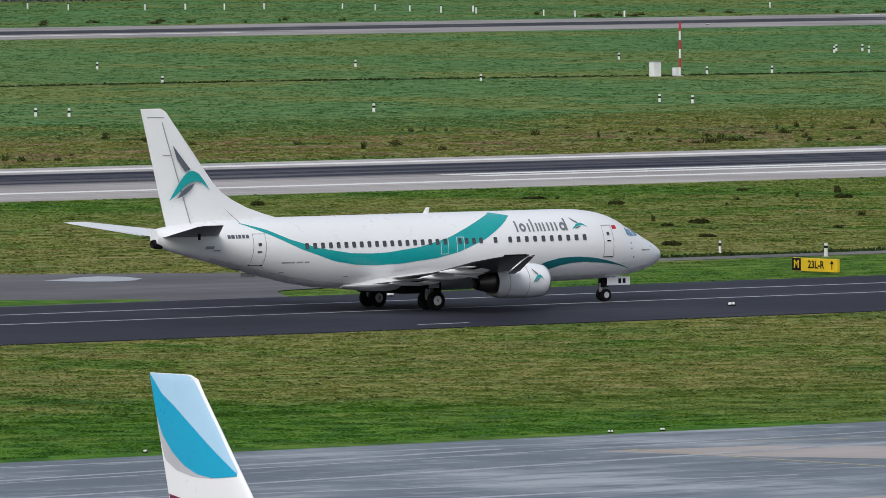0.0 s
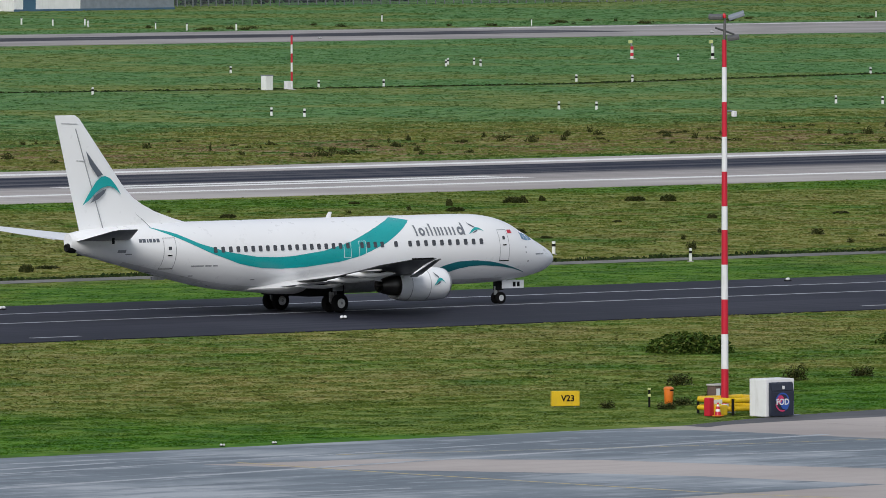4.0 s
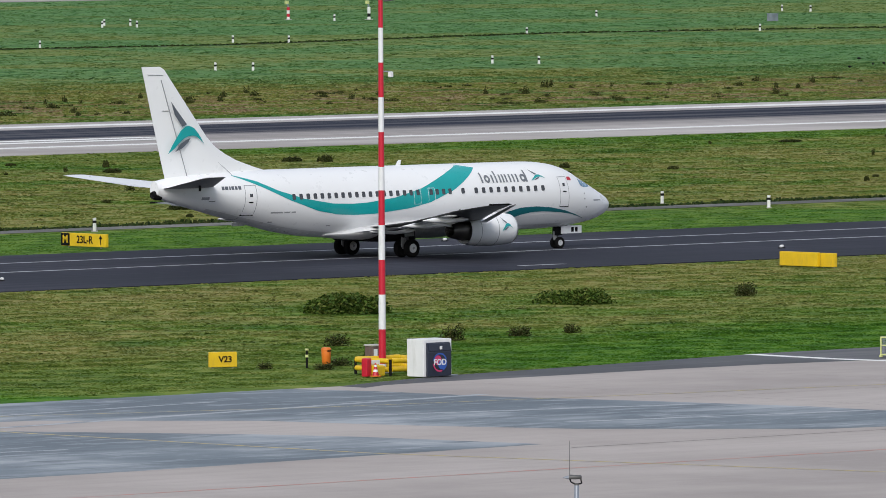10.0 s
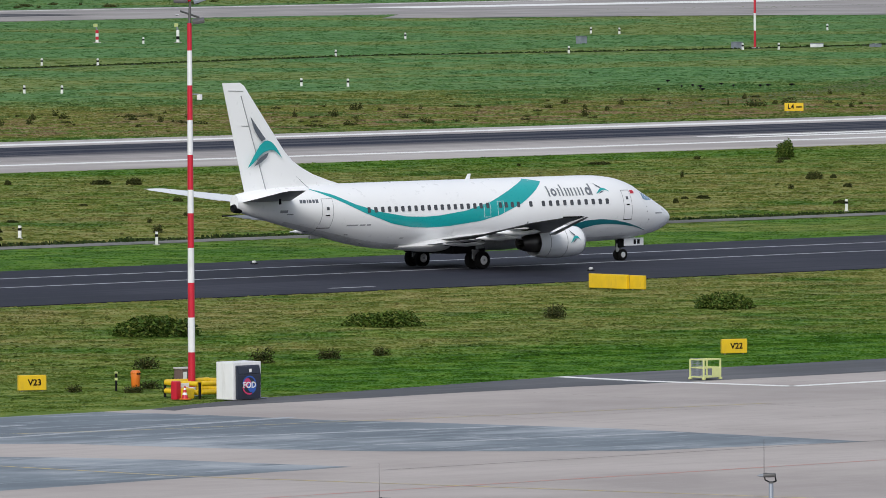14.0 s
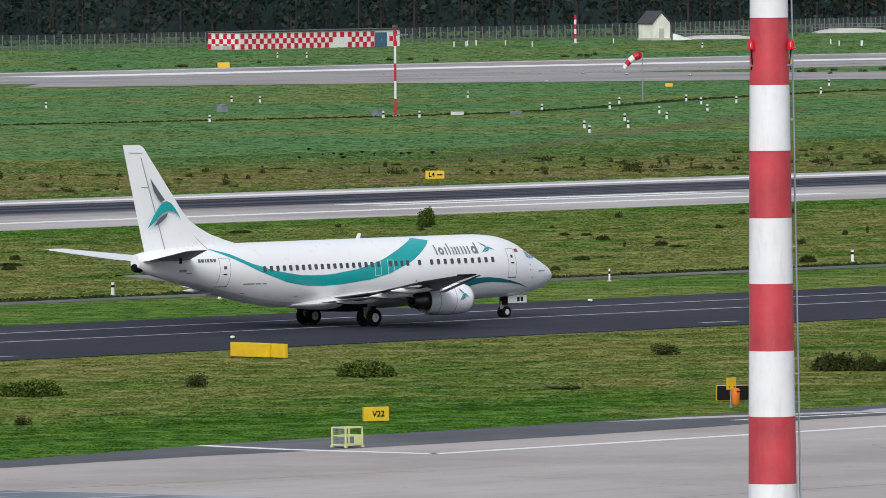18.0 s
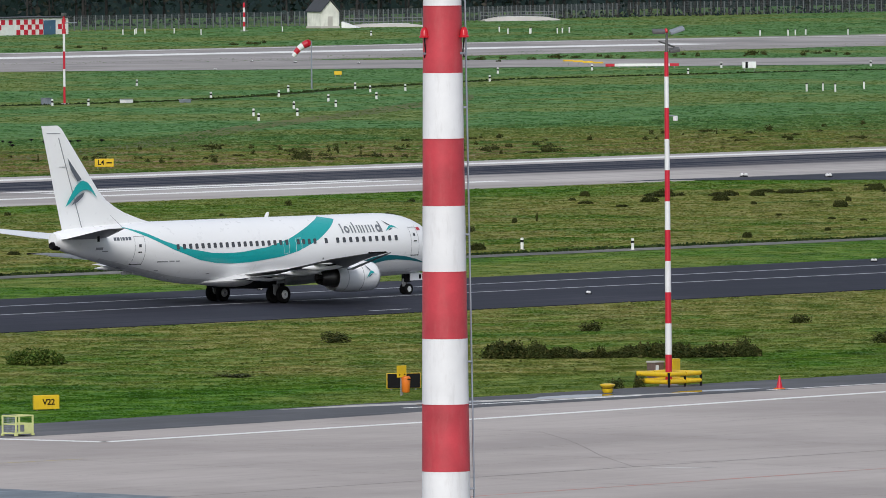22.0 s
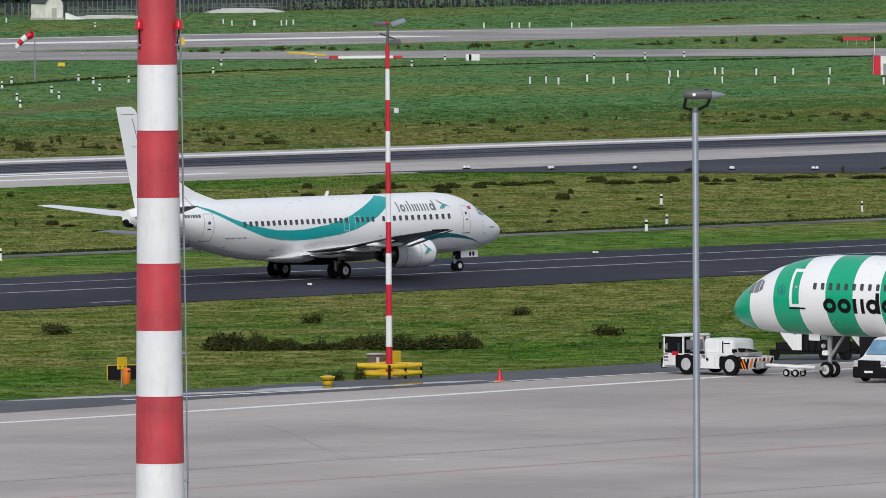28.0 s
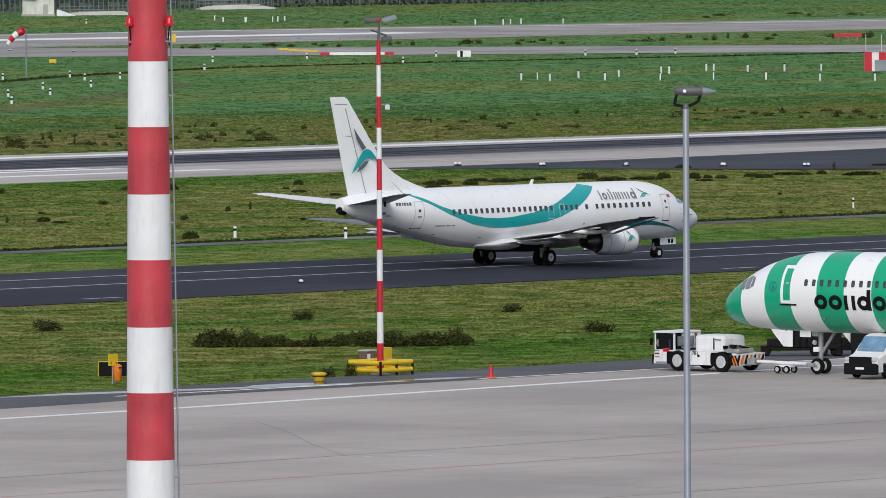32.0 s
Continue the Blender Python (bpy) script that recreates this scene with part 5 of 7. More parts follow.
def airliner_striped():
    ob = thing("airliner", (413.45, 354.1, 0.014), 92.0, "parked airliner with broad green and white stripes on a tow bar", "aircraft")
    body = Body([(0, 3.42, 3.12, 0.16), (0.06, 3.68, 2.9, 0.42), (0.36, 4.08, 2.62, 0.82), (0.95, 4.52, 2.42, 1.15), (1.7, 4.94, 2.32, 1.38), (2.4, 5.34, 2.24, 1.55), (3.3, 5.72, 2.18, 1.68), (4.4, 6.03, 2.14, 1.8), (5.6, 6.19, 2.12, 1.87), (7.2, 6.24, 2.12, 1.9),
                 (36, 6.24, 2.12, 1.9), (40, 6.2, 2.6, 1.76), (45, 6.05, 3.5, 1.36), (50, 5.75, 4.5, 0.75), (53.8, 5.35, 5.0, 0.25)])
    cuts = [0.0, 1.85] + [3.6 + 1.75 * k for k in range(28)] + [53.8]
    for k, (a, c) in enumerate(zip(cuts, cuts[1:])):
        xs = np.unique(np.concatenate([[a], [x for x in body.x if a + 0.05 < x < c - 0.05], [c]]))
        rings = []
        for x in xs:
            zc, hh, w = body.at(x)
            rings.append([(-x, w * math.sin(2 * math.pi * j / 44), zc + hh * math.cos(2 * math.pi * j / 44)) for j in range(44)])
        part("fuselage_band", loft(rings, cap0=(k == 0), cap1=(k == len(cuts) - 2)), M["green_paint"] if k % 2 == 0 else M["white_paint"], ob, "green painted fuselage band" if k % 2 == 0 else "white painted fuselage band", True)
    me = mesh_of("window", box((0, 0, 0), (0.19, 0.03, 0.33), 0.05), M["cabin_glass"])
    ang = math.atan2((4.7 - body.at(15)[0]) * body.at(15)[2] ** 2, body.y(15, 4.7) * body.at(15)[1] ** 2)
    for s in (-1, 1):
        for k in range(56):
            x = 6.4 + 0.504 * k
            share("window", me, ob, Matrix.Translation((-x, s * (body.y(x, 4.7) + 0.004), 4.7)) @ Matrix.Rotation(s * ang, 4, "X"))
        # door with a white frame
        b = bmesh.new()
        for p, q, lo, hi in ((4.72, 4.9, 3.62, 5.52), (5.52, 5.7, 3.62, 5.52)):
            body.patch([p, (p + q) / 2, q], [lo] * 3, [hi] * 3, s, 8, 0.012, b)
        for lo, hi in ((3.62, 3.78), (5.38, 5.54)):
            body.patch(list(np.linspace(4.72, 5.7, 5)), [lo] * 5, [hi] * 5, s, 2, 0.013, b)
        d = part("door", b, M["white_paint"], ob, "green door in a white frame", True)
        part("sill", body.patch([4.66, 5.2, 5.76], [3.52] * 3, [3.6] * 3, s, 1, 0.03), M["black"], d, "black door sill")
        part("handle", body.patch([5.1, 5.25], [4.6] * 2, [4.7] * 2, s, 1, 0.03), M["silver"], d, "silver handle")
        for xa, xb, la, lb, ha, hb in ((1.62, 2.02, 4.24, 4.24, 4.62, 4.84), (2.06, 2.46, 4.26, 4.3, 4.86, 4.96), (2.5, 2.74, 4.34, 4.44, 4.94, 4.84)):
            part("cockpit_window", body.patch([xa, (xa + xb) / 2, xb], [la, (la + lb) / 2, lb], [ha, (ha + hb) / 2, hb], s, 3, 0.012), M["side_glass"], ob, "grey cockpit window", True)
        b = bmesh.new()
        for k in range(24):
            a0, a1 = 2 * math.pi * k / 24, 2 * math.pi * (k + 1) / 24
            pts = [(4.18 + r * math.cos(a), 4.46 + r * math.sin(a)) for r, a in ((0.26, a0), (0.26, a1), (0.21, a1), (0.21, a0))]
            blob(b, pts, s, body, 0.014)
        blob(b, [(4.28, 4.32), (4.1, 4.32), (4.14, 4.6), (4.2, 4.6)], s, body, 0.014)
        part("emblem", b, M["dark_teal"], ob, "thin dark ring emblem")
        # wordmark as plain black rings and bars
        word(body, s, 3.37, 0.74, (("ring", 6.95, 7.77, 1), ("ring", 7.87, 8.72, 1), ("bar", 8.86, 9.08, 1), ("bar", 9.34, 9.56, 1), ("ring", 9.7, 10.5, 1), ("bar", 10.32, 10.56, 1.42), ("ring", 10.68, 11.52, 1), ("bar", 11.66, 11.92, 1)), 0.23, M["black"], ob, "plain black shape of the wordmark")
        part("wing", wing_mesh([(s * 1.2, 21, 31, 2.5, 1.2), (s * 5.5, 24.2, 31.2, 3.0, 0.8), (s * 19, 33.5, 35.4, 4.5, 0.2)]), M["wing_grey"], ob, "swept grey wing, darkened for its underside shade", True)
        nacelle(ob, 21.0, s * 6.5, 1.95, 1.3, 5.6, M["white_paint"])
        part("tailplane", wing_mesh([(s * 0.4, 47.5, 52.5, 5.3, 0.5), (s * 7.6, 52.4, 54.2, 6.0, 0.12)]), M["wing_grey"], ob, "tailplane in the darkened wing grey", True)
        part("main_gear", rod((-28.0, s * 3.66, 2.6), (-28.0, s * 3.66, 0.6), 0.2, 0.15), M["gear_grey"], ob, "grey main gear leg", True)
        for dx in (-0.6, 0.6):
            for dy in (-0.4, 0.4):
                add_wheel(ob, -28.0 + dx, s * 3.66 + dy, 0.52, 0.36)
        add_wheel(ob, -5.9, s * 0.28, 0.4, 0.24)
    part("fin", fin_mesh([(5.6, 41.5, 51.5, 0.7), (6.6, 43.6, 51.8, 0.6), (13.6, 50.2, 53.6, 0.2)]), M["green_paint"], ob, "green tail fin", True)
    nose = part("nose_gear", rod((-5.9, 0, 2.5), (-5.9, 0, 0.42), 0.14, 0.11), M["gear_grey"], ob, "grey nose gear leg", True)
    part("axle", rod((-5.9, -0.4, 0.41), (-5.9, 0.4, 0.41), 0.07), M["gear_grey"], nose)
    part("drag_brace", rod((-7.0, 0, 2.4), (-6.0, 0, 1.1), 0.08), M["gear_grey"], nose)
    part("steering_jack", box((-5.75, 0, 1.25), (0.35, 0.5, 0.25), 0.04), M["white_paint"], nose)
    part("taxi_lamp", rod((-5.7, 0.2, 1.6), (-5.6, 0.2, 1.6), 0.12), M["silver"], nose)
    for s in (-1, 1):
        part("gear_door", box((-5.3, s * 0.5, 2.06), (0.7, 0.04, 0.36), 0.02), M["white_paint"], ob, "white nose gear door")
    # small drain mast and sensors
    part("sensor", box((-7.6, 1.8, 2.9), (0.1, 0.2, 0.08), 0.02), M["metal"], ob)
    return ob


airliner_striped()


def airliner_parked():
    ob = thing("airliner", (161.84, 184.36, 0.014), -90.0, "parked white airliner with blue tail fin on the apron", "aircraft")
    body = Body([(0, 3.2, 3.14, 0.04), (0.2, 3.6, 2.8, 0.4), (1.0, 4.25, 2.35, 1.0), (2.2, 5.0, 2.0, 1.5), (3.6, 5.55, 1.85, 1.8), (5.5, 5.85, 1.75, 1.95), (7, 5.9, 1.74, 1.975), (24, 5.9, 1.74, 1.975), (28, 5.88, 2.2, 1.8), (32, 5.7, 3.2, 1.3), (36, 5.3, 4.3, 0.5), (37.57, 5.0, 4.6, 0.2)])
    part("fuselage", body.mesh(40), M["white_paint"], ob, "white fuselage", True)
    me = mesh_of("window", box((0, 0, 0), (0.2, 0.03, 0.33), 0.05), M["cabin_glass"])
    st = [(5.3, 29.6, 35.6, 0.7), (6.2, 30.6, 35.95, 0.62), (8.6, 32.86, 36.58, 0.46), (11.3, 35.05, 37.28, 0.27), (11.65, 35.3, 37.36, 0.22), (11.76, 35.62, 37.38, 0.1)]
    fin = part("fin", fin_mesh(st, n=14), M["white_paint"], ob, "white lower tail fin", True)
    zs = [r[0] for r in st]
    def skin(x, z):
        le, te, th = (np.interp(z, zs, [r[k] for r in st]) for k in (1, 2, 3))
        u = min(1, max(0, (x - le) / (te - le)))
        return th / 2 * (1.35 * (math.sqrt(u) * 1.5 - u * 1.5) + 0.02)
    X = lambda cx: 37.38 - (cx - 180) * 0.00792
    Z = lambda cy: 11.76 - (cy - 62) / 206.7
    def ribbon(name, a, b, m, label, lift):
        for s in (-1, 1):
            bm = bmesh.new()
            ta = np.linspace(0, 1, 26)
            def even(pts):
                p = np.array([(X(x), Z(y)) for x, y in pts])
                d = np.concatenate([[0], np.cumsum(np.hypot(*np.diff(p, axis=0).T))])
                return np.stack([np.interp(ta, d / d[-1], p[:, 0]), np.interp(ta, d / d[-1], p[:, 1])], 1)
            pa, pb = even(a), even(b)
            g = []
            for p, q in zip(pa, pb):
                row = []
                for k in range(9):
                    x, z = p + (q - p) * k / 8
                    row.append(bm.verts.new((-x, s * (skin(x, z) + lift), z)))
                g.append(row)
            for p, q in zip(g, g[1:]):
                for k in range(8):
                    bm.faces.new((p[k], p[k + 1], q[k + 1], q[k]))
            part(name, bm, m, fin, label, True)
    up = [(182, 68), (250, 170), (330, 240), (430, 340), (540, 450), (662, 566)]
    lo = [(181, 74), (215, 280), (250, 390), (310, 480), (370, 540), (450, 585), (540, 600), (664, 582)]
    ribbon("fin_band", [(186, 66), (300, 64), (402, 66), (436, 100), (480, 190), (560, 345), (620, 470), (668, 562)], up, M["sky_blue"], "pale blue upper fin", 0.012)
    ribbon("fin_band", up, lo, M["cyan"], "bright cyan diagonal on the fin", 0.016)
    ribbon("fin_band", [(214, 278), (250, 390), (310, 480), (370, 540), (450, 585), (540, 600)], [(216, 290), (240, 430), (264, 520), (330, 572), (430, 600), (540, 603)], M["silver"], "silver sliver on the fin", 0.012)
    ribbon("fin_band", [(284, 700), (380, 726), (480, 790), (600, 880), (800, 1000)], [(286, 712), (300, 780), (330, 900), (360, 1000), (400, 1100)], M["burgundy"], "burgundy fin base", 0.012)
    for s in (-1, 1):
        for k in range(40):
            x = 5.6 + 0.533 * k
            share("window", me, ob, pose(-x, s * body.y(x, 4.3), 4.3))
        part("wing", wing_mesh([(s * 1.2, 12, 19.5, 2.4, 1.0), (s * 5.5, 15, 19.4, 2.8, 0.6), (s * 17, 21.5, 23, 4.0, 0.16)]), M["wing_grey"], ob, "grey swept wing", True)
        nacelle(ob, 10.8, s * 5.75, 1.7, 1.1, 4.6, M["white_paint"])
        part("tailplane", wing_mesh([(s * 0.4, 32, 36, 5.0, 0.4), (s * 6.2, 35.3, 37, 5.6, 0.1)]), M["wing_grey"], ob, "grey tailplane", True)
        part("main_gear", rod((-17.7, s * 3.8, 2.4), (-17.7, s * 3.8, 0.6), 0.18, 0.14), M["gear_grey"], ob, "grey main gear leg", True)
        for d in (-0.45, 0.45):
            add_wheel(ob, -17.7, s * 3.8 + d, 0.56, 0.4)
        add_wheel(ob, -5.07, s * 0.25, 0.38, 0.22)
    part("nose_gear", rod((-5.07, 0, 2.2), (-5.07, 0, 0.4), 0.12, 0.1), M["gear_grey"], ob, "grey nose gear leg", True)


airliner_parked()


# ---- masts ----
def ring_band(z0, z1, r0, r1, n=16):
    return lathe([(z0, r0), (z1, r1)], n, "Z")


def signal_mast(x, y, short):
    ob = thing("light_mast", (x, y, -0.02), 0, "slim red and white banded mast with floodlights and yellow guard rails", "mast", "slim banded masts")
    top, band = 17.0, 1.585
    rad = lambda z: 0.175 - 0.07 * z / top
    z, k = top, 0
    while z > 0.01:
        lo = z - {0: 1.25, 5: short}.get(k, band)
        lo = lo if lo > 0.4 else 0.0
        red = k % 2 == 0
        part("mast_band", ring_band(lo, z, rad(lo), rad(z)), M["signal_red"] if red else M["mast_white"], ob, "red painted mast band" if red else "white painted mast band", True)
        z, k = lo, k + 1
    part("base_plate", box((0, 0, 0.05), (0.7, 0.7, 0.1), 0.02), M["gear_grey"], ob, "grey steel base plate")
    part("head_post", rod((0, 0, 17.0), (0.05, 0, 18.0), 0.07, 0.06), M["lamp_grey"], ob, "dark head post")
    part("cross_arm", rod((-0.45, 0.1, 17.55), (0.5, -0.1, 17.25), 0.045), M["lamp_grey"], ob, "dark cross arm")
    for cx, cy, cz, sx, ry, m in ((-0.3, 0.25, 18.05, 0.65, 0, "lamp_grey"), (0.42, -0.35, 18.1, 0.75, -18, "galv"), (0.3, -0.28, 17.1, 0.55, -8, "lamp_grey")):
        h = part("floodlight", box((0, 0, 0), (sx, 0.55, 0.16), 0.04), M[m], ob, "flat floodlight housing", False, (cx, cy, cz, 12, ry, -42))
        part("glass", box((0, 0, -0.085), (sx * 0.84, 0.42, 0.02)), M["glass"], h)
    part("beacon", lathe([(17.98, 0.07), (18.0, 0.09), (18.12, 0.085), (18.2, 0.04)], 12, "Z"), M["red_lens"], ob, "red obstruction light", True)
    part("sensor_box", box((0.36, -0.26, 13.62), (0.2, 0.18, 0.26), 0.04), M["box_white"], ob, "pale camera box on a bracket")
    part("sensor_arm", rod((0.02, 0, 13.75), (0.36, -0.26, 13.75), 0.03), M["galv"], ob)
    return ob


def guard(x, y, w, d, label):
    ob = thing("guard_rail", (x, y, -0.01), 0, label, "guard rail", "yellow guard rails")
    for sx in (-1, 0, 1):
        for sy in (-1, 1):
            if sx or sy < 0:
                part("post", rod((sx * w / 2, sy * d / 2, 0), (sx * w / 2, sy * d / 2, 0.74), 0.065), M["black"], ob, "black guard post", True)
    for z in (0.28, 0.66):
        for sy in (-1, 1):
            for h in (-1, 1):
                part("rail", rod((h * 0.04, sy * d / 2, z), (h * (w / 2 - 0.06), sy * d / 2, z + 0.02), 0.12), M["yellow"], ob, "thick yellow rail", True)
        for sx in (-1, 1):
            part("rail", rod((sx * w / 2, -d / 2 + 0.06, z), (sx * w / 2, d / 2 - 0.06, z), 0.12), M["yellow"], ob, "thick yellow rail", True)


def cabinet(x, y):
    ob = thing("switch_cabinet", (x, y, -0.05), 0, "brown switch cabinet with a pale lid and label", "cabinet", "switch cabinets")
    part("body", box((0, 0, 0.56), (0.7, 0.55, 1.0), 0.03), M["brown_panel"], ob)
    part("lid", box((0, 0, 1.1), (0.8, 0.62, 0.08), 0.03), M["earth_pale"], ob, "pale lid")
    part("plate", box((-0.17, -0.281, 0.78), (0.22, 0.012, 0.32)), M["box_white"], ob, "pale data plate")
    part("plinth", box((0, 0, 0.03), (1.0, 0.65, 0.1), 0.02), M["earth_pale"], ob)


signal_mast(321.1, 365.6, 1.07)
guard(321.0, 364.6, 2.7, 2.4, "yellow guard rails with black posts round the mast foot")
cabinet(323.6, 369.0)
signal_mast(400.5, 366.4, 1.45)
guard(400.4, 366.3, 2.4, 2.2, "yellow guard rails with black posts round the mast foot")
cabinet(403.1, 369.7)
yb = thing("switch_box", (403.9, 369.2, -0.05), 0, "yellow switch box behind the mast", "switch box")
part("body", box((0, 0, 0.62), (0.6, 0.45, 1.25), 0.03), M["yellow"], yb)
part("door", box((0, -0.235, 0.65), (0.5, 0.02, 1.0), 0.01), M["yellow"], yb, "yellow door")


def big_mast():
    ob = thing("floodlight_mast", (151.9, 145.0, 0.0), 45, "tall thick red and white banded mast with ladder and red lights", "mast")
    rad = lambda z: (1.235 - 0.0208 * z) / 2
    edges = [0.0] + [13.85 - 1.306 * k for k in range(10, 0, -1)] + [13.85 + 1.306 * k for k in range(0, 14)]
    for a, b in zip(edges, edges[1:]):
        k = round((a - 13.85) / 1.306) if a > 0.5 else -11
        red = k % 2 == 0
        band = part("mast_band", ring_band(a, b, rad(a), rad(b), 40), M["mast_red"] if red else M["mast_white"], ob, "weathered red mast band" if red else "weathered white mast band", True)
        part("flange", lathe([(a - 0.008, rad(a)), (a - 0.006, rad(a) + 0.006), (a + 0.006, rad(a) + 0.006), (a + 0.008, rad(a))], 40, "Z"), M["mast_red"], band, "thin seam")
    lad = part("ladder", rod((0.14, -0.4, 0), (0.0, -0.4, 0.1), 0.01), M["galv"], ob, "galvanised ladder")
    for dx in (-0.16, 0.16):
        part("ladder_rail", rod((dx, -rad(0) - 0.07, 0.2), (dx, -rad(30) - 0.07, 30.0), 0.015, None, 6), M["galv"], lad)
    me = mesh_of("rung", rod((-0.16, 0, 0), (0.16, 0, 0), 0.014, None, 6), M["galv"])
    for k in range(100):
        z = 0.4 + 0.295 * k
        share("rung", me, lad, pose(0, -rad(z) - 0.07, z))
    me = mesh_of("bracket", rod((0, 0, 0), (0, -0.08, 0), 0.02, None, 6), M["galv"])
    for k in range(12):
        share("bracket", me, lad, pose(-0.16, -rad(2.5 * k + 1) + 0.01, 2.5 * k + 1))
    for ax, ay in ((-0.2, 0.36), (-0.2, -0.42)):
        m = part("beacon", lathe([(22.36, 0.03), (22.375, 0.1), (22.4, 0.105), (22.415, 0.085), (22.5, 0.075), (22.56, 0.05), (22.585, 0.0)], 16, "Z", centre=(ax * 1.05, ay, 0)), M["red_lens"], ob, "red glass obstruction light", True)
        part("cable", rod((ax * 1.05, ay, 22.36), (ax, ay * 0.94, 22.1), 0.014), M["black"], m)
        part("cable", rod((ax, ay * 0.94, 22.1), (ax * 0.9, ay * 1.0, 21.98), 0.014), M["black"], m)
        part("arm", rod((ax * 0.8, ay * 0.8, 22.06), (ax * 1.08, ay * 1.05, 22.06), 0.025), M["galv"], m)
    part("platform", lathe([(32.0, 0.3), (32.05, 1.3), (32.2, 1.3), (32.2, 0.3)], 24, "Z"), M["galv"], ob, "steel lamp platform")
    for k in range(8):
        a = k * math.pi / 4
        part("floodlight", box((1.3 * math.cos(a), 1.3 * math.sin(a), 31.8), (0.5, 0.5, 0.3), 0.05), M["lamp_grey"], ob, "floodlight on the platform")


big_mast()


def apron_lamp(x, y, z, s, label, whip=False, turn=0.0, r=0.07):
    ob = thing("street_lamp", (x, y, 0.0), turn, label, "lamp", "apron lamps")
    part("pole", lathe([(0, r * 1.6), (z - 0.24 * s, r), (z - 0.2 * s, r * 0.6)], 18, "Z"), M["galv"], ob, "grey tapered pole", True)
    part("cap", lathe([(z - 0.25 * s, r * 1.02), (z - 0.2 * s, r * 1.1), (z - 0.16 * s, r * 0.6)], 14, "Z"), M["lamp_grey"], ob, "dark pole cap", True)
    for p, q in (((-0.16, 0, 0.02), (-0.2, 0, -0.17)), ((0.26, 0, 0.0), (0.22, 0, -0.12)), ((0.22, 0, -0.12), (0.05, 0, -0.2)), ((-0.2, 0, -0.17), (-0.02, 0, -0.21))):
        part("bracket", rod([a * s + (z if i == 2 else 0) for i, a in enumerate(p)], [a * s + (z if i == 2 else 0) for i, a in enumerate(q)], 0.028 * s, None, 6), M["black"], ob, "black U bracket")
    rings = []
    for a, w in ((-0.2, 0.05), (-0.17, 0.075), (0.05, 0.088), (0.28, 0.085), (0.3, 0.08)):
        rings.append([(a * s, w * s * math.cos(t * math.pi / 8), z + 0.07 * s + w * s * math.sin(t * math.pi / 8)) for t in range(16)])
    h = part("housing", loft(rings), M["lamp_grey"], ob, "dark grey lamp housing", True)
    rings = []
    for a, w in ((0.3, 0.075), (0.42, 0.05), (0.54, 0.012)):
        rings.append([(a * s, w * s * math.cos(t * math.pi / 8), z + 0.06 * s + w * s * math.sin(t * math.pi / 8)) for t in range(16)])
    part("visor", loft(rings), M["galv"], h, "pale pointed visor", True)
    part("lamp_cap", rod((-0.02 * s, -0.08 * s, z + 0.07 * s), (-0.02 * s, -0.1 * s, z + 0.07 * s), 0.03 * s), M["box_white"], h, "white cap")
    part("gland", box((0.2 * s, 0, z + 0.15 * s), (0.08 * s, 0.06 * s, 0.03 * s)), M["black"], h)
    if whip:
        part("whip_aerial", rod((0.27 * s, 0, z), (0.27 * s, 0, z + 1.5 * s), 0.012, 0.006, 6), M["lamp_grey"], ob, "thin whip aerial")


apron_lamp(143.88, 124.12, 21.36, 1.0, "tall grey lamp post with a single floodlight", turn=-48, r=0.054)
apron_lamp(209.9, 214.35, 7.3, 0.72, "grey lamp post with floodlight and whip aerial", True, turn=138, r=0.065)
apron_lamp(202.05, 221.8, 6.66, 0.72, "grey lamp post with floodlight and whip aerial", True, turn=138, r=0.065)


def far_mast(x, y, height, bands, r, label, extra=False):
    ob = thing("far_mast", (x, y, -0.05), 0, label, "mast", "far banded masts")
    n = bands
    for k in range(n):
        a, b = height * k / n, height * (k + 1) / n
        red = k % 2 == (n + 1) % 2
        part("mast_band", ring_band(a, b, r, r * 0.95, 10), M["signal_red"] if red else M["mast_white"], ob, "red mast band" if red else "white mast band", True)
    part("base_plate", box((0, 0, 0.06), (r * 5, r * 5, 0.12), 0.02), M["earth_pale"], ob)
    if extra:
        part("head_unit", box((0, 0, height + 0.2), (0.5, 0.5, 0.4), 0.08), M["lamp_grey"], ob, "dark head unit")
        part("side_arm", rod((0, 0, height - 0.8), (1.3, -0.9, height - 0.8), 0.06), M["galv"], ob)
    return ob


far_mast(737.0, 911.0, 6.0, 6, 0.12, "short red and white banded lattice mast in the field")
far_mast(899.5, 921.0, 10.6, 5, 0.15, "red and white banded mast with head unit", True)
far_mast(1386.0, 1372.0, 5.2, 6, 0.22, "red and white banded mast by the fence")
for x, y, warn in ((879.5, 1019.0, True), (886.0, 1011.0, False)):
    ob = thing("field_marker", (x, y, -0.05), 0, "short banded marker with a leaning yellow head", "marker", "field markers")
    for k in range(4):
        part("band", ring_band(0.4 * k, 0.4 * k + 0.4, 0.21, 0.2, 10), (M["signal_red"] if warn else M["black"]) if k == 1 or (warn and k == 3) else M["post_white"], ob, "painted marker band", True)
    part("neck", rod((0, 0, 1.6), (-0.1, 0.1, 2.0), 0.1), M["galv"], ob, "grey neck")
    part("head", box((-0.14, 0.14, 2.2), (0.5, 0.3, 0.42), 0.08), M["lime"], ob, "pale yellow head")
    part("base_plate", box((0, 0, 0.04), (0.7, 0.7, 0.08), 0.02), M["earth_pale"], ob)
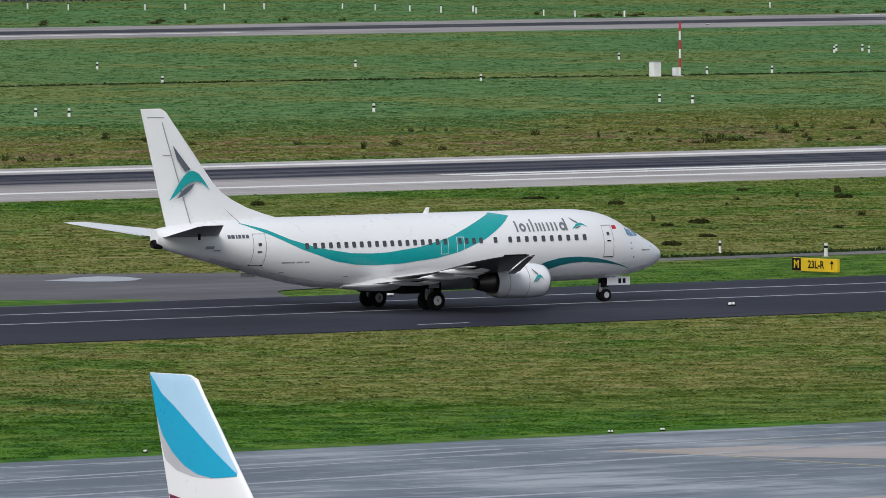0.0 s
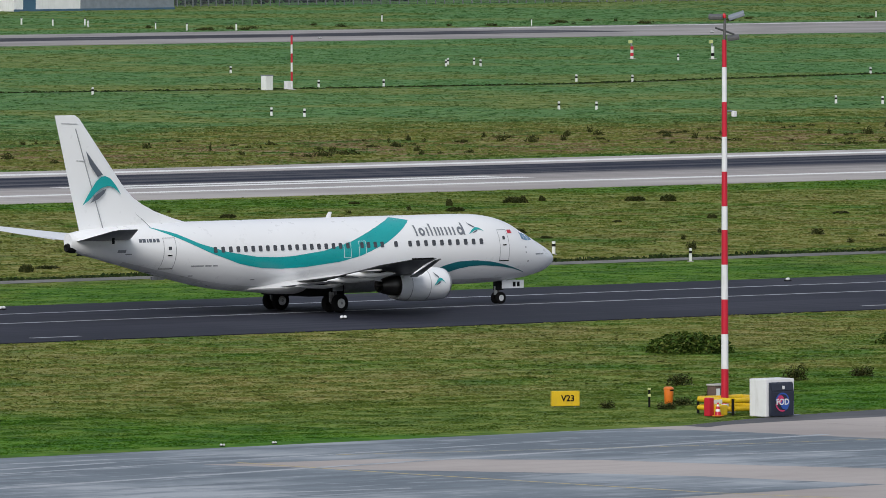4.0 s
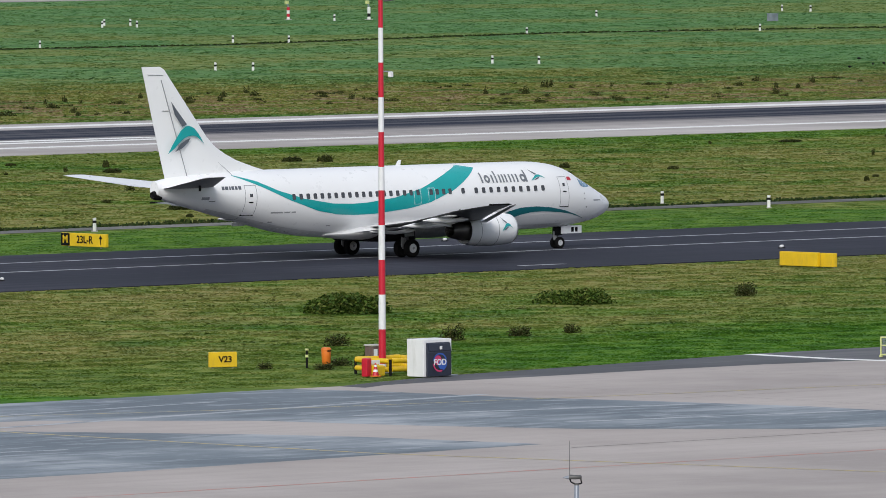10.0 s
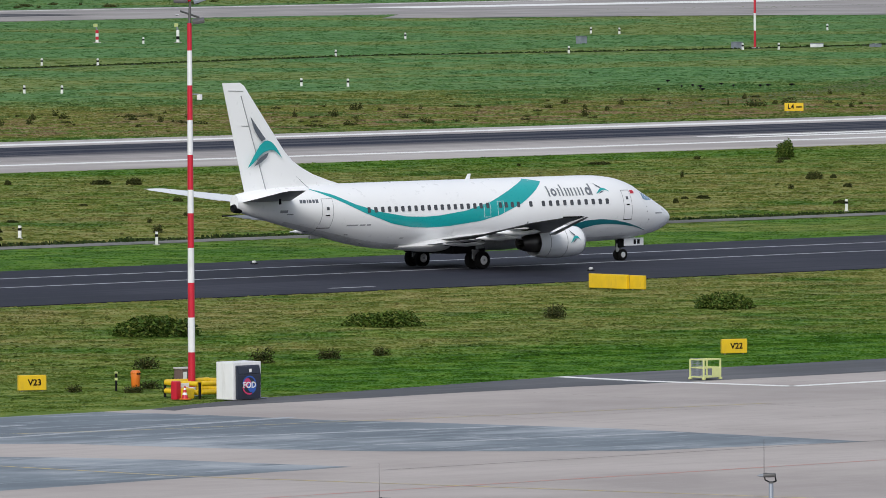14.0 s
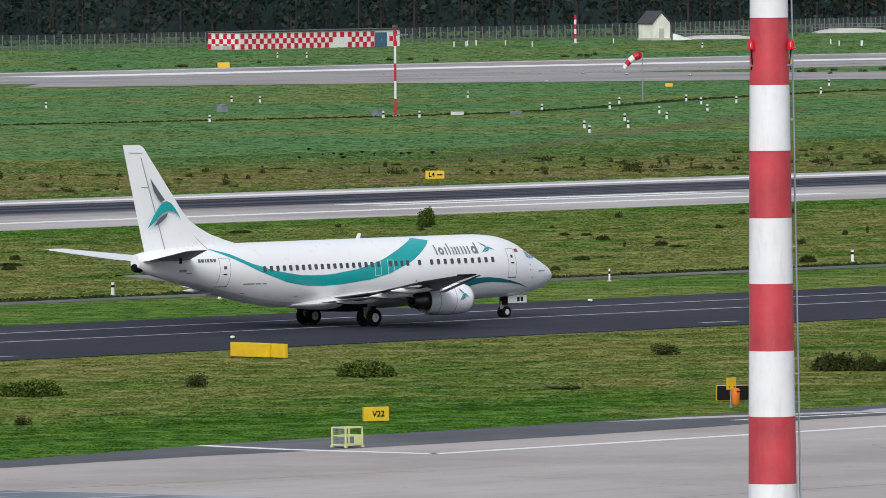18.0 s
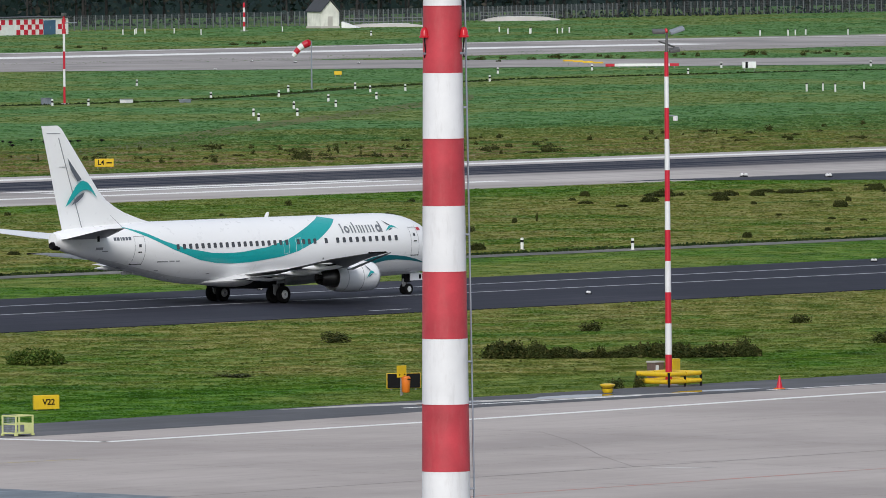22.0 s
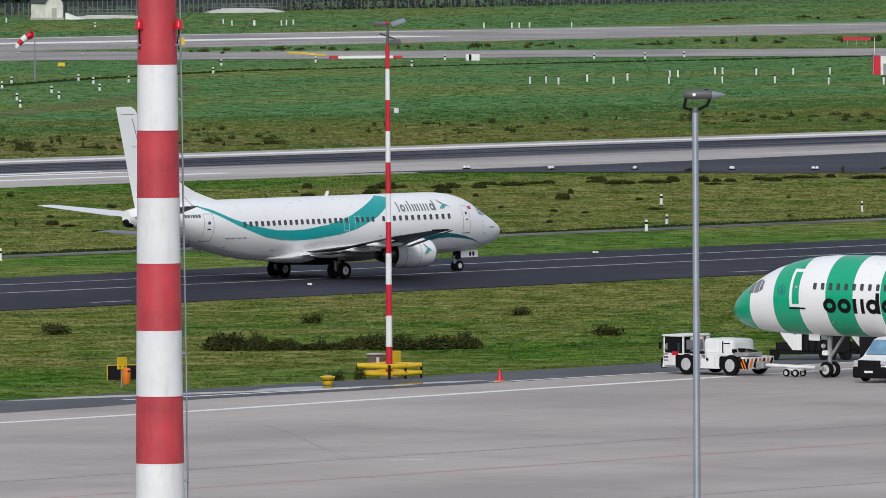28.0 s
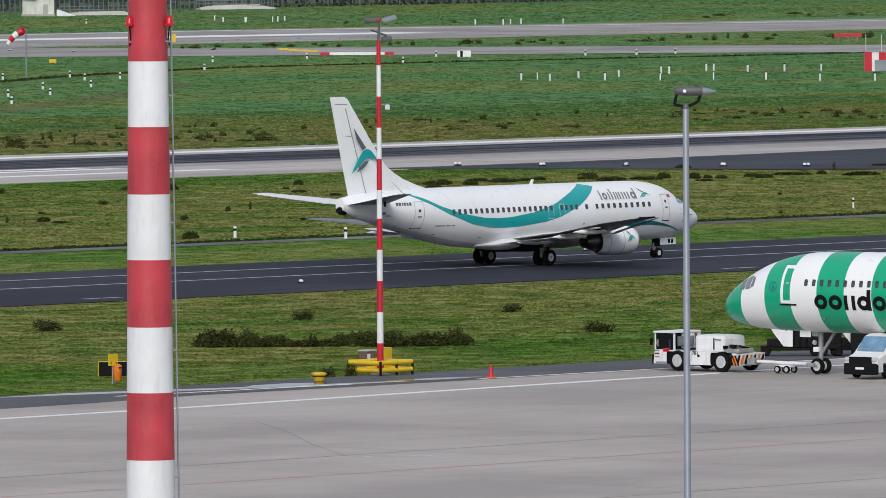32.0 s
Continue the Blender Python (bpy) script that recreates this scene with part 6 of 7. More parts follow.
eb = thing("equipment_box", (734.8, 912.6, -0.05), 0, "white equipment box beside the short mast", "equipment box")
part("body", box((0, 0, 0.8), (1.0, 0.9, 1.6), 0.06), M["box_white"], eb)
part("lid", box((0, 0, 1.62), (1.1, 1.0, 0.08), 0.02), M["galv"], eb, "grey lid")
eb = thing("equipment_box", (738.9, 914.0, -0.05), 0, "small white equipment box beside the short mast", "equipment box")
part("body", box((0, 0, 0.45), (0.7, 0.6, 0.9), 0.05), M["box_white"], eb)
for x, y, m, w, h in ((908.1, 960.5, "galv", 1.0, 0.9), (907.5, 918.5, "box_white", 1.3, 0.45), (912, 913, "galv", 1.1, 0.35), (895.5, 920.0, "galv", 1.0, 0.8)):
    eb = thing("equipment_box", (x, y, -0.05), 0, "low grey equipment box in the field", "equipment box", "field boxes")
    part("body", box((0, 0, h / 2), (w, 1.0, h), 0.05), M[m], eb)
    part("lid", box((0, 0, h + 0.03), (w + 0.1, 1.1, 0.06), 0.02), M["galv"], eb)


# ---- marker posts, each a white post with a black band ----
def marker_post(r, h):
    ob = thing("marker_post", (0, -900, -0.05), 0, "white marker post with a black band in the grass", "post", "field marker posts")
    part("post", lathe([(0, r * 1.1), (h * 0.5, r)], 10, "Z"), M["post_white"], ob, "", True)
    part("black_band", lathe([(h * 0.5, r * 1.02), (h * 0.74, r * 1.02)], 10, "Z"), M["black"], ob, "black band", True)
    part("cap", lathe([(h * 0.74, r), (h * 0.95, r), (h, r * 0.6)], 10, "Z"), M["post_white"], ob, "white cap", True)
    return ob


def place(src, spots, height=-0.05):
    for k, (x, y) in enumerate(spots):
        if k == 0:
            src.matrix_basis = pose(x, y, height)
        else:
            copy_thing(src, pose(x, y, height, 0, 0, 37 * k % 360))


place(marker_post(0.13, 0.82), [(586, 821), (587, 817), (618.5, 811), (661.6, 821), (660.6, 814.6), (698, 820), (700, 816.5), (735.5, 820), (737, 814.5), (677.7, 926), (707, 908), (747.8, 919.6), (755, 917), (786.6, 921), (789.8, 915), (837.8, 928),
                                 (866.8, 919), (894.7, 912), (891.6, 915), (716, 991), (744, 979), (790, 988), (834, 1001), (837, 998), (841, 1009), (843.5, 1007), (878.5, 1009), (917, 1002.5), (956.6, 1010), (956, 1004), (989, 999)])
place(marker_post(0.14, 0.86), [(930.5, 927), (942.4, 927), (967, 949.5), (982.8, 953), (969, 937), (977.5, 939), (1028, 972), (1073, 1013), (863, 846), (891.4, 874.4), (860, 850), (843, 832.4), (924.5, 901), (900.5, 876.4), (937, 905),
                                (1119, 1013), (1097, 1017.5), (1135, 999), (1141.4, 995), (1151, 996), (1078, 982), (1244, 1295), (1242, 1300), (1350, 1305)])


def path_post():
    ob = thing("path_post", (0, -900, -0.05), 0, "white reflector post beside the gravel path", "post", "path posts")
    part("post", box((0, 0, 0.42), (0.2, 0.12, 0.84), 0.02), M["post_white"], ob)
    part("reflector", box((0, 0, 0.6), (0.21, 0.13, 0.16)), M["black"], ob, "black reflector band")
    part("foot", box((0, 0, 0.02), (0.3, 0.3, 0.06), 0.01), M["earth_pale"], ob)
    return ob


place(path_post(), [(420.2, 505.2), (418.0, 512.8), (440.5, 504.8), (442, 519.8), (474.4, 502.2), (475.2, 513.2), (511, 502.8), (510, 513.4), (548.0, 515.2), (550.8, 507.2), (590.2, 512.4), (622, 520.4), (628, 545.8), (580, 505.5)])


def field_post(s=1.0):
    ob = thing("aerial_post", (0, -900, -0.05), 0, "white rectangular aerial post in the far field", "post", "aerial posts")
    part("post", box((0, 0, 0.6 * s), (0.27 * s, 0.2 * s, 1.2 * s), 0.03), M["post_white"], ob)
    part("head", box((0, 0, 1.24 * s), (0.32 * s, 0.24 * s, 0.14 * s), 0.03), M["black"], ob, "dark head")
    return ob


place(field_post(0.8), [(992.6, 884.3), (996.2, 884.8), (991.4, 878.5), (1006.9, 887.4), (997.2, 874.5), (1014.8, 887.6), (1000.2, 868.0), (1034.7, 897.8), (1035.6, 897.2), (1052.3, 905.3), (1053, 904.6), (1005.9, 864.2), (1048.5, 895), (1008.8, 858.1), (1053.6, 893.1), (1006.1, 847.1), (1058.7, 891.2), (1009.1, 840.8)])
FAR = [(976.4, 1370), (973.5, 1355), (981, 1345), (988.6, 1344.7), (992.4, 1339.6), (999.7, 1339), (1007.5, 1329), (1003.7, 1315.6), (1000, 1302), (996, 1289), (992.7, 1276), (986, 1251), (982.4, 1239), (987, 1233), (1002.5, 1289.4), (1056.5, 1283.6), (1043.3, 1232), (1136, 1257),
       (1356.3, 1370), (1357.5, 1369), (1349.8, 1347), (1382.7, 1359), (1370.2, 1291), (1371.6, 1287), (1385, 1290), (1374, 1289), (1376.5, 1285), (1364.3, 1226), (1367, 1222), (1373.8, 1224), (1378, 1218), (1370, 1223), (1380, 1287), (1386, 1308), (1345, 1362), (1347, 1361), (1362, 1366)]
place(field_post(0.85), FAR)


def edge_light(s=1.0):
    ob = thing("edge_light", (0, -900, 0.0), 0, "twin-lens pale edge light on a black base", "light", "edge lights")
    part("base", lathe([(0, 0.3 * s), (0.05 * s, 0.29 * s), (0.09 * s, 0.2 * s), (0.1 * s, 0.06 * s)], 14, "Z"), M["black"], ob, "black base plate")
    for dx in (-0.14, 0.14):
        part("lens", lathe([(0.06 * s, 0.09 * s), (0.12 * s, 0.13 * s), (0.2 * s, 0.12 * s), (0.25 * s, 0.07 * s), (0.26 * s, 0.0)], 12, "Z", centre=(dx * 0.74 * s, -dx * 0.67 * s, 0)), M["box_white"], ob, "pale lens", True)
    return ob


place(edge_light(0.8), [(370.8 + 59.0 * k, 453.9) for k in range(-1, 5)] + [(364.6 + 59.0 * k, 476.6) for k in range(0, 4)], 0.0)
place(edge_light(1.25), [(695.4, 627.0), (697.9, 619.3), (701.7, 612.9), (705.5, 605), (709, 598.5), (714, 592.6), (720, 588)], 0.0)
place(edge_light(0.45), [(287.0, 359.6), (289.8, 359.5), (263.2, 361.0)], -0.04)
place(edge_light(0.9), [(1079, 1074), (1131, 1109), (1136, 1123), (1128, 1093), (1020, 1164), (950, 1168)], 0.0)


# ---- signs ----
def board_sign(name, at, turn, w, h, lift, m, label, texts, panels=()):
    ob = thing(name, (*at, -0.05), turn, label, "sign", "airfield signs")
    b = part("board", box((0, 0, lift + h / 2), (w, 0.22, h), 0.03), m, ob)
    for sx in (-0.36, 0.36):
        part("leg", rod((sx * w, 0, 0), (sx * w, 0, lift + 0.04), 0.04), M["gear_grey"], ob)
    for cx, pw, pm in panels:
        part("panel", box((cx, -0.115, lift + h / 2), (pw, 0.012, h * 0.94)), pm, b, "contrasting sign panel")
    for txt, cx, size, tm, sq in texts:
        lettering(txt, size, tm, b, Matrix.Translation((cx, -0.126, lift + h / 2)) @ FACE_S, squeeze=sq)
    return ob


board_sign("direction_sign", (319.2, 374.6), -25, 1.34, 0.7, 0.06, M["yellow"], "yellow board sign with black V23 in grass", [("V23", 0.1, 0.4, M["black"], 1.0)])
board_sign("direction_sign", (365.1, 375.4), -25, 1.32, 0.7, 0.06, M["yellow"], "yellow board sign with black V22 in grass", [("V22", 0.1, 0.4, M["black"], 1.0)])
sg = board_sign("direction_sign", (403.4, 485.9), -90, 4.1, 0.78, 0.1, M["yellow"], "yellow runway direction sign with black M panel", [("M", -1.68, 0.66, M["yellow"], 1.0), ("23L-R", 0.12, 0.62, M["black"], 1.0)], ((-1.68, 0.8, M["black"]),))
bm = box((1.6, -0.126, 0.46), (0.07, 0.012, 0.42))
bm.faces.new([bm.verts.new(p) for p in ((1.42, -0.133, 0.58), (1.78, -0.133, 0.58), (1.6, -0.133, 0.8))])
part("arrow", bm, M["black"], sg, "black arrow")
board_sign("direction_sign", (413.3, 435.0), -90, 3.1, 0.8, 0.06, M["yellow"], "long blank yellow sign back beside the taxiway", [])
board_sign("direction_sign", (413.5, 432.86), -90, 1.15, 0.78, 0.06, M["yellow"], "short blank yellow sign back beside the taxiway", [])
sg = board_sign("direction_sign", (690.6, 702), -40, 1.75, 0.75, 0.15, M["yellow"], "yellow runway exit sign with black L4", [("L4", -0.3, 0.6, M["black"], 1.0)])
part("arrow", box((0.45, -0.126, 0.52), (0.5, 0.012, 0.12)), M["black"], sg, "black arrow bar")
board_sign("direction_sign", (1151, 1217), -45, 1.9, 0.9, 0.15, M["yellow"], "small yellow sign beside the far runway", [])
board_sign("direction_sign", (1047, 1018.5), -45, 1.0, 0.5, 0.3, M["yellow"], "small yellow sign in the far field", [])
board_sign("direction_sign", (1185, 1127), -45, 0.8, 1.2, 0.4, M["yellow"], "small upright yellow sign near the far runway", [])
sg = board_sign("direction_sign", (390.6, 375.6), -35, 1.75, 0.78, 0.08, M["yellow"], "black sign board in a yellow frame", [], ((0.0, 1.7, M["black"]),))
board_sign("notice_sign", (1096, 987), -45, 1.9, 0.9, 0.5, M["box_white"], "white notice board with a dark mark", [], ((-0.35, 0.35, M["black"]),))


def litter_bin(x, y, board=False):
    ob = thing("litter_bin", (x, y, -0.05), 0, "orange plastic bin on a short post", "bin", "orange bins")
    part("bucket", lathe([(0.16, 0.16), (0.2, 0.195), (0.86, 0.23), (0.94, 0.215), (0.98, 0.15)], 16, "Z"), M["orange"], ob, "orange bucket", True)
    part("rim", lathe([(0.84, 0.235), (0.88, 0.242), (0.9, 0.235)], 16, "Z"), M["orange"], ob)
    part("post", rod((0.0, 0.24, 0), (0.0, 0.24, 0.9), 0.035), M["gear_grey"], ob, "grey post")
    part("slot", box((0, -0.215, 0.82), (0.2, 0.03, 0.07)), M["black"], ob, "dark slot")
    if board:
        part("board", box((-0.2, 0.1, 1.22), (0.66, 0.06, 0.6), 0.02), M["yellow"], ob, "yellow notice board")
        for dx in (-0.38, -0.02):
            part("lamp_dot", rod((dx, 0.065, 1.06), (dx, 0.05, 1.06), 0.04), M["black"], ob)
        part("board_post", rod((-0.2, 0.15, 0), (-0.2, 0.15, 1.0), 0.03), M["gear_grey"], ob)


litter_bin(322.4, 371.0)
litter_bin(386.2, 371.2, True)
hy = thing("hydrant_post", (322.0, 371.9, -0.05), 0, "dark and pale banded hydrant marker post", "post")
part("post", rod((0, 0, 0), (0, 0, 0.85), 0.05), M["black"], hy)
part("collar", rod((0, 0, 0.5), (0, 0, 0.62), 0.075), M["lime"], hy, "lime collar")
part("cap", rod((0, 0, 0.82), (0, 0, 0.9), 0.08), M["lime"], hy)


def cone(x, y, h, label, banded):
    ob = thing("traffic_cone", (x, y, 0.014), 0, label, "cone", "traffic cones")
    part("base", box((0, 0, 0.025), (h * 0.6, h * 0.6, 0.05), 0.015), M["orange"], ob)
    lv = [0.04, h * 0.35, h * 0.52, h * 0.72, h * 0.86, h]
    r = lambda z: h * 0.22 * (1 - z / h) + 0.03
    for k, (a, b) in enumerate(zip(lv, lv[1:])):
        part("cone_band", lathe([(a, r(a)), (b, r(b))], 16, "Z"), M["box_white"] if banded and k % 2 else M["signal_red"], ob, "", True)


cone(318.4, 363.0, 0.62, "red and white striped traffic cone", True)
cone(401.0, 359.3, 0.68, "plain red-orange traffic cone on the apron", False)

ob = thing("warning_block", (318.9, 363.6, 0.0), 10, "red and yellow warning block beside the rails", "barrier")
part("block", box((-0.62, 0, 0.42), (0.34, 0.34, 0.84), 0.06), M["signal_red"], ob, "red block")
part("block", box((-0.05, -0.1, 0.25), (0.75, 0.5, 0.48), 0.08), M["yellow"], ob, "yellow block")
part("board", box((-0.02, 0.05, 0.62), (0.8, 0.06, 0.2), 0.02), M["box_white"], ob, "white board")

tub = thing("yellow_tub", (393.2, 363.9, 0.014), 0, "round yellow tub with a dark handle at the apron edge", "tub")
part("bowl", lathe([(0.0, 0.22), (0.04, 0.25), (0.18, 0.29), (0.3, 0.32), (0.34, 0.37), (0.39, 0.37), (0.38, 0.28)], 20, "Z"), M["yellow"], tub, "yellow bowl", True)
part("lid", lathe([(0.39, 0.39), (0.42, 0.38), (0.46, 0.19), (0.47, 0.0)], 20, "Z"), M["yellow"], tub, "yellow lid", True)
part("handle", lathe([(0.22, 0.31), (0.24, 0.325), (0.27, 0.32)], 20, "Z"), M["black"], tub, "dark handle band", True)


def wire_cage():
    ob = thing("wire_cage", (346.6, 358.3, 0.014), 0, "lime-painted steel cage trolley on the apron", "cage")
    w, d, h = 1.08, 0.9, 0.9
    for sx in (-1, 1):
        for sy in (-1, 1):
            part("upright", box((sx * w / 2, sy * d / 2, h / 2 + 0.05), (0.07, 0.07, h), 0.01), M["lime"], ob)
            part("foot", box((sx * w / 2, sy * d / 2, 0.05), (0.14, 0.14, 0.1), 0.02), M["lime"], ob)
    for z in (0.12, 0.55, h + 0.03):
        for sy in (-1, 1):
            part("rail", box((0, sy * d / 2, z), (w, 0.05, 0.06), 0.01), M["lime"], ob)
        for sx in (-1, 1):
            part("rail", box((sx * w / 2, 0, z), (0.05, d, 0.06), 0.01), M["lime"], ob)
    part("floor", box((0, 0, 0.13), (w, d, 0.04)), M["lime"], ob)
    b = bmesh.new()
    for k in range(12):
        rod((-w / 2, -d / 2 + d * k / 11, 0.1), (-w / 2, -d / 2 + d * k / 11, h), 0.01, None, 4, b)
        rod((-w / 2, -d / 2, 0.1 + 0.08 * k), (-w / 2, d / 2, 0.1 + 0.08 * k), 0.01, None, 4, b)
    tagged(part("mesh", b, M["galv"], ob, "steel mesh side"), kind="stuff")
    part("plate", box((0.25, -d / 2 - 0.03, 0.34), (0.55, 0.02, 0.38), 0.01), M["lime"], ob, "pale plate")


wire_cage()


def fod_box():
    ob = thing("debris_container", (320.25, 361.5, 0.014), 0, "white debris container with dark lid panel lettered FOD", "container")
    part("body", box((0, -0.08, 0.86), (1.7, 1.14, 1.7), 0.04), M["box_white"], ob, "white cabinet")
    bm = bmesh.new()
    loft([[(x, y, z) for y, z in ((-0.66, 0.04), (-0.78, 0.04), (-0.8, 1.1), (-0.72, 1.5), (-0.66, 1.56))] for x in (-0.7, 0.7)], bm)
    bmesh.ops.recalc_face_normals(bm, faces=bm.faces[:])
    pn = part("front_panel", bm, M["navy"], ob, "dark navy front with sloping lid")
    part("lid", box((0, -0.765, 1.34), (1.28, 0.05, 0.34), 0.02, turn=Matrix.Rotation(radians(-11), 4, "X")), M["navy"], pn, "dark lid flap")
    part("handle", box((0.05, -0.83, 1.32), (0.14, 0.04, 0.16), 0.02), M["box_white"], pn, "pale latch")
    for a0, a1, m in ((20, 170, "sign_blue"), (190, 290, "sign_pink"), (295, 375, "sign_blue")):
        b = bmesh.new()
        for k in range(14):
            t0, t1 = (radians(a0 + (a1 - a0) * (k + j) / 14) for j in (0, 1))
            b.faces.new([b.verts.new((r * math.cos(t), -0.8 - 0.012, 0.66 + r * math.sin(t))) for r, t in ((0.36, t0), (0.36, t1), (0.43, t1), (0.43, t0))])
        part("emblem_arc", b, M[m], pn, "coloured ring segment")
    part("emblem_disc", rod((-0.12, -0.806, 0.76), (-0.12, -0.81, 0.76), 0.22), M["sign_pink"], pn, "pink disc")
    part("emblem_disc", rod((0.12, -0.806, 0.56), (0.12, -0.812, 0.56), 0.22), M["sign_blue"], pn, "blue disc")
    lettering("FOD", 0.38, M["box_white"], pn, Matrix.Translation((0, -0.822, 0.66)) @ FACE_S)
    part("ramp", box((1.0, -0.35, 0.03), (0.55, 0.5, 0.05), 0.01), M["galv"], ob, "flat steel plate")


fod_box()


# ---- tow tractor, tow bar, van and ground equipment ----
def tow_tractor():
    ob = thing("tow_tractor", (413.3, 354.9, 0.014), 91.0, "white aircraft tow tractor with black fleet number", "tractor")
    # local x forward, y to the left side that faces the apron
    prof = [(-2.2, 0.34), (-2.3, 0.95), (-1.4, 1.0), (3.1, 1.08), (3.2, 0.34)]
    bm = loft([[(x, y, z) for x, z in prof] for y in (-1.15, 1.15)])
    bmesh.ops.recalc_face_normals(bm, faces=bm.faces[:])
    part("chassis", bm, M["box_white"], ob, "white low chassis")
    part("bumper", box((3.25, 0, 0.55), (0.2, 2.2, 0.5), 0.05), M["black"], ob, "black front bumper")
    hood = part("engine_cover", box((-0.15, -0.15, 1.42), (2.0, 1.7, 0.86), 0.2), M["box_white"], ob, "white rounded engine cover")
    part("grille", box((-0.45, 0.71, 1.42), (0.07, 0.03, 0.6)), M["black"], hood, "dark grille slot")
    part("grille", box((-0.72, 0.71, 1.62), (0.4, 0.03, 0.05)), M["black"], hood, "dark grille slot")
    part("hood_panel", box((0.25, 0.705, 1.36), (0.8, 0.02, 0.44), 0.01), M["box_white"], hood, "white side panel")
    part("exhaust_pipe", rod((0.9, 0.5, 1.1), (0.9, 0.5, 1.95), 0.06), M["dark_metal"], ob, "dark exhaust pipe")
    part("deck", box((1.3, 0, 1.12), (0.8, 2.1, 0.06), 0.02), M["black"], ob, "black tread deck")
    cab = part("cab", box((2.5, -0.35, 1.42), (1.3, 1.5, 1.16), 0.16), M["box_white"], ob, "white driver's cab")
    part("cab_roof", box((2.5, 0.1, 1.96), (1.4, 2.2, 0.1), 0.04), M["box_white"], cab, "white cab roof")
    for x in (1.88, 3.12):
        part("cab_pillar", box((x, 1.06, 1.5), (0.09, 0.09, 0.9), 0.02), M["box_white"], cab, "white cab pillar")
    # solid black box paints the shade inside the open cab side
    part("cab_opening_shade", box((2.5, 0.76, 1.3), (1.1, 0.72, 1.2), 0.02), M["black"], cab, "black box for the shade inside the open driver's place")
    part("windscreen", box((1.74, 0.3, 1.5), (0.04, 1.3, 0.5), 0.01), M["side_glass"], cab, "upright rear screen")
    part("mirror", box((3.3, 1.2, 1.45), (0.1, 0.16, 0.36), 0.03), M["black"], cab, "black mirror")
    part("seat", box((2.35, 0.98, 1.05), (0.45, 0.4, 0.2), 0.06), M["signal_red"], cab, "dark red seat")
    part("seat_back", box((2.12, 0.98, 1.35), (0.12, 0.4, 0.5), 0.05), M["navy"], cab, "dark seat back")
    part("steering_wheel", lathe([(-0.02, 0.17), (0.0, 0.2), (0.02, 0.17)], 18, "X", centre=(2.9, 1.08, 1.4)), M["gear_grey"], cab, "grey steering wheel")
    for k in range(3):
        part("pedal_box", box((2.95, 1.1, 0.7 + 0.16 * k), (0.3, 0.16, 0.08), 0.02), M["burgundy"] if k == 1 else M["gear_grey"], cab, "small control box")
    part("step", box((2.6, 1.17, 0.42), (0.8, 0.1, 0.08), 0.02), M["gear_grey"], ob, "grey step")
    part("fuel_cap", rod((0.2, 1.15, 0.8), (0.2, 1.18, 0.8), 0.07), M["black"], ob, "black filler cap")
    for x in (0.65, -0.3):
        part("side_seam", box((x, 1.153, 0.72), (0.025, 0.012, 0.5)), M["seam"], ob)
    part("beacon", rod((1.2, 0.2, 1.8), (1.2, 0.2, 1.92), 0.06), M["orange"], ob, "orange beacon")
    for x in (1.55, -1.35):
        for s in (-1, 1):
            part("wheel_arch", box((x, s * 1.15, 0.66), (1.35, 0.04, 0.66), 0.14), M["black"], ob, "black wheel arch")
            add_wheel(ob, x, s * 1.12, 0.52, 0.34)
    for k in range(5):
        part("hazard_stripe", box((-1.98 - 0.09 * k, 1.168, 0.62), (0.09, 0.02, 0.56), turn=Matrix.Rotation(radians(25), 4, "Y")), M["orange"] if k % 2 else M["black"], ob, "orange and black hazard stripe")
    for k in range(7):
        part("hazard_stripe", box((-2.275, 0.96 - 0.32 * k, 0.66), (0.03, 0.15, 0.5), turn=Matrix.Rotation(radians(20), 4, "X")), M["orange"] if k % 2 else M["black"], ob, "orange and black hazard stripe")
    for k in range(5):
        part("chock", box((-1.35 - 0.16 * k, 0.85 - 0.3 * (k % 3), 1.26 + 0.05 * (k % 2)), (0.2, 0.24, 0.18), 0.04), (M["black"], M["brown_panel"], M["gear_grey"])[k % 3], ob, "chock on the rear deck")
    part("hitch", box((-2.5, 0, 0.55), (0.5, 0.6, 0.35), 0.05), M["gear_grey"], ob, "grey hitch")
    part("tool_rack", box((-1.75, 0.3, 1.1), (1.0, 1.2, 0.2), 0.04), M["gear_grey"], ob, "cluttered rear deck")
    for k in range(4):
        part("hose", rod((-1.4 - 0.2 * k, -0.2, 1.2), (-1.5 - 0.2 * k, 0.7, 1.35), 0.05), M["black"], ob)
    lettering("701", 0.27, M["black"], ob, Matrix.Translation((0.42, 1.16, 0.93)) @ Matrix.Rotation(math.pi, 4, "Z") @ FACE_S)
    return ob


tow_tractor()
bar = thing("tow_bar", (413.35, 348.2, 0.014), 91.0, "white tow bar with small wheels between tractor and aircraft", "tow bar")
part("tube", rod((0.35, 0, 0.5), (3.9, 0, 0.55), 0.09), M["box_white"], bar, "white tube", True)
part("fork", box((0.3, 0, 0.48), (0.5, 0.5, 0.2), 0.04), M["gear_grey"], bar)
part("eye", box((3.95, 0, 0.55), (0.3, 0.14, 0.12), 0.03), M["gear_grey"], bar)
for x in (1.75, 2.35):
    for s in (-1, 1):
        add_wheel(bar, x, s * 0.3, 0.19, 0.12)
part("wheel_frame", box((2.05, 0, 0.36), (0.9, 0.5, 0.1), 0.02), M["box_white"], bar)


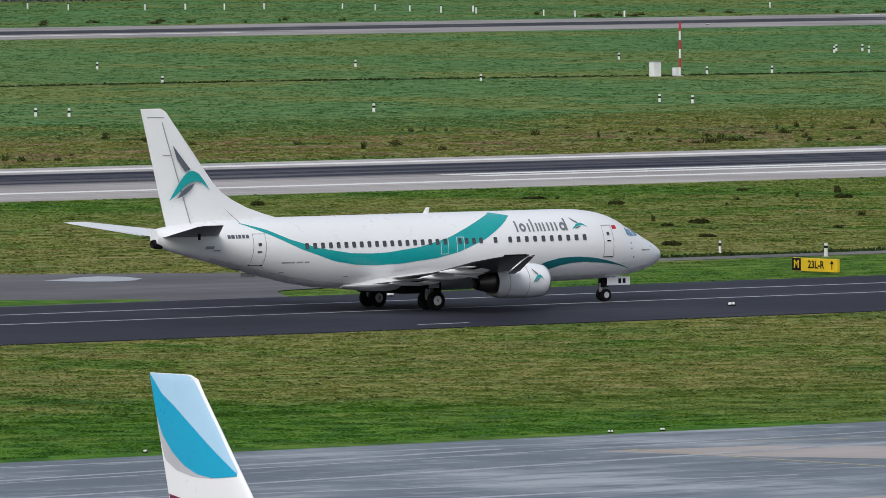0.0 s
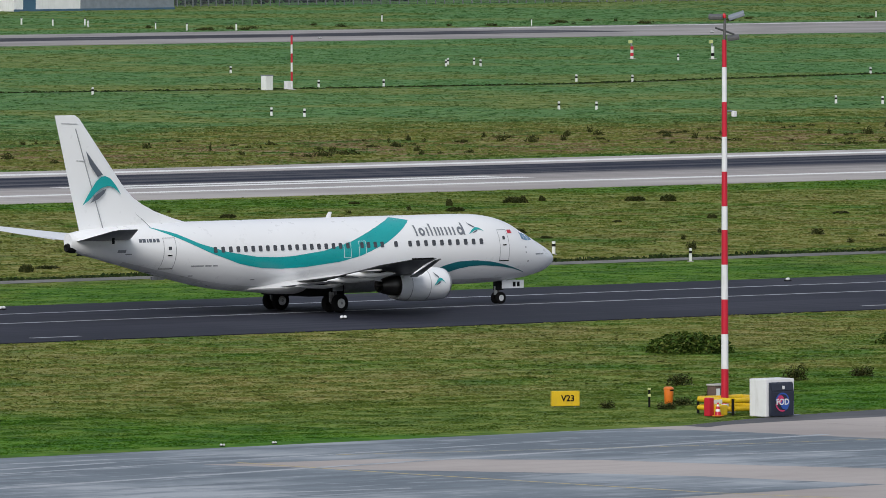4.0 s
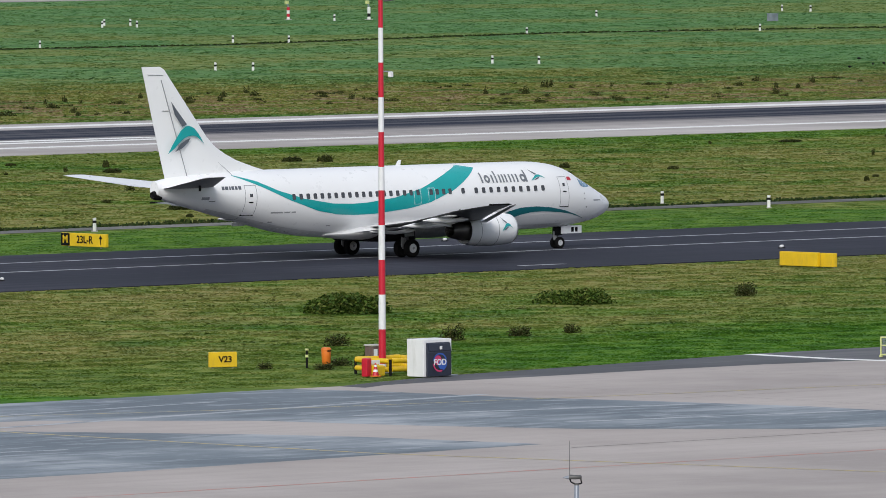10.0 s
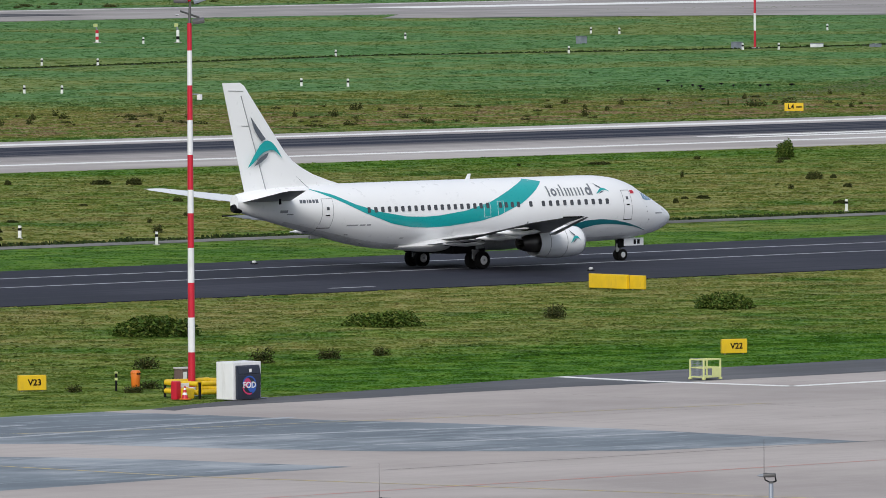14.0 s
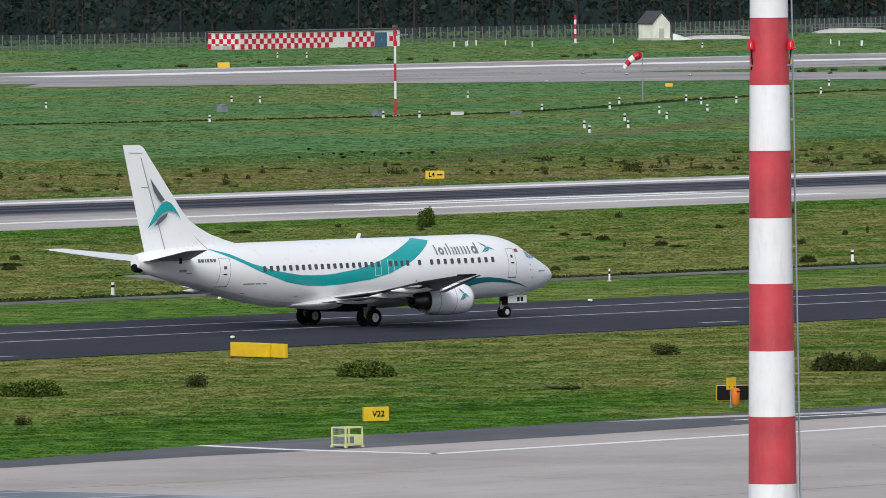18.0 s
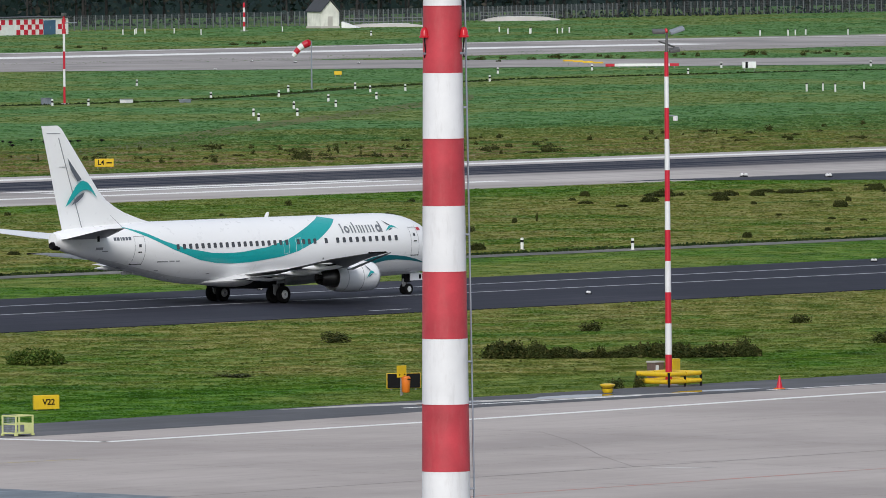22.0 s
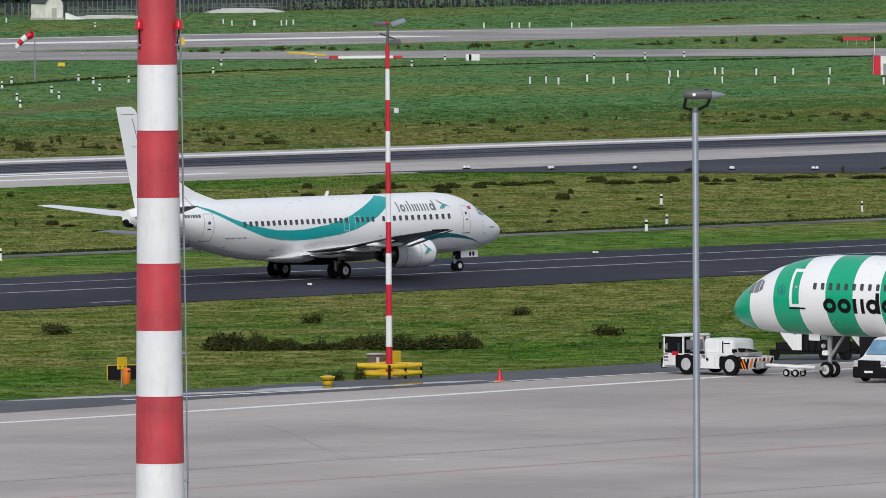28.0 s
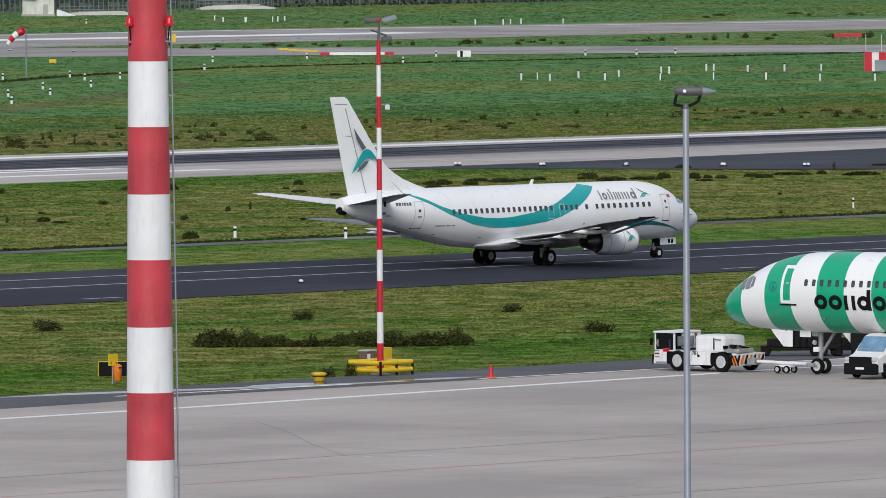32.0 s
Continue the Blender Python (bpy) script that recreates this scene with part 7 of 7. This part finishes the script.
def service_van():
    ob = thing("service_van", (413.5, 343.25, 0.014), 186.0, "white service van with dark bumper parked by the aircraft", "van")
    side = [(3.0, 0.35), (3.05, 0.75), (2.95, 1.05), (2.2, 1.3), (1.35, 2.1), (1.0, 2.2), (0.2, 2.22), (0.08, 2.1), (0.05, 1.0), (-2.9, 1.0), (-2.95, 0.4)]
    rings = []
    for y, k in ((-0.98, 0.94), (-0.9, 1.0), (0.9, 1.0), (0.98, 0.94)):
        rings.append([(x, y * (0.93 if z > 1.5 else 1.0), 0.35 + (z - 0.35) * k) for x, z in side])
    bm = loft(rings)
    bmesh.ops.recalc_face_normals(bm, faces=bm.faces[:])
    part("body", bm, M["box_white"], ob, "white cab body")
    part("bumper", box((2.98, 0, 0.52), (0.3, 1.98, 0.58), 0.1), M["black"], ob, "dark plastic bumper")
    part("grille", box((3.06, 0, 0.95), (0.08, 1.36, 0.36), 0.04), M["black"], ob, "dark grille")
    for s in (-1, 1):
        part("headlight", box((2.98, s * 0.8, 1.0), (0.2, 0.3, 0.22), 0.06), M["silver"], ob, "clear headlight")
        part("side_window", box((0.75, s * 0.93, 1.66), (0.85, 0.03, 0.6), 0.03), M["glass"], ob, "dark side window")
        part("mirror", box((1.5, s * 1.12, 1.45), (0.14, 0.2, 0.34), 0.04), M["black"], ob)
        part("sill", box((0.2, s * 0.96, 0.45), (3.0, 0.05, 0.25), 0.02), M["black"], ob, "dark sill")
        for x in (2.05, -1.9):
            part("wheel_arch", box((x, s * 0.97, 0.5), (0.86, 0.05, 0.62), 0.12), M["black"], ob, "dark wheel arch")
            add_wheel(ob, x, s * 0.9, 0.35, 0.24, "gear_shaded")
        part("number_bar", box((0.7, s * 0.985, 1.14), (0.5, 0.02, 0.18)), M["black"], ob, "dark fleet number bar")
        part("tail_light", box((-2.96, s * 0.85, 0.8), (0.05, 0.14, 0.3)), M["signal_red"], ob)
    part("windscreen", box((1.82, 0, 1.74), (0.05, 1.6, 1.0), 0.02, turn=Matrix.Rotation(radians(-46.7), 4, "Y")), M["sky_tint_glass"], ob, "raked windscreen with sky blue painted into the glass", False)
    part("plate_bar", box((3.14, 0, 0.55), (0.02, 0.5, 0.11)), M["box_white"], ob, "pale plate bar")
    part("flatbed", box((-1.9, 0, 1.06), (2.2, 1.9, 0.1), 0.02), M["brown_panel"], ob, "brown load bed")
    for k in range(4):
        for s in (-1, 1):
            part("stake", rod((-0.9 - 0.68 * k, s * 0.9, 1.1), (-0.9 - 0.68 * k, s * 0.9, 2.15), 0.035), M["black"], ob, "black rack stake")
    for z in (1.45, 1.8, 2.12):
        for s in (-1, 1):
            part("rack_rail", rod((-0.85, s * 0.9, z), (-3.0, s * 0.9, z), 0.03), M["black"], ob)
    part("load", box((-1.9, 0.1, 1.4), (1.9, 1.3, 0.6), 0.1), M["brown_panel"], ob, "dark brown load")
    part("roof_lamp", box((0.7, 0, 2.25), (0.12, 0.3, 0.08), 0.03), M["black"], ob, "small dark roof lamp")


service_van()


def power_cart(x, y, turn, label, wide, panel):
    """A white wedge-shaped housing on a dark wheeled chassis, with a black block for the dark engine bay beside it."""
    ob = thing("ground_power_unit", (x, y, 0.014), turn, label, "ground equipment", "ground carts")
    bm = loft([[(a, b, z) for a, z in ((0.0, 2.25), (0.0, 1.6), (0.14, 1.3), (0.72, 0.52), (1.2, 0.5), (1.2, 2.25))] for b in (-0.7, 0.7)])
    bmesh.ops.recalc_face_normals(bm, faces=bm.faces[:])
    part("housing", bm, M["box_white"], ob, "white wedge-shaped housing")
    for a, z in ((0.45, 1.72), (0.85, 1.35), (0.9, 1.72)):
        part("latch", box((a, -0.71, z), (0.12, 0.03, 0.05), 0.01), M["galv"], ob, "grey latch")
    # solid block, black to fill in the darkness of the bay
    part("engine_bay", box((1.2 + wide / 2, 0, 1.15), (wide, 1.36, 1.4), 0.04), M["black"], ob, "solid black block for the dark inside of the engine bay")
    for k in range(4):
        part("hose", rod((1.24 + wide * k / 4, -0.72, 0.5), (1.3 + wide * k / 4, -0.74, 1.45), 0.045), M["rubber"], ob, "black hose")
    part("gauge_box", box((1.2 + wide * 0.6, -0.71, 1.2), (0.3, 0.06, 0.22), 0.02), M["gear_grey"], ob, "grey gauge box")
    if panel:
        part("panel", box((1.42, 0, 1.95), (0.4, 1.3, 0.55), 0.03), M[panel], ob, "green top panel")
        part("panel", box((1.85, 0, 1.9), (0.4, 1.3, 0.45), 0.03), M["box_white"], ob, "white top panel")
    part("chassis", box((0.4 + wide / 2, 0, 0.42), (1.8 + wide, 1.2, 0.26), 0.04), M["black"], ob, "black chassis")
    part("tool_tray", box((0.9 + wide / 2, 0, 0.62), (1.0 + wide, 1.3, 0.3), 0.04), M["black"], ob, "black tray of hoses")
    part("battery_box", box((0.15, -0.3, 0.72), (0.6, 0.7, 0.4), 0.04), M["black"], ob, "black battery box")
    for a in (-0.2, 1.0 + wide):
        for q in (-0.62, 0.62):
            add_wheel(ob, a, q, 0.26, 0.18, "black")


def dark_cart(x, y, turn, w, h, label):
    ob = thing("ground_cart", (x, y, 0.014), turn, label, "ground equipment", "ground carts")
    part("body", box((0, 0, 0.36 + h / 2), (w, 1.3, h), 0.06), M["black"], ob, "black body")
    part("lid", box((0, 0, h + 0.4), (w * 0.94, 1.2, 0.08), 0.03), M["black"], ob, "black lid")
    for k in range(3):
        part("grille", box((0, -0.66, 0.7 + 0.22 * k), (w * 0.7, 0.03, 0.07), 0.01), M["black"], ob, "black grille slot")
    part("plate", box((-w * 0.2, -0.665, h * 0.95), (w * 0.35, 0.02, 0.16)), M["box_white"], ob, "pale data plate")
    for a in (-w * 0.36, w * 0.36):
        for q in (-0.6, 0.6):
            add_wheel(ob, a, q, 0.22, 0.16, "black")


power_cart(427.9, 363.7, -50, "white ground power unit with green panel under the aircraft", 1.35, "green_paint")
dark_cart(429.8, 361.1, -50, 1.1, 1.45, "black ground cart behind the nose gear")
power_cart(430.2, 360.9, -50, "white ground power unit beside the dark cart", 0.9, None)
dark_cart(429.8, 358.6, -50, 1.8, 1.5, "black ground cart beside the white unit")

# ---- far buildings, wind sock, fence and forest ----
def wind_sock():
    ob = thing("wind_sock", (982.0, 960.0, -0.05), 0, "drooping red and white wind sock on a slim pole", "wind sock")
    part("pole", lathe([(0, 0.12), (6.0, 0.07), (6.2, 0.05)], 10, "Z"), M["galv"], ob, "slim grey pole", True)
    part("hoop", lathe([(-0.04, 0.42), (0.04, 0.46), (0.04, 0.42)], 18, "X", centre=(-0.3, 0.3, 5.9)), M["signal_red"], ob)
    pts = [Vector((-0.3, 0.3, 5.9)), Vector((-0.75, 0.75, 5.6)), Vector((-1.15, 1.15, 5.15)), Vector((-1.45, 1.45, 4.65)), Vector((-1.65, 1.65, 4.2))]
    for k, (p, q) in enumerate(zip(pts, pts[1:])):
        part("sock_band", rod(p, q, 0.5 - 0.06 * k, 0.45 - 0.06 * k, 16), M["signal_red"] if k % 2 == 0 else M["box_white"], ob, "red cloth band" if k % 2 == 0 else "white cloth band", True)


wind_sock()


def checker_hut():
    ob = thing("equipment_hut", (1309.0, 1380.0, -0.05), 0, "long low hut with red and white checkered walls", "hut")
    L, W, H = 40.0, 8.0, 3.0
    part("wall", box((L / 2, W / 2, H / 2), (L, W, H), 0.05), M["post_white"], ob, "white painted wall")
    part("roof", box((L / 2, W / 2, H + 0.14), (L + 0.6, W + 0.6, 0.22), 0.05), M["roof_slate"], ob, "dark flat roof edge")
    sq = mesh_of("checker_panel", box((0, 0, 0), (0.94, 0.06, 0.91), 0.01), M["signal_red"])
    for k in range(41):
        for j in range(3):
            if (k + j) % 2 == 0 and not (36 <= k <= 38) and not (24 <= k <= 27 and j < 2):
                share("checker_panel", sq, ob, pose(0.8 + 0.95 * k, -0.03, 0.52 + 0.92 * j))
    for k in range(8):
        for j in range(3):
            if (k + j) % 2:
                share("checker_panel", sq, ob, pose(-0.03, 0.6 + 1.0 * k, 0.52 + 0.92 * j, 0, 0, 90))
    d = part("door", box((35.2, -0.05, 1.3), (3.0, 0.08, 2.6), 0.02), M["hut_blue"], ob, "blue double door")
    part("handle", box((35.3, -0.11, 1.3), (0.1, 0.06, 0.5)), M["galv"], d)
    part("step", box((-1.5, 3, 0.35), (2.2, 3.0, 0.7), 0.05), M["earth_pale"], ob, "pale step block")


checker_hut()


def gable_house():
    ob = thing("pump_house", (1418.5, 1384.0, -0.05), -14, "small cream gabled house with dark slate roof", "house")
    w, d, e, r = 3.8, 5.0, 3.2, 5.2
    bm = loft([[(x, y, z) for x, z in ((0, 0), (w, 0), (w, e), (w / 2, r - 0.1), (0, e))] for y in (0, d)])
    bmesh.ops.recalc_face_normals(bm, faces=bm.faces[:])
    part("wall", bm, M["render_cream"], ob, "cream rendered wall")
    for s in (-1, 1):
        a = math.atan2(r - e, w / 2)
        part("roof", box((w / 2 + s * (w / 4 + 0.12), d / 2, (e + r) / 2 + 0.05), (w / 2 / math.cos(a) + 0.5, d + 0.6, 0.14), 0.0, turn=Matrix.Rotation(s * a, 4, "Y")), M["roof_slate"], ob, "dark slate roof pitch")
    part("door", box((w / 2, -0.04, 1.1), (1.0, 0.06, 2.2), 0.02), M["earth_pale"], ob, "pale door")
    win = part("window", box((w + 0.03, 2.2, 2.0), (0.06, 0.9, 0.9), 0.02), M["glass"], ob, "small dark window")
    part("sill", box((w + 0.08, 2.2, 1.5), (0.16, 1.1, 0.08)), M["earth_pale"], win)
    part("plinth", box((w / 2, d / 2, 0.2), (w + 0.3, d + 0.3, 0.4), 0.03), M["earth_pale"], ob, "pale plinth")
    part("ramp", loft([[(w + 0.2, -0.6, 0), (w + 2.6, -2.6, 0), (w + 2.6, -2.6, 0.05), (w + 0.2, -0.6, 1.2)], [(w + 1.4, 0.6, 0), (w + 3.8, -1.6, 0), (w + 3.8, -1.6, 0.05), (w + 1.4, 0.6, 1.2)]]), M["box_white"], ob, "white stair ramp")


gable_house()
ob = thing("hangar", (1086.0, 1416.0, -0.05), 0, "long pale grey low hangar by the fence", "building")
part("wall", box((17, 6, 2.2), (34, 12, 4.4), 0.05), M["box_white"], ob, "pale wall")
part("wall_panel", box((24, -0.04, 2.1), (20, 0.06, 4.0), 0.02), M["galv"], ob, "grey cladding")
part("door", box((3.2, -0.06, 1.6), (2.6, 0.08, 3.2), 0.02), M["hut_blue"], ob, "dark blue door")
part("plinth", box((17, -0.08, 0.15), (34.2, 0.1, 0.4)), M["hut_blue"], ob, "dark plinth")
part("roof", box((17, 6, 4.5), (34.8, 12.8, 0.25), 0.05), M["galv"], ob, "grey roof edge")


def shelter():
    ob = thing("beacon_hut", (1058.2, 883.4, -0.05), -47, "small red and white striped equipment cabin", "hut")
    part("wall", box((2.6, 1.3, 1.25), (5.2, 2.6, 2.5), 0.05), M["box_white"], ob, "white cabin wall")
    for k in range(3):
        part("wall_panel", box((0.45 + 1.8 * k, -0.04, 1.25 if k != 1 else 1.9), (0.9, 0.06, 2.5 if k != 1 else 1.1), 0.01), M["signal_red"], ob, "red wall panel")
    part("wall_panel", box((-0.04, 1.3, 1.4), (0.06, 1.0, 2.7), 0.01), M["signal_red"], ob, "red wall panel")
    part("roof", box((2.6, 1.3, 2.55), (5.4, 2.8, 0.12), 0.03), M["galv"], ob, "grey roof")
    part("hatch", box((2.2, -0.05, 0.75), (1.9, 0.06, 1.4), 0.02), M["galv"], ob, "grey hatch")
    for k in range(3):
        part("aerial", rod((0.2 + 2.0 * k, 1.3, 2.6), (0.2 + 2.0 * k, 1.3, 4.8), 0.035), M["post_white"], ob, "thin white aerial")


shelter()
ob = thing("barrier_board", (1111.0, 1027.0, -0.05), -50, "long low red and white barrier board", "barrier")
for k in range(8):
    part("board", box((1.3 * k, 0, 0.45), (1.3, 0.12, 0.4), 0.02), M["signal_red"] if k in (0, 7) else M["box_white"], ob, "red end board" if k in (0, 7) else "white board")
    part("leg", rod((1.3 * k, 0, 0), (1.3 * k, 0, 0.3), 0.06), M["gear_grey"], ob)
ob = thing("barrier_board", (1127.0, 1050.0, -0.05), -62, "low yellow barrier rail", "barrier")
for k in range(4):
    part("board", box((1.5 * k, 0, 0.7 - 0.1 * k), (1.5, 0.12, 0.25), 0.02), M["yellow"], ob, "yellow board")
    part("leg", rod((1.5 * k, 0, 0), (1.5 * k, 0, 0.5), 0.06), M["gear_grey"], ob)
ob = thing("barrier_board", (1239.6, 1040.0, -0.05), -50, "red maintenance barrier in the far field", "barrier")
for k in range(3):
    part("board", box((1.4 * k, 0, 1.1), (1.4, 0.12, 0.5), 0.02), M["signal_red"], ob, "red board")
    part("leg", rod((1.4 * k, 0, 0), (1.4 * k, 0, 0.9), 0.06), M["gear_grey"], ob)
for x, y, w, h in ((1502, 1421, 16, 0.8), (1428, 1386, 16, 0.6)):
    ob = thing("concrete_wall", (x, y, -0.05), -22, "low pale concrete bank by the fence", "wall", "concrete banks")
    bm = loft([[(a, b, z) for b, z in ((0, 0), (3, 0), (2, h * k), (0.6, h * k))] for a, k in ((0, 0.35), (w * 0.15, 0.9), (w * 0.5, 1.0), (w * 0.85, 0.8), (w, 0.3))])
    bmesh.ops.recalc_face_normals(bm, faces=bm.faces[:])
    part("bank", bm, M["earth_pale"], ob)
    part("coping", box((w / 2, 1.3, h + 0.03), (w * 0.6, 1.0, 0.08), 0.02), M["box_white"], ob, "white coping")
    for k in range(9):
        part("rail_post", box((w * k / 8, 2.4, h * 0.3 + 0.8), (0.12, 0.12, 1.6)), M["fence"], ob, "pale railing post")
    for z in (0.9, 1.5):
        part("hand_rail", box((w / 2, 2.4, h * 0.3 + z), (w, 0.1, 0.12)), M["fence"], ob, "pale rail")


def fence():
    ob = thing("fence", (0, 0, -0.05), 0, "tall steel mesh perimeter fence with pale posts", "fence")
    line = [(900, 1425), (1150, 1440), (1300, 1412), (1440, 1412), (1560, 1440), (1980, 1400)]
    posts, wires = bmesh.new(), bmesh.new()
    for (x0, y0), (x1, y1) in zip(line, line[1:]):
        n = int(math.hypot(x1 - x0, y1 - y0) / 1.8)
        for k in range(n):
            x, y = x0 + (x1 - x0) * k / n, y0 + (y1 - y0) * k / n
            box((x, y, 1.4), (0.15, 0.15, 2.8), 0, posts)
        for j in range(9):
            rod((x0, y0, 0.15 + 0.33 * j), (x1, y1, 0.15 + 0.33 * j), 0.018, None, 4, wires)
        m = int(math.hypot(x1 - x0, y1 - y0) / 0.2)
        for k in range(m):
            x, y = x0 + (x1 - x0) * k / m, y0 + (y1 - y0) * k / m
            wires.faces.new([wires.verts.new(p) for p in ((x - 0.03, y, 0.1), (x + 0.03, y, 0.1), (x + 0.03, y, 2.7), (x - 0.03, y, 2.7))])
    tagged(part("fencing", posts, M["fence"], ob, "pale steel fence posts"), kind="stuff")
    tagged(part("wire_mesh", wires, M["fence_wire"], ob, "dark horizontal wires"), kind="stuff")


fence()


def woods():
    """Mixed autumn forest: trunks, limbs and crowns of many leaf clumps, three rows deep, with undergrowth."""
    r = np.random.default_rng(11)
    leaf_pts, sizes = [], []
    trunks = bmesh.new()
    for row, (dy, step) in enumerate(((0, 7.5), (9, 7.5), (20, 9), (34, 10))):
        x = 930.0
        while x < 2060:
            x += step * r.uniform(0.6, 1.4)
            y = 1462 + dy + 20 * math.sin(x * 0.011) + r.uniform(-4, 4)
            h = r.uniform(16, 24)
            rod((x, y, -0.1), (x + r.uniform(-0.4, 0.4), y, h * 0.8), r.uniform(0.2, 0.38), 0.08, 5, trunks, False)
            for _ in range(3):
                z = r.uniform(2.5, 9)
                a = r.uniform(0, 6.28)
                rod((x, y, z), (x + 2.4 * math.cos(a), y + 2.4 * math.sin(a), z + 1.6), 0.1, 0.03, 4, trunks, False)
            low = 0.8 if row == 0 and r.random() < 0.5 else r.uniform(1.5, 4.0)
            n = 190 if row < 2 else 110
            u = r.uniform(0, 1, n) ** 0.85
            rad = (2.0 + 2.2 * np.sin(np.pi * np.clip(u * 0.9 + 0.1, 0, 1))) * np.sqrt(r.uniform(0.25, 1, n)) * r.uniform(0.8, 1.2)
            a = r.uniform(0, 2 * np.pi, n)
            leaf_pts.append(np.stack([x + rad * np.cos(a), y + rad * np.sin(a), low + (h - low) * u], 1))
            sizes.append(r.uniform(0.4, 0.95, n))
    n = 5200
    ux = r.uniform(930, 2060, n)
    leaf_pts.append(np.stack([ux, 1454 + 20 * np.sin(ux * 0.011) + r.uniform(-4, 6, n), r.uniform(0, 1, n) ** 1.6 * (1.6 + 1.2 * np.sin(ux * 0.31) + np.sin(ux * 0.83))], 1))
    sizes.append(r.uniform(0.3, 0.6, n))
    p, s = np.concatenate(leaf_pts), np.concatenate(sizes)[:, None]
    n = len(p)
    a, b = r.normal(size=(n, 3)), r.normal(size=(n, 3))
    a /= np.linalg.norm(a, axis=1)[:, None]
    b -= a * (a * b).sum(1)[:, None]
    b /= np.linalg.norm(b, axis=1)[:, None]
    v = np.stack([p - a * s, p - b * s * 0.6, p + a * s, p + b * s * 0.6], 1).reshape(-1, 3)
    me = bpy.data.meshes.new("leaves")
    me.from_pydata(v.tolist(), [], np.arange(4 * n).reshape(-1, 4).tolist())
    me.materials.append(M["forest"])
    ob = tagged(new("forest", mesh_of("forest", trunks, M["bark"])), "dark mixed autumn forest behind the fence", "forest", "", "stuff")
    lv = new("leaves", me)
    lv.parent = ob
    tagged(lv, "dark green and russet leaves with haze blue mixed in", "", "", "stuff")
    bank = bmesh.new()
    loft([[(x, 1530, -0.1), (x, 1531 + 3 * math.sin(x * 0.05), 15 + 3 * math.sin(x * 0.037)), (x, 1560, -0.1)] for x in range(700, 2500, 12)], bank, closed=False, cap0=False, cap1=False)
    tagged(part("thicket", bank, M["forest"], ob, "dark thicket deep in the wood"), kind="stuff")


woods()

# a flock of dark birds feeding on the grass behind the runway
bird = thing("bird", (0, 0, 0), 0, "dark crow standing on the mown grass", "bird", "birds")
part("body", lathe([(-0.26, 0.015), (-0.16, 0.07), (0.0, 0.11), (0.12, 0.09), (0.2, 0.05), (0.24, 0.06), (0.3, 0.05), (0.34, 0.02), (0.4, 0.004)], 10, "X", centre=(0, 0, 0.24)), M["black"], bird, "black feathered body", True)
for s in (-1, 1):
    part("wing", loft([[(0.12, 0.09 * s, 0.28), (0.0, 0.1 * s, 0.2), (0.0, 0.115 * s, 0.28)], [(-0.3, 0.03 * s, 0.22), (-0.3, 0.03 * s, 0.2), (-0.3, 0.045 * s, 0.22)]]), M["black"], bird, "folded black wing")
    part("leg", rod((0.02, 0.04 * s, 0.0), (0.0, 0.04 * s, 0.18), 0.014, None, 6), M["black"], bird)
place(bird, [(767.3, 798.6), (751.4, 780.0), (754.8, 781.9), (752.5, 778.4), (743.8, 769.1), (760.6, 783.7), (755.8, 777.0), (758.0, 775.4), (759.8, 776.1), (762.6, 775.5), (741.3, 772.9)], -0.05)


# ---- motion of the taxiing airliner: a steady 5.13 m/s along the taxiway ----
def motions():
    speed, x0 = 5.131, 373.4
    walk(AIRLINER, [(t, pose(x0 + speed * t, 463.42, 0.014)) for t in range(0, 33, 2)])
    for wheel, x, y, r in WHEELS:
        walk(wheel, [(k / 10, pose(x, y, r, 0, math.degrees(speed * k / 10 / r) % 360.0, 0)) for k in range(321)])


motions()
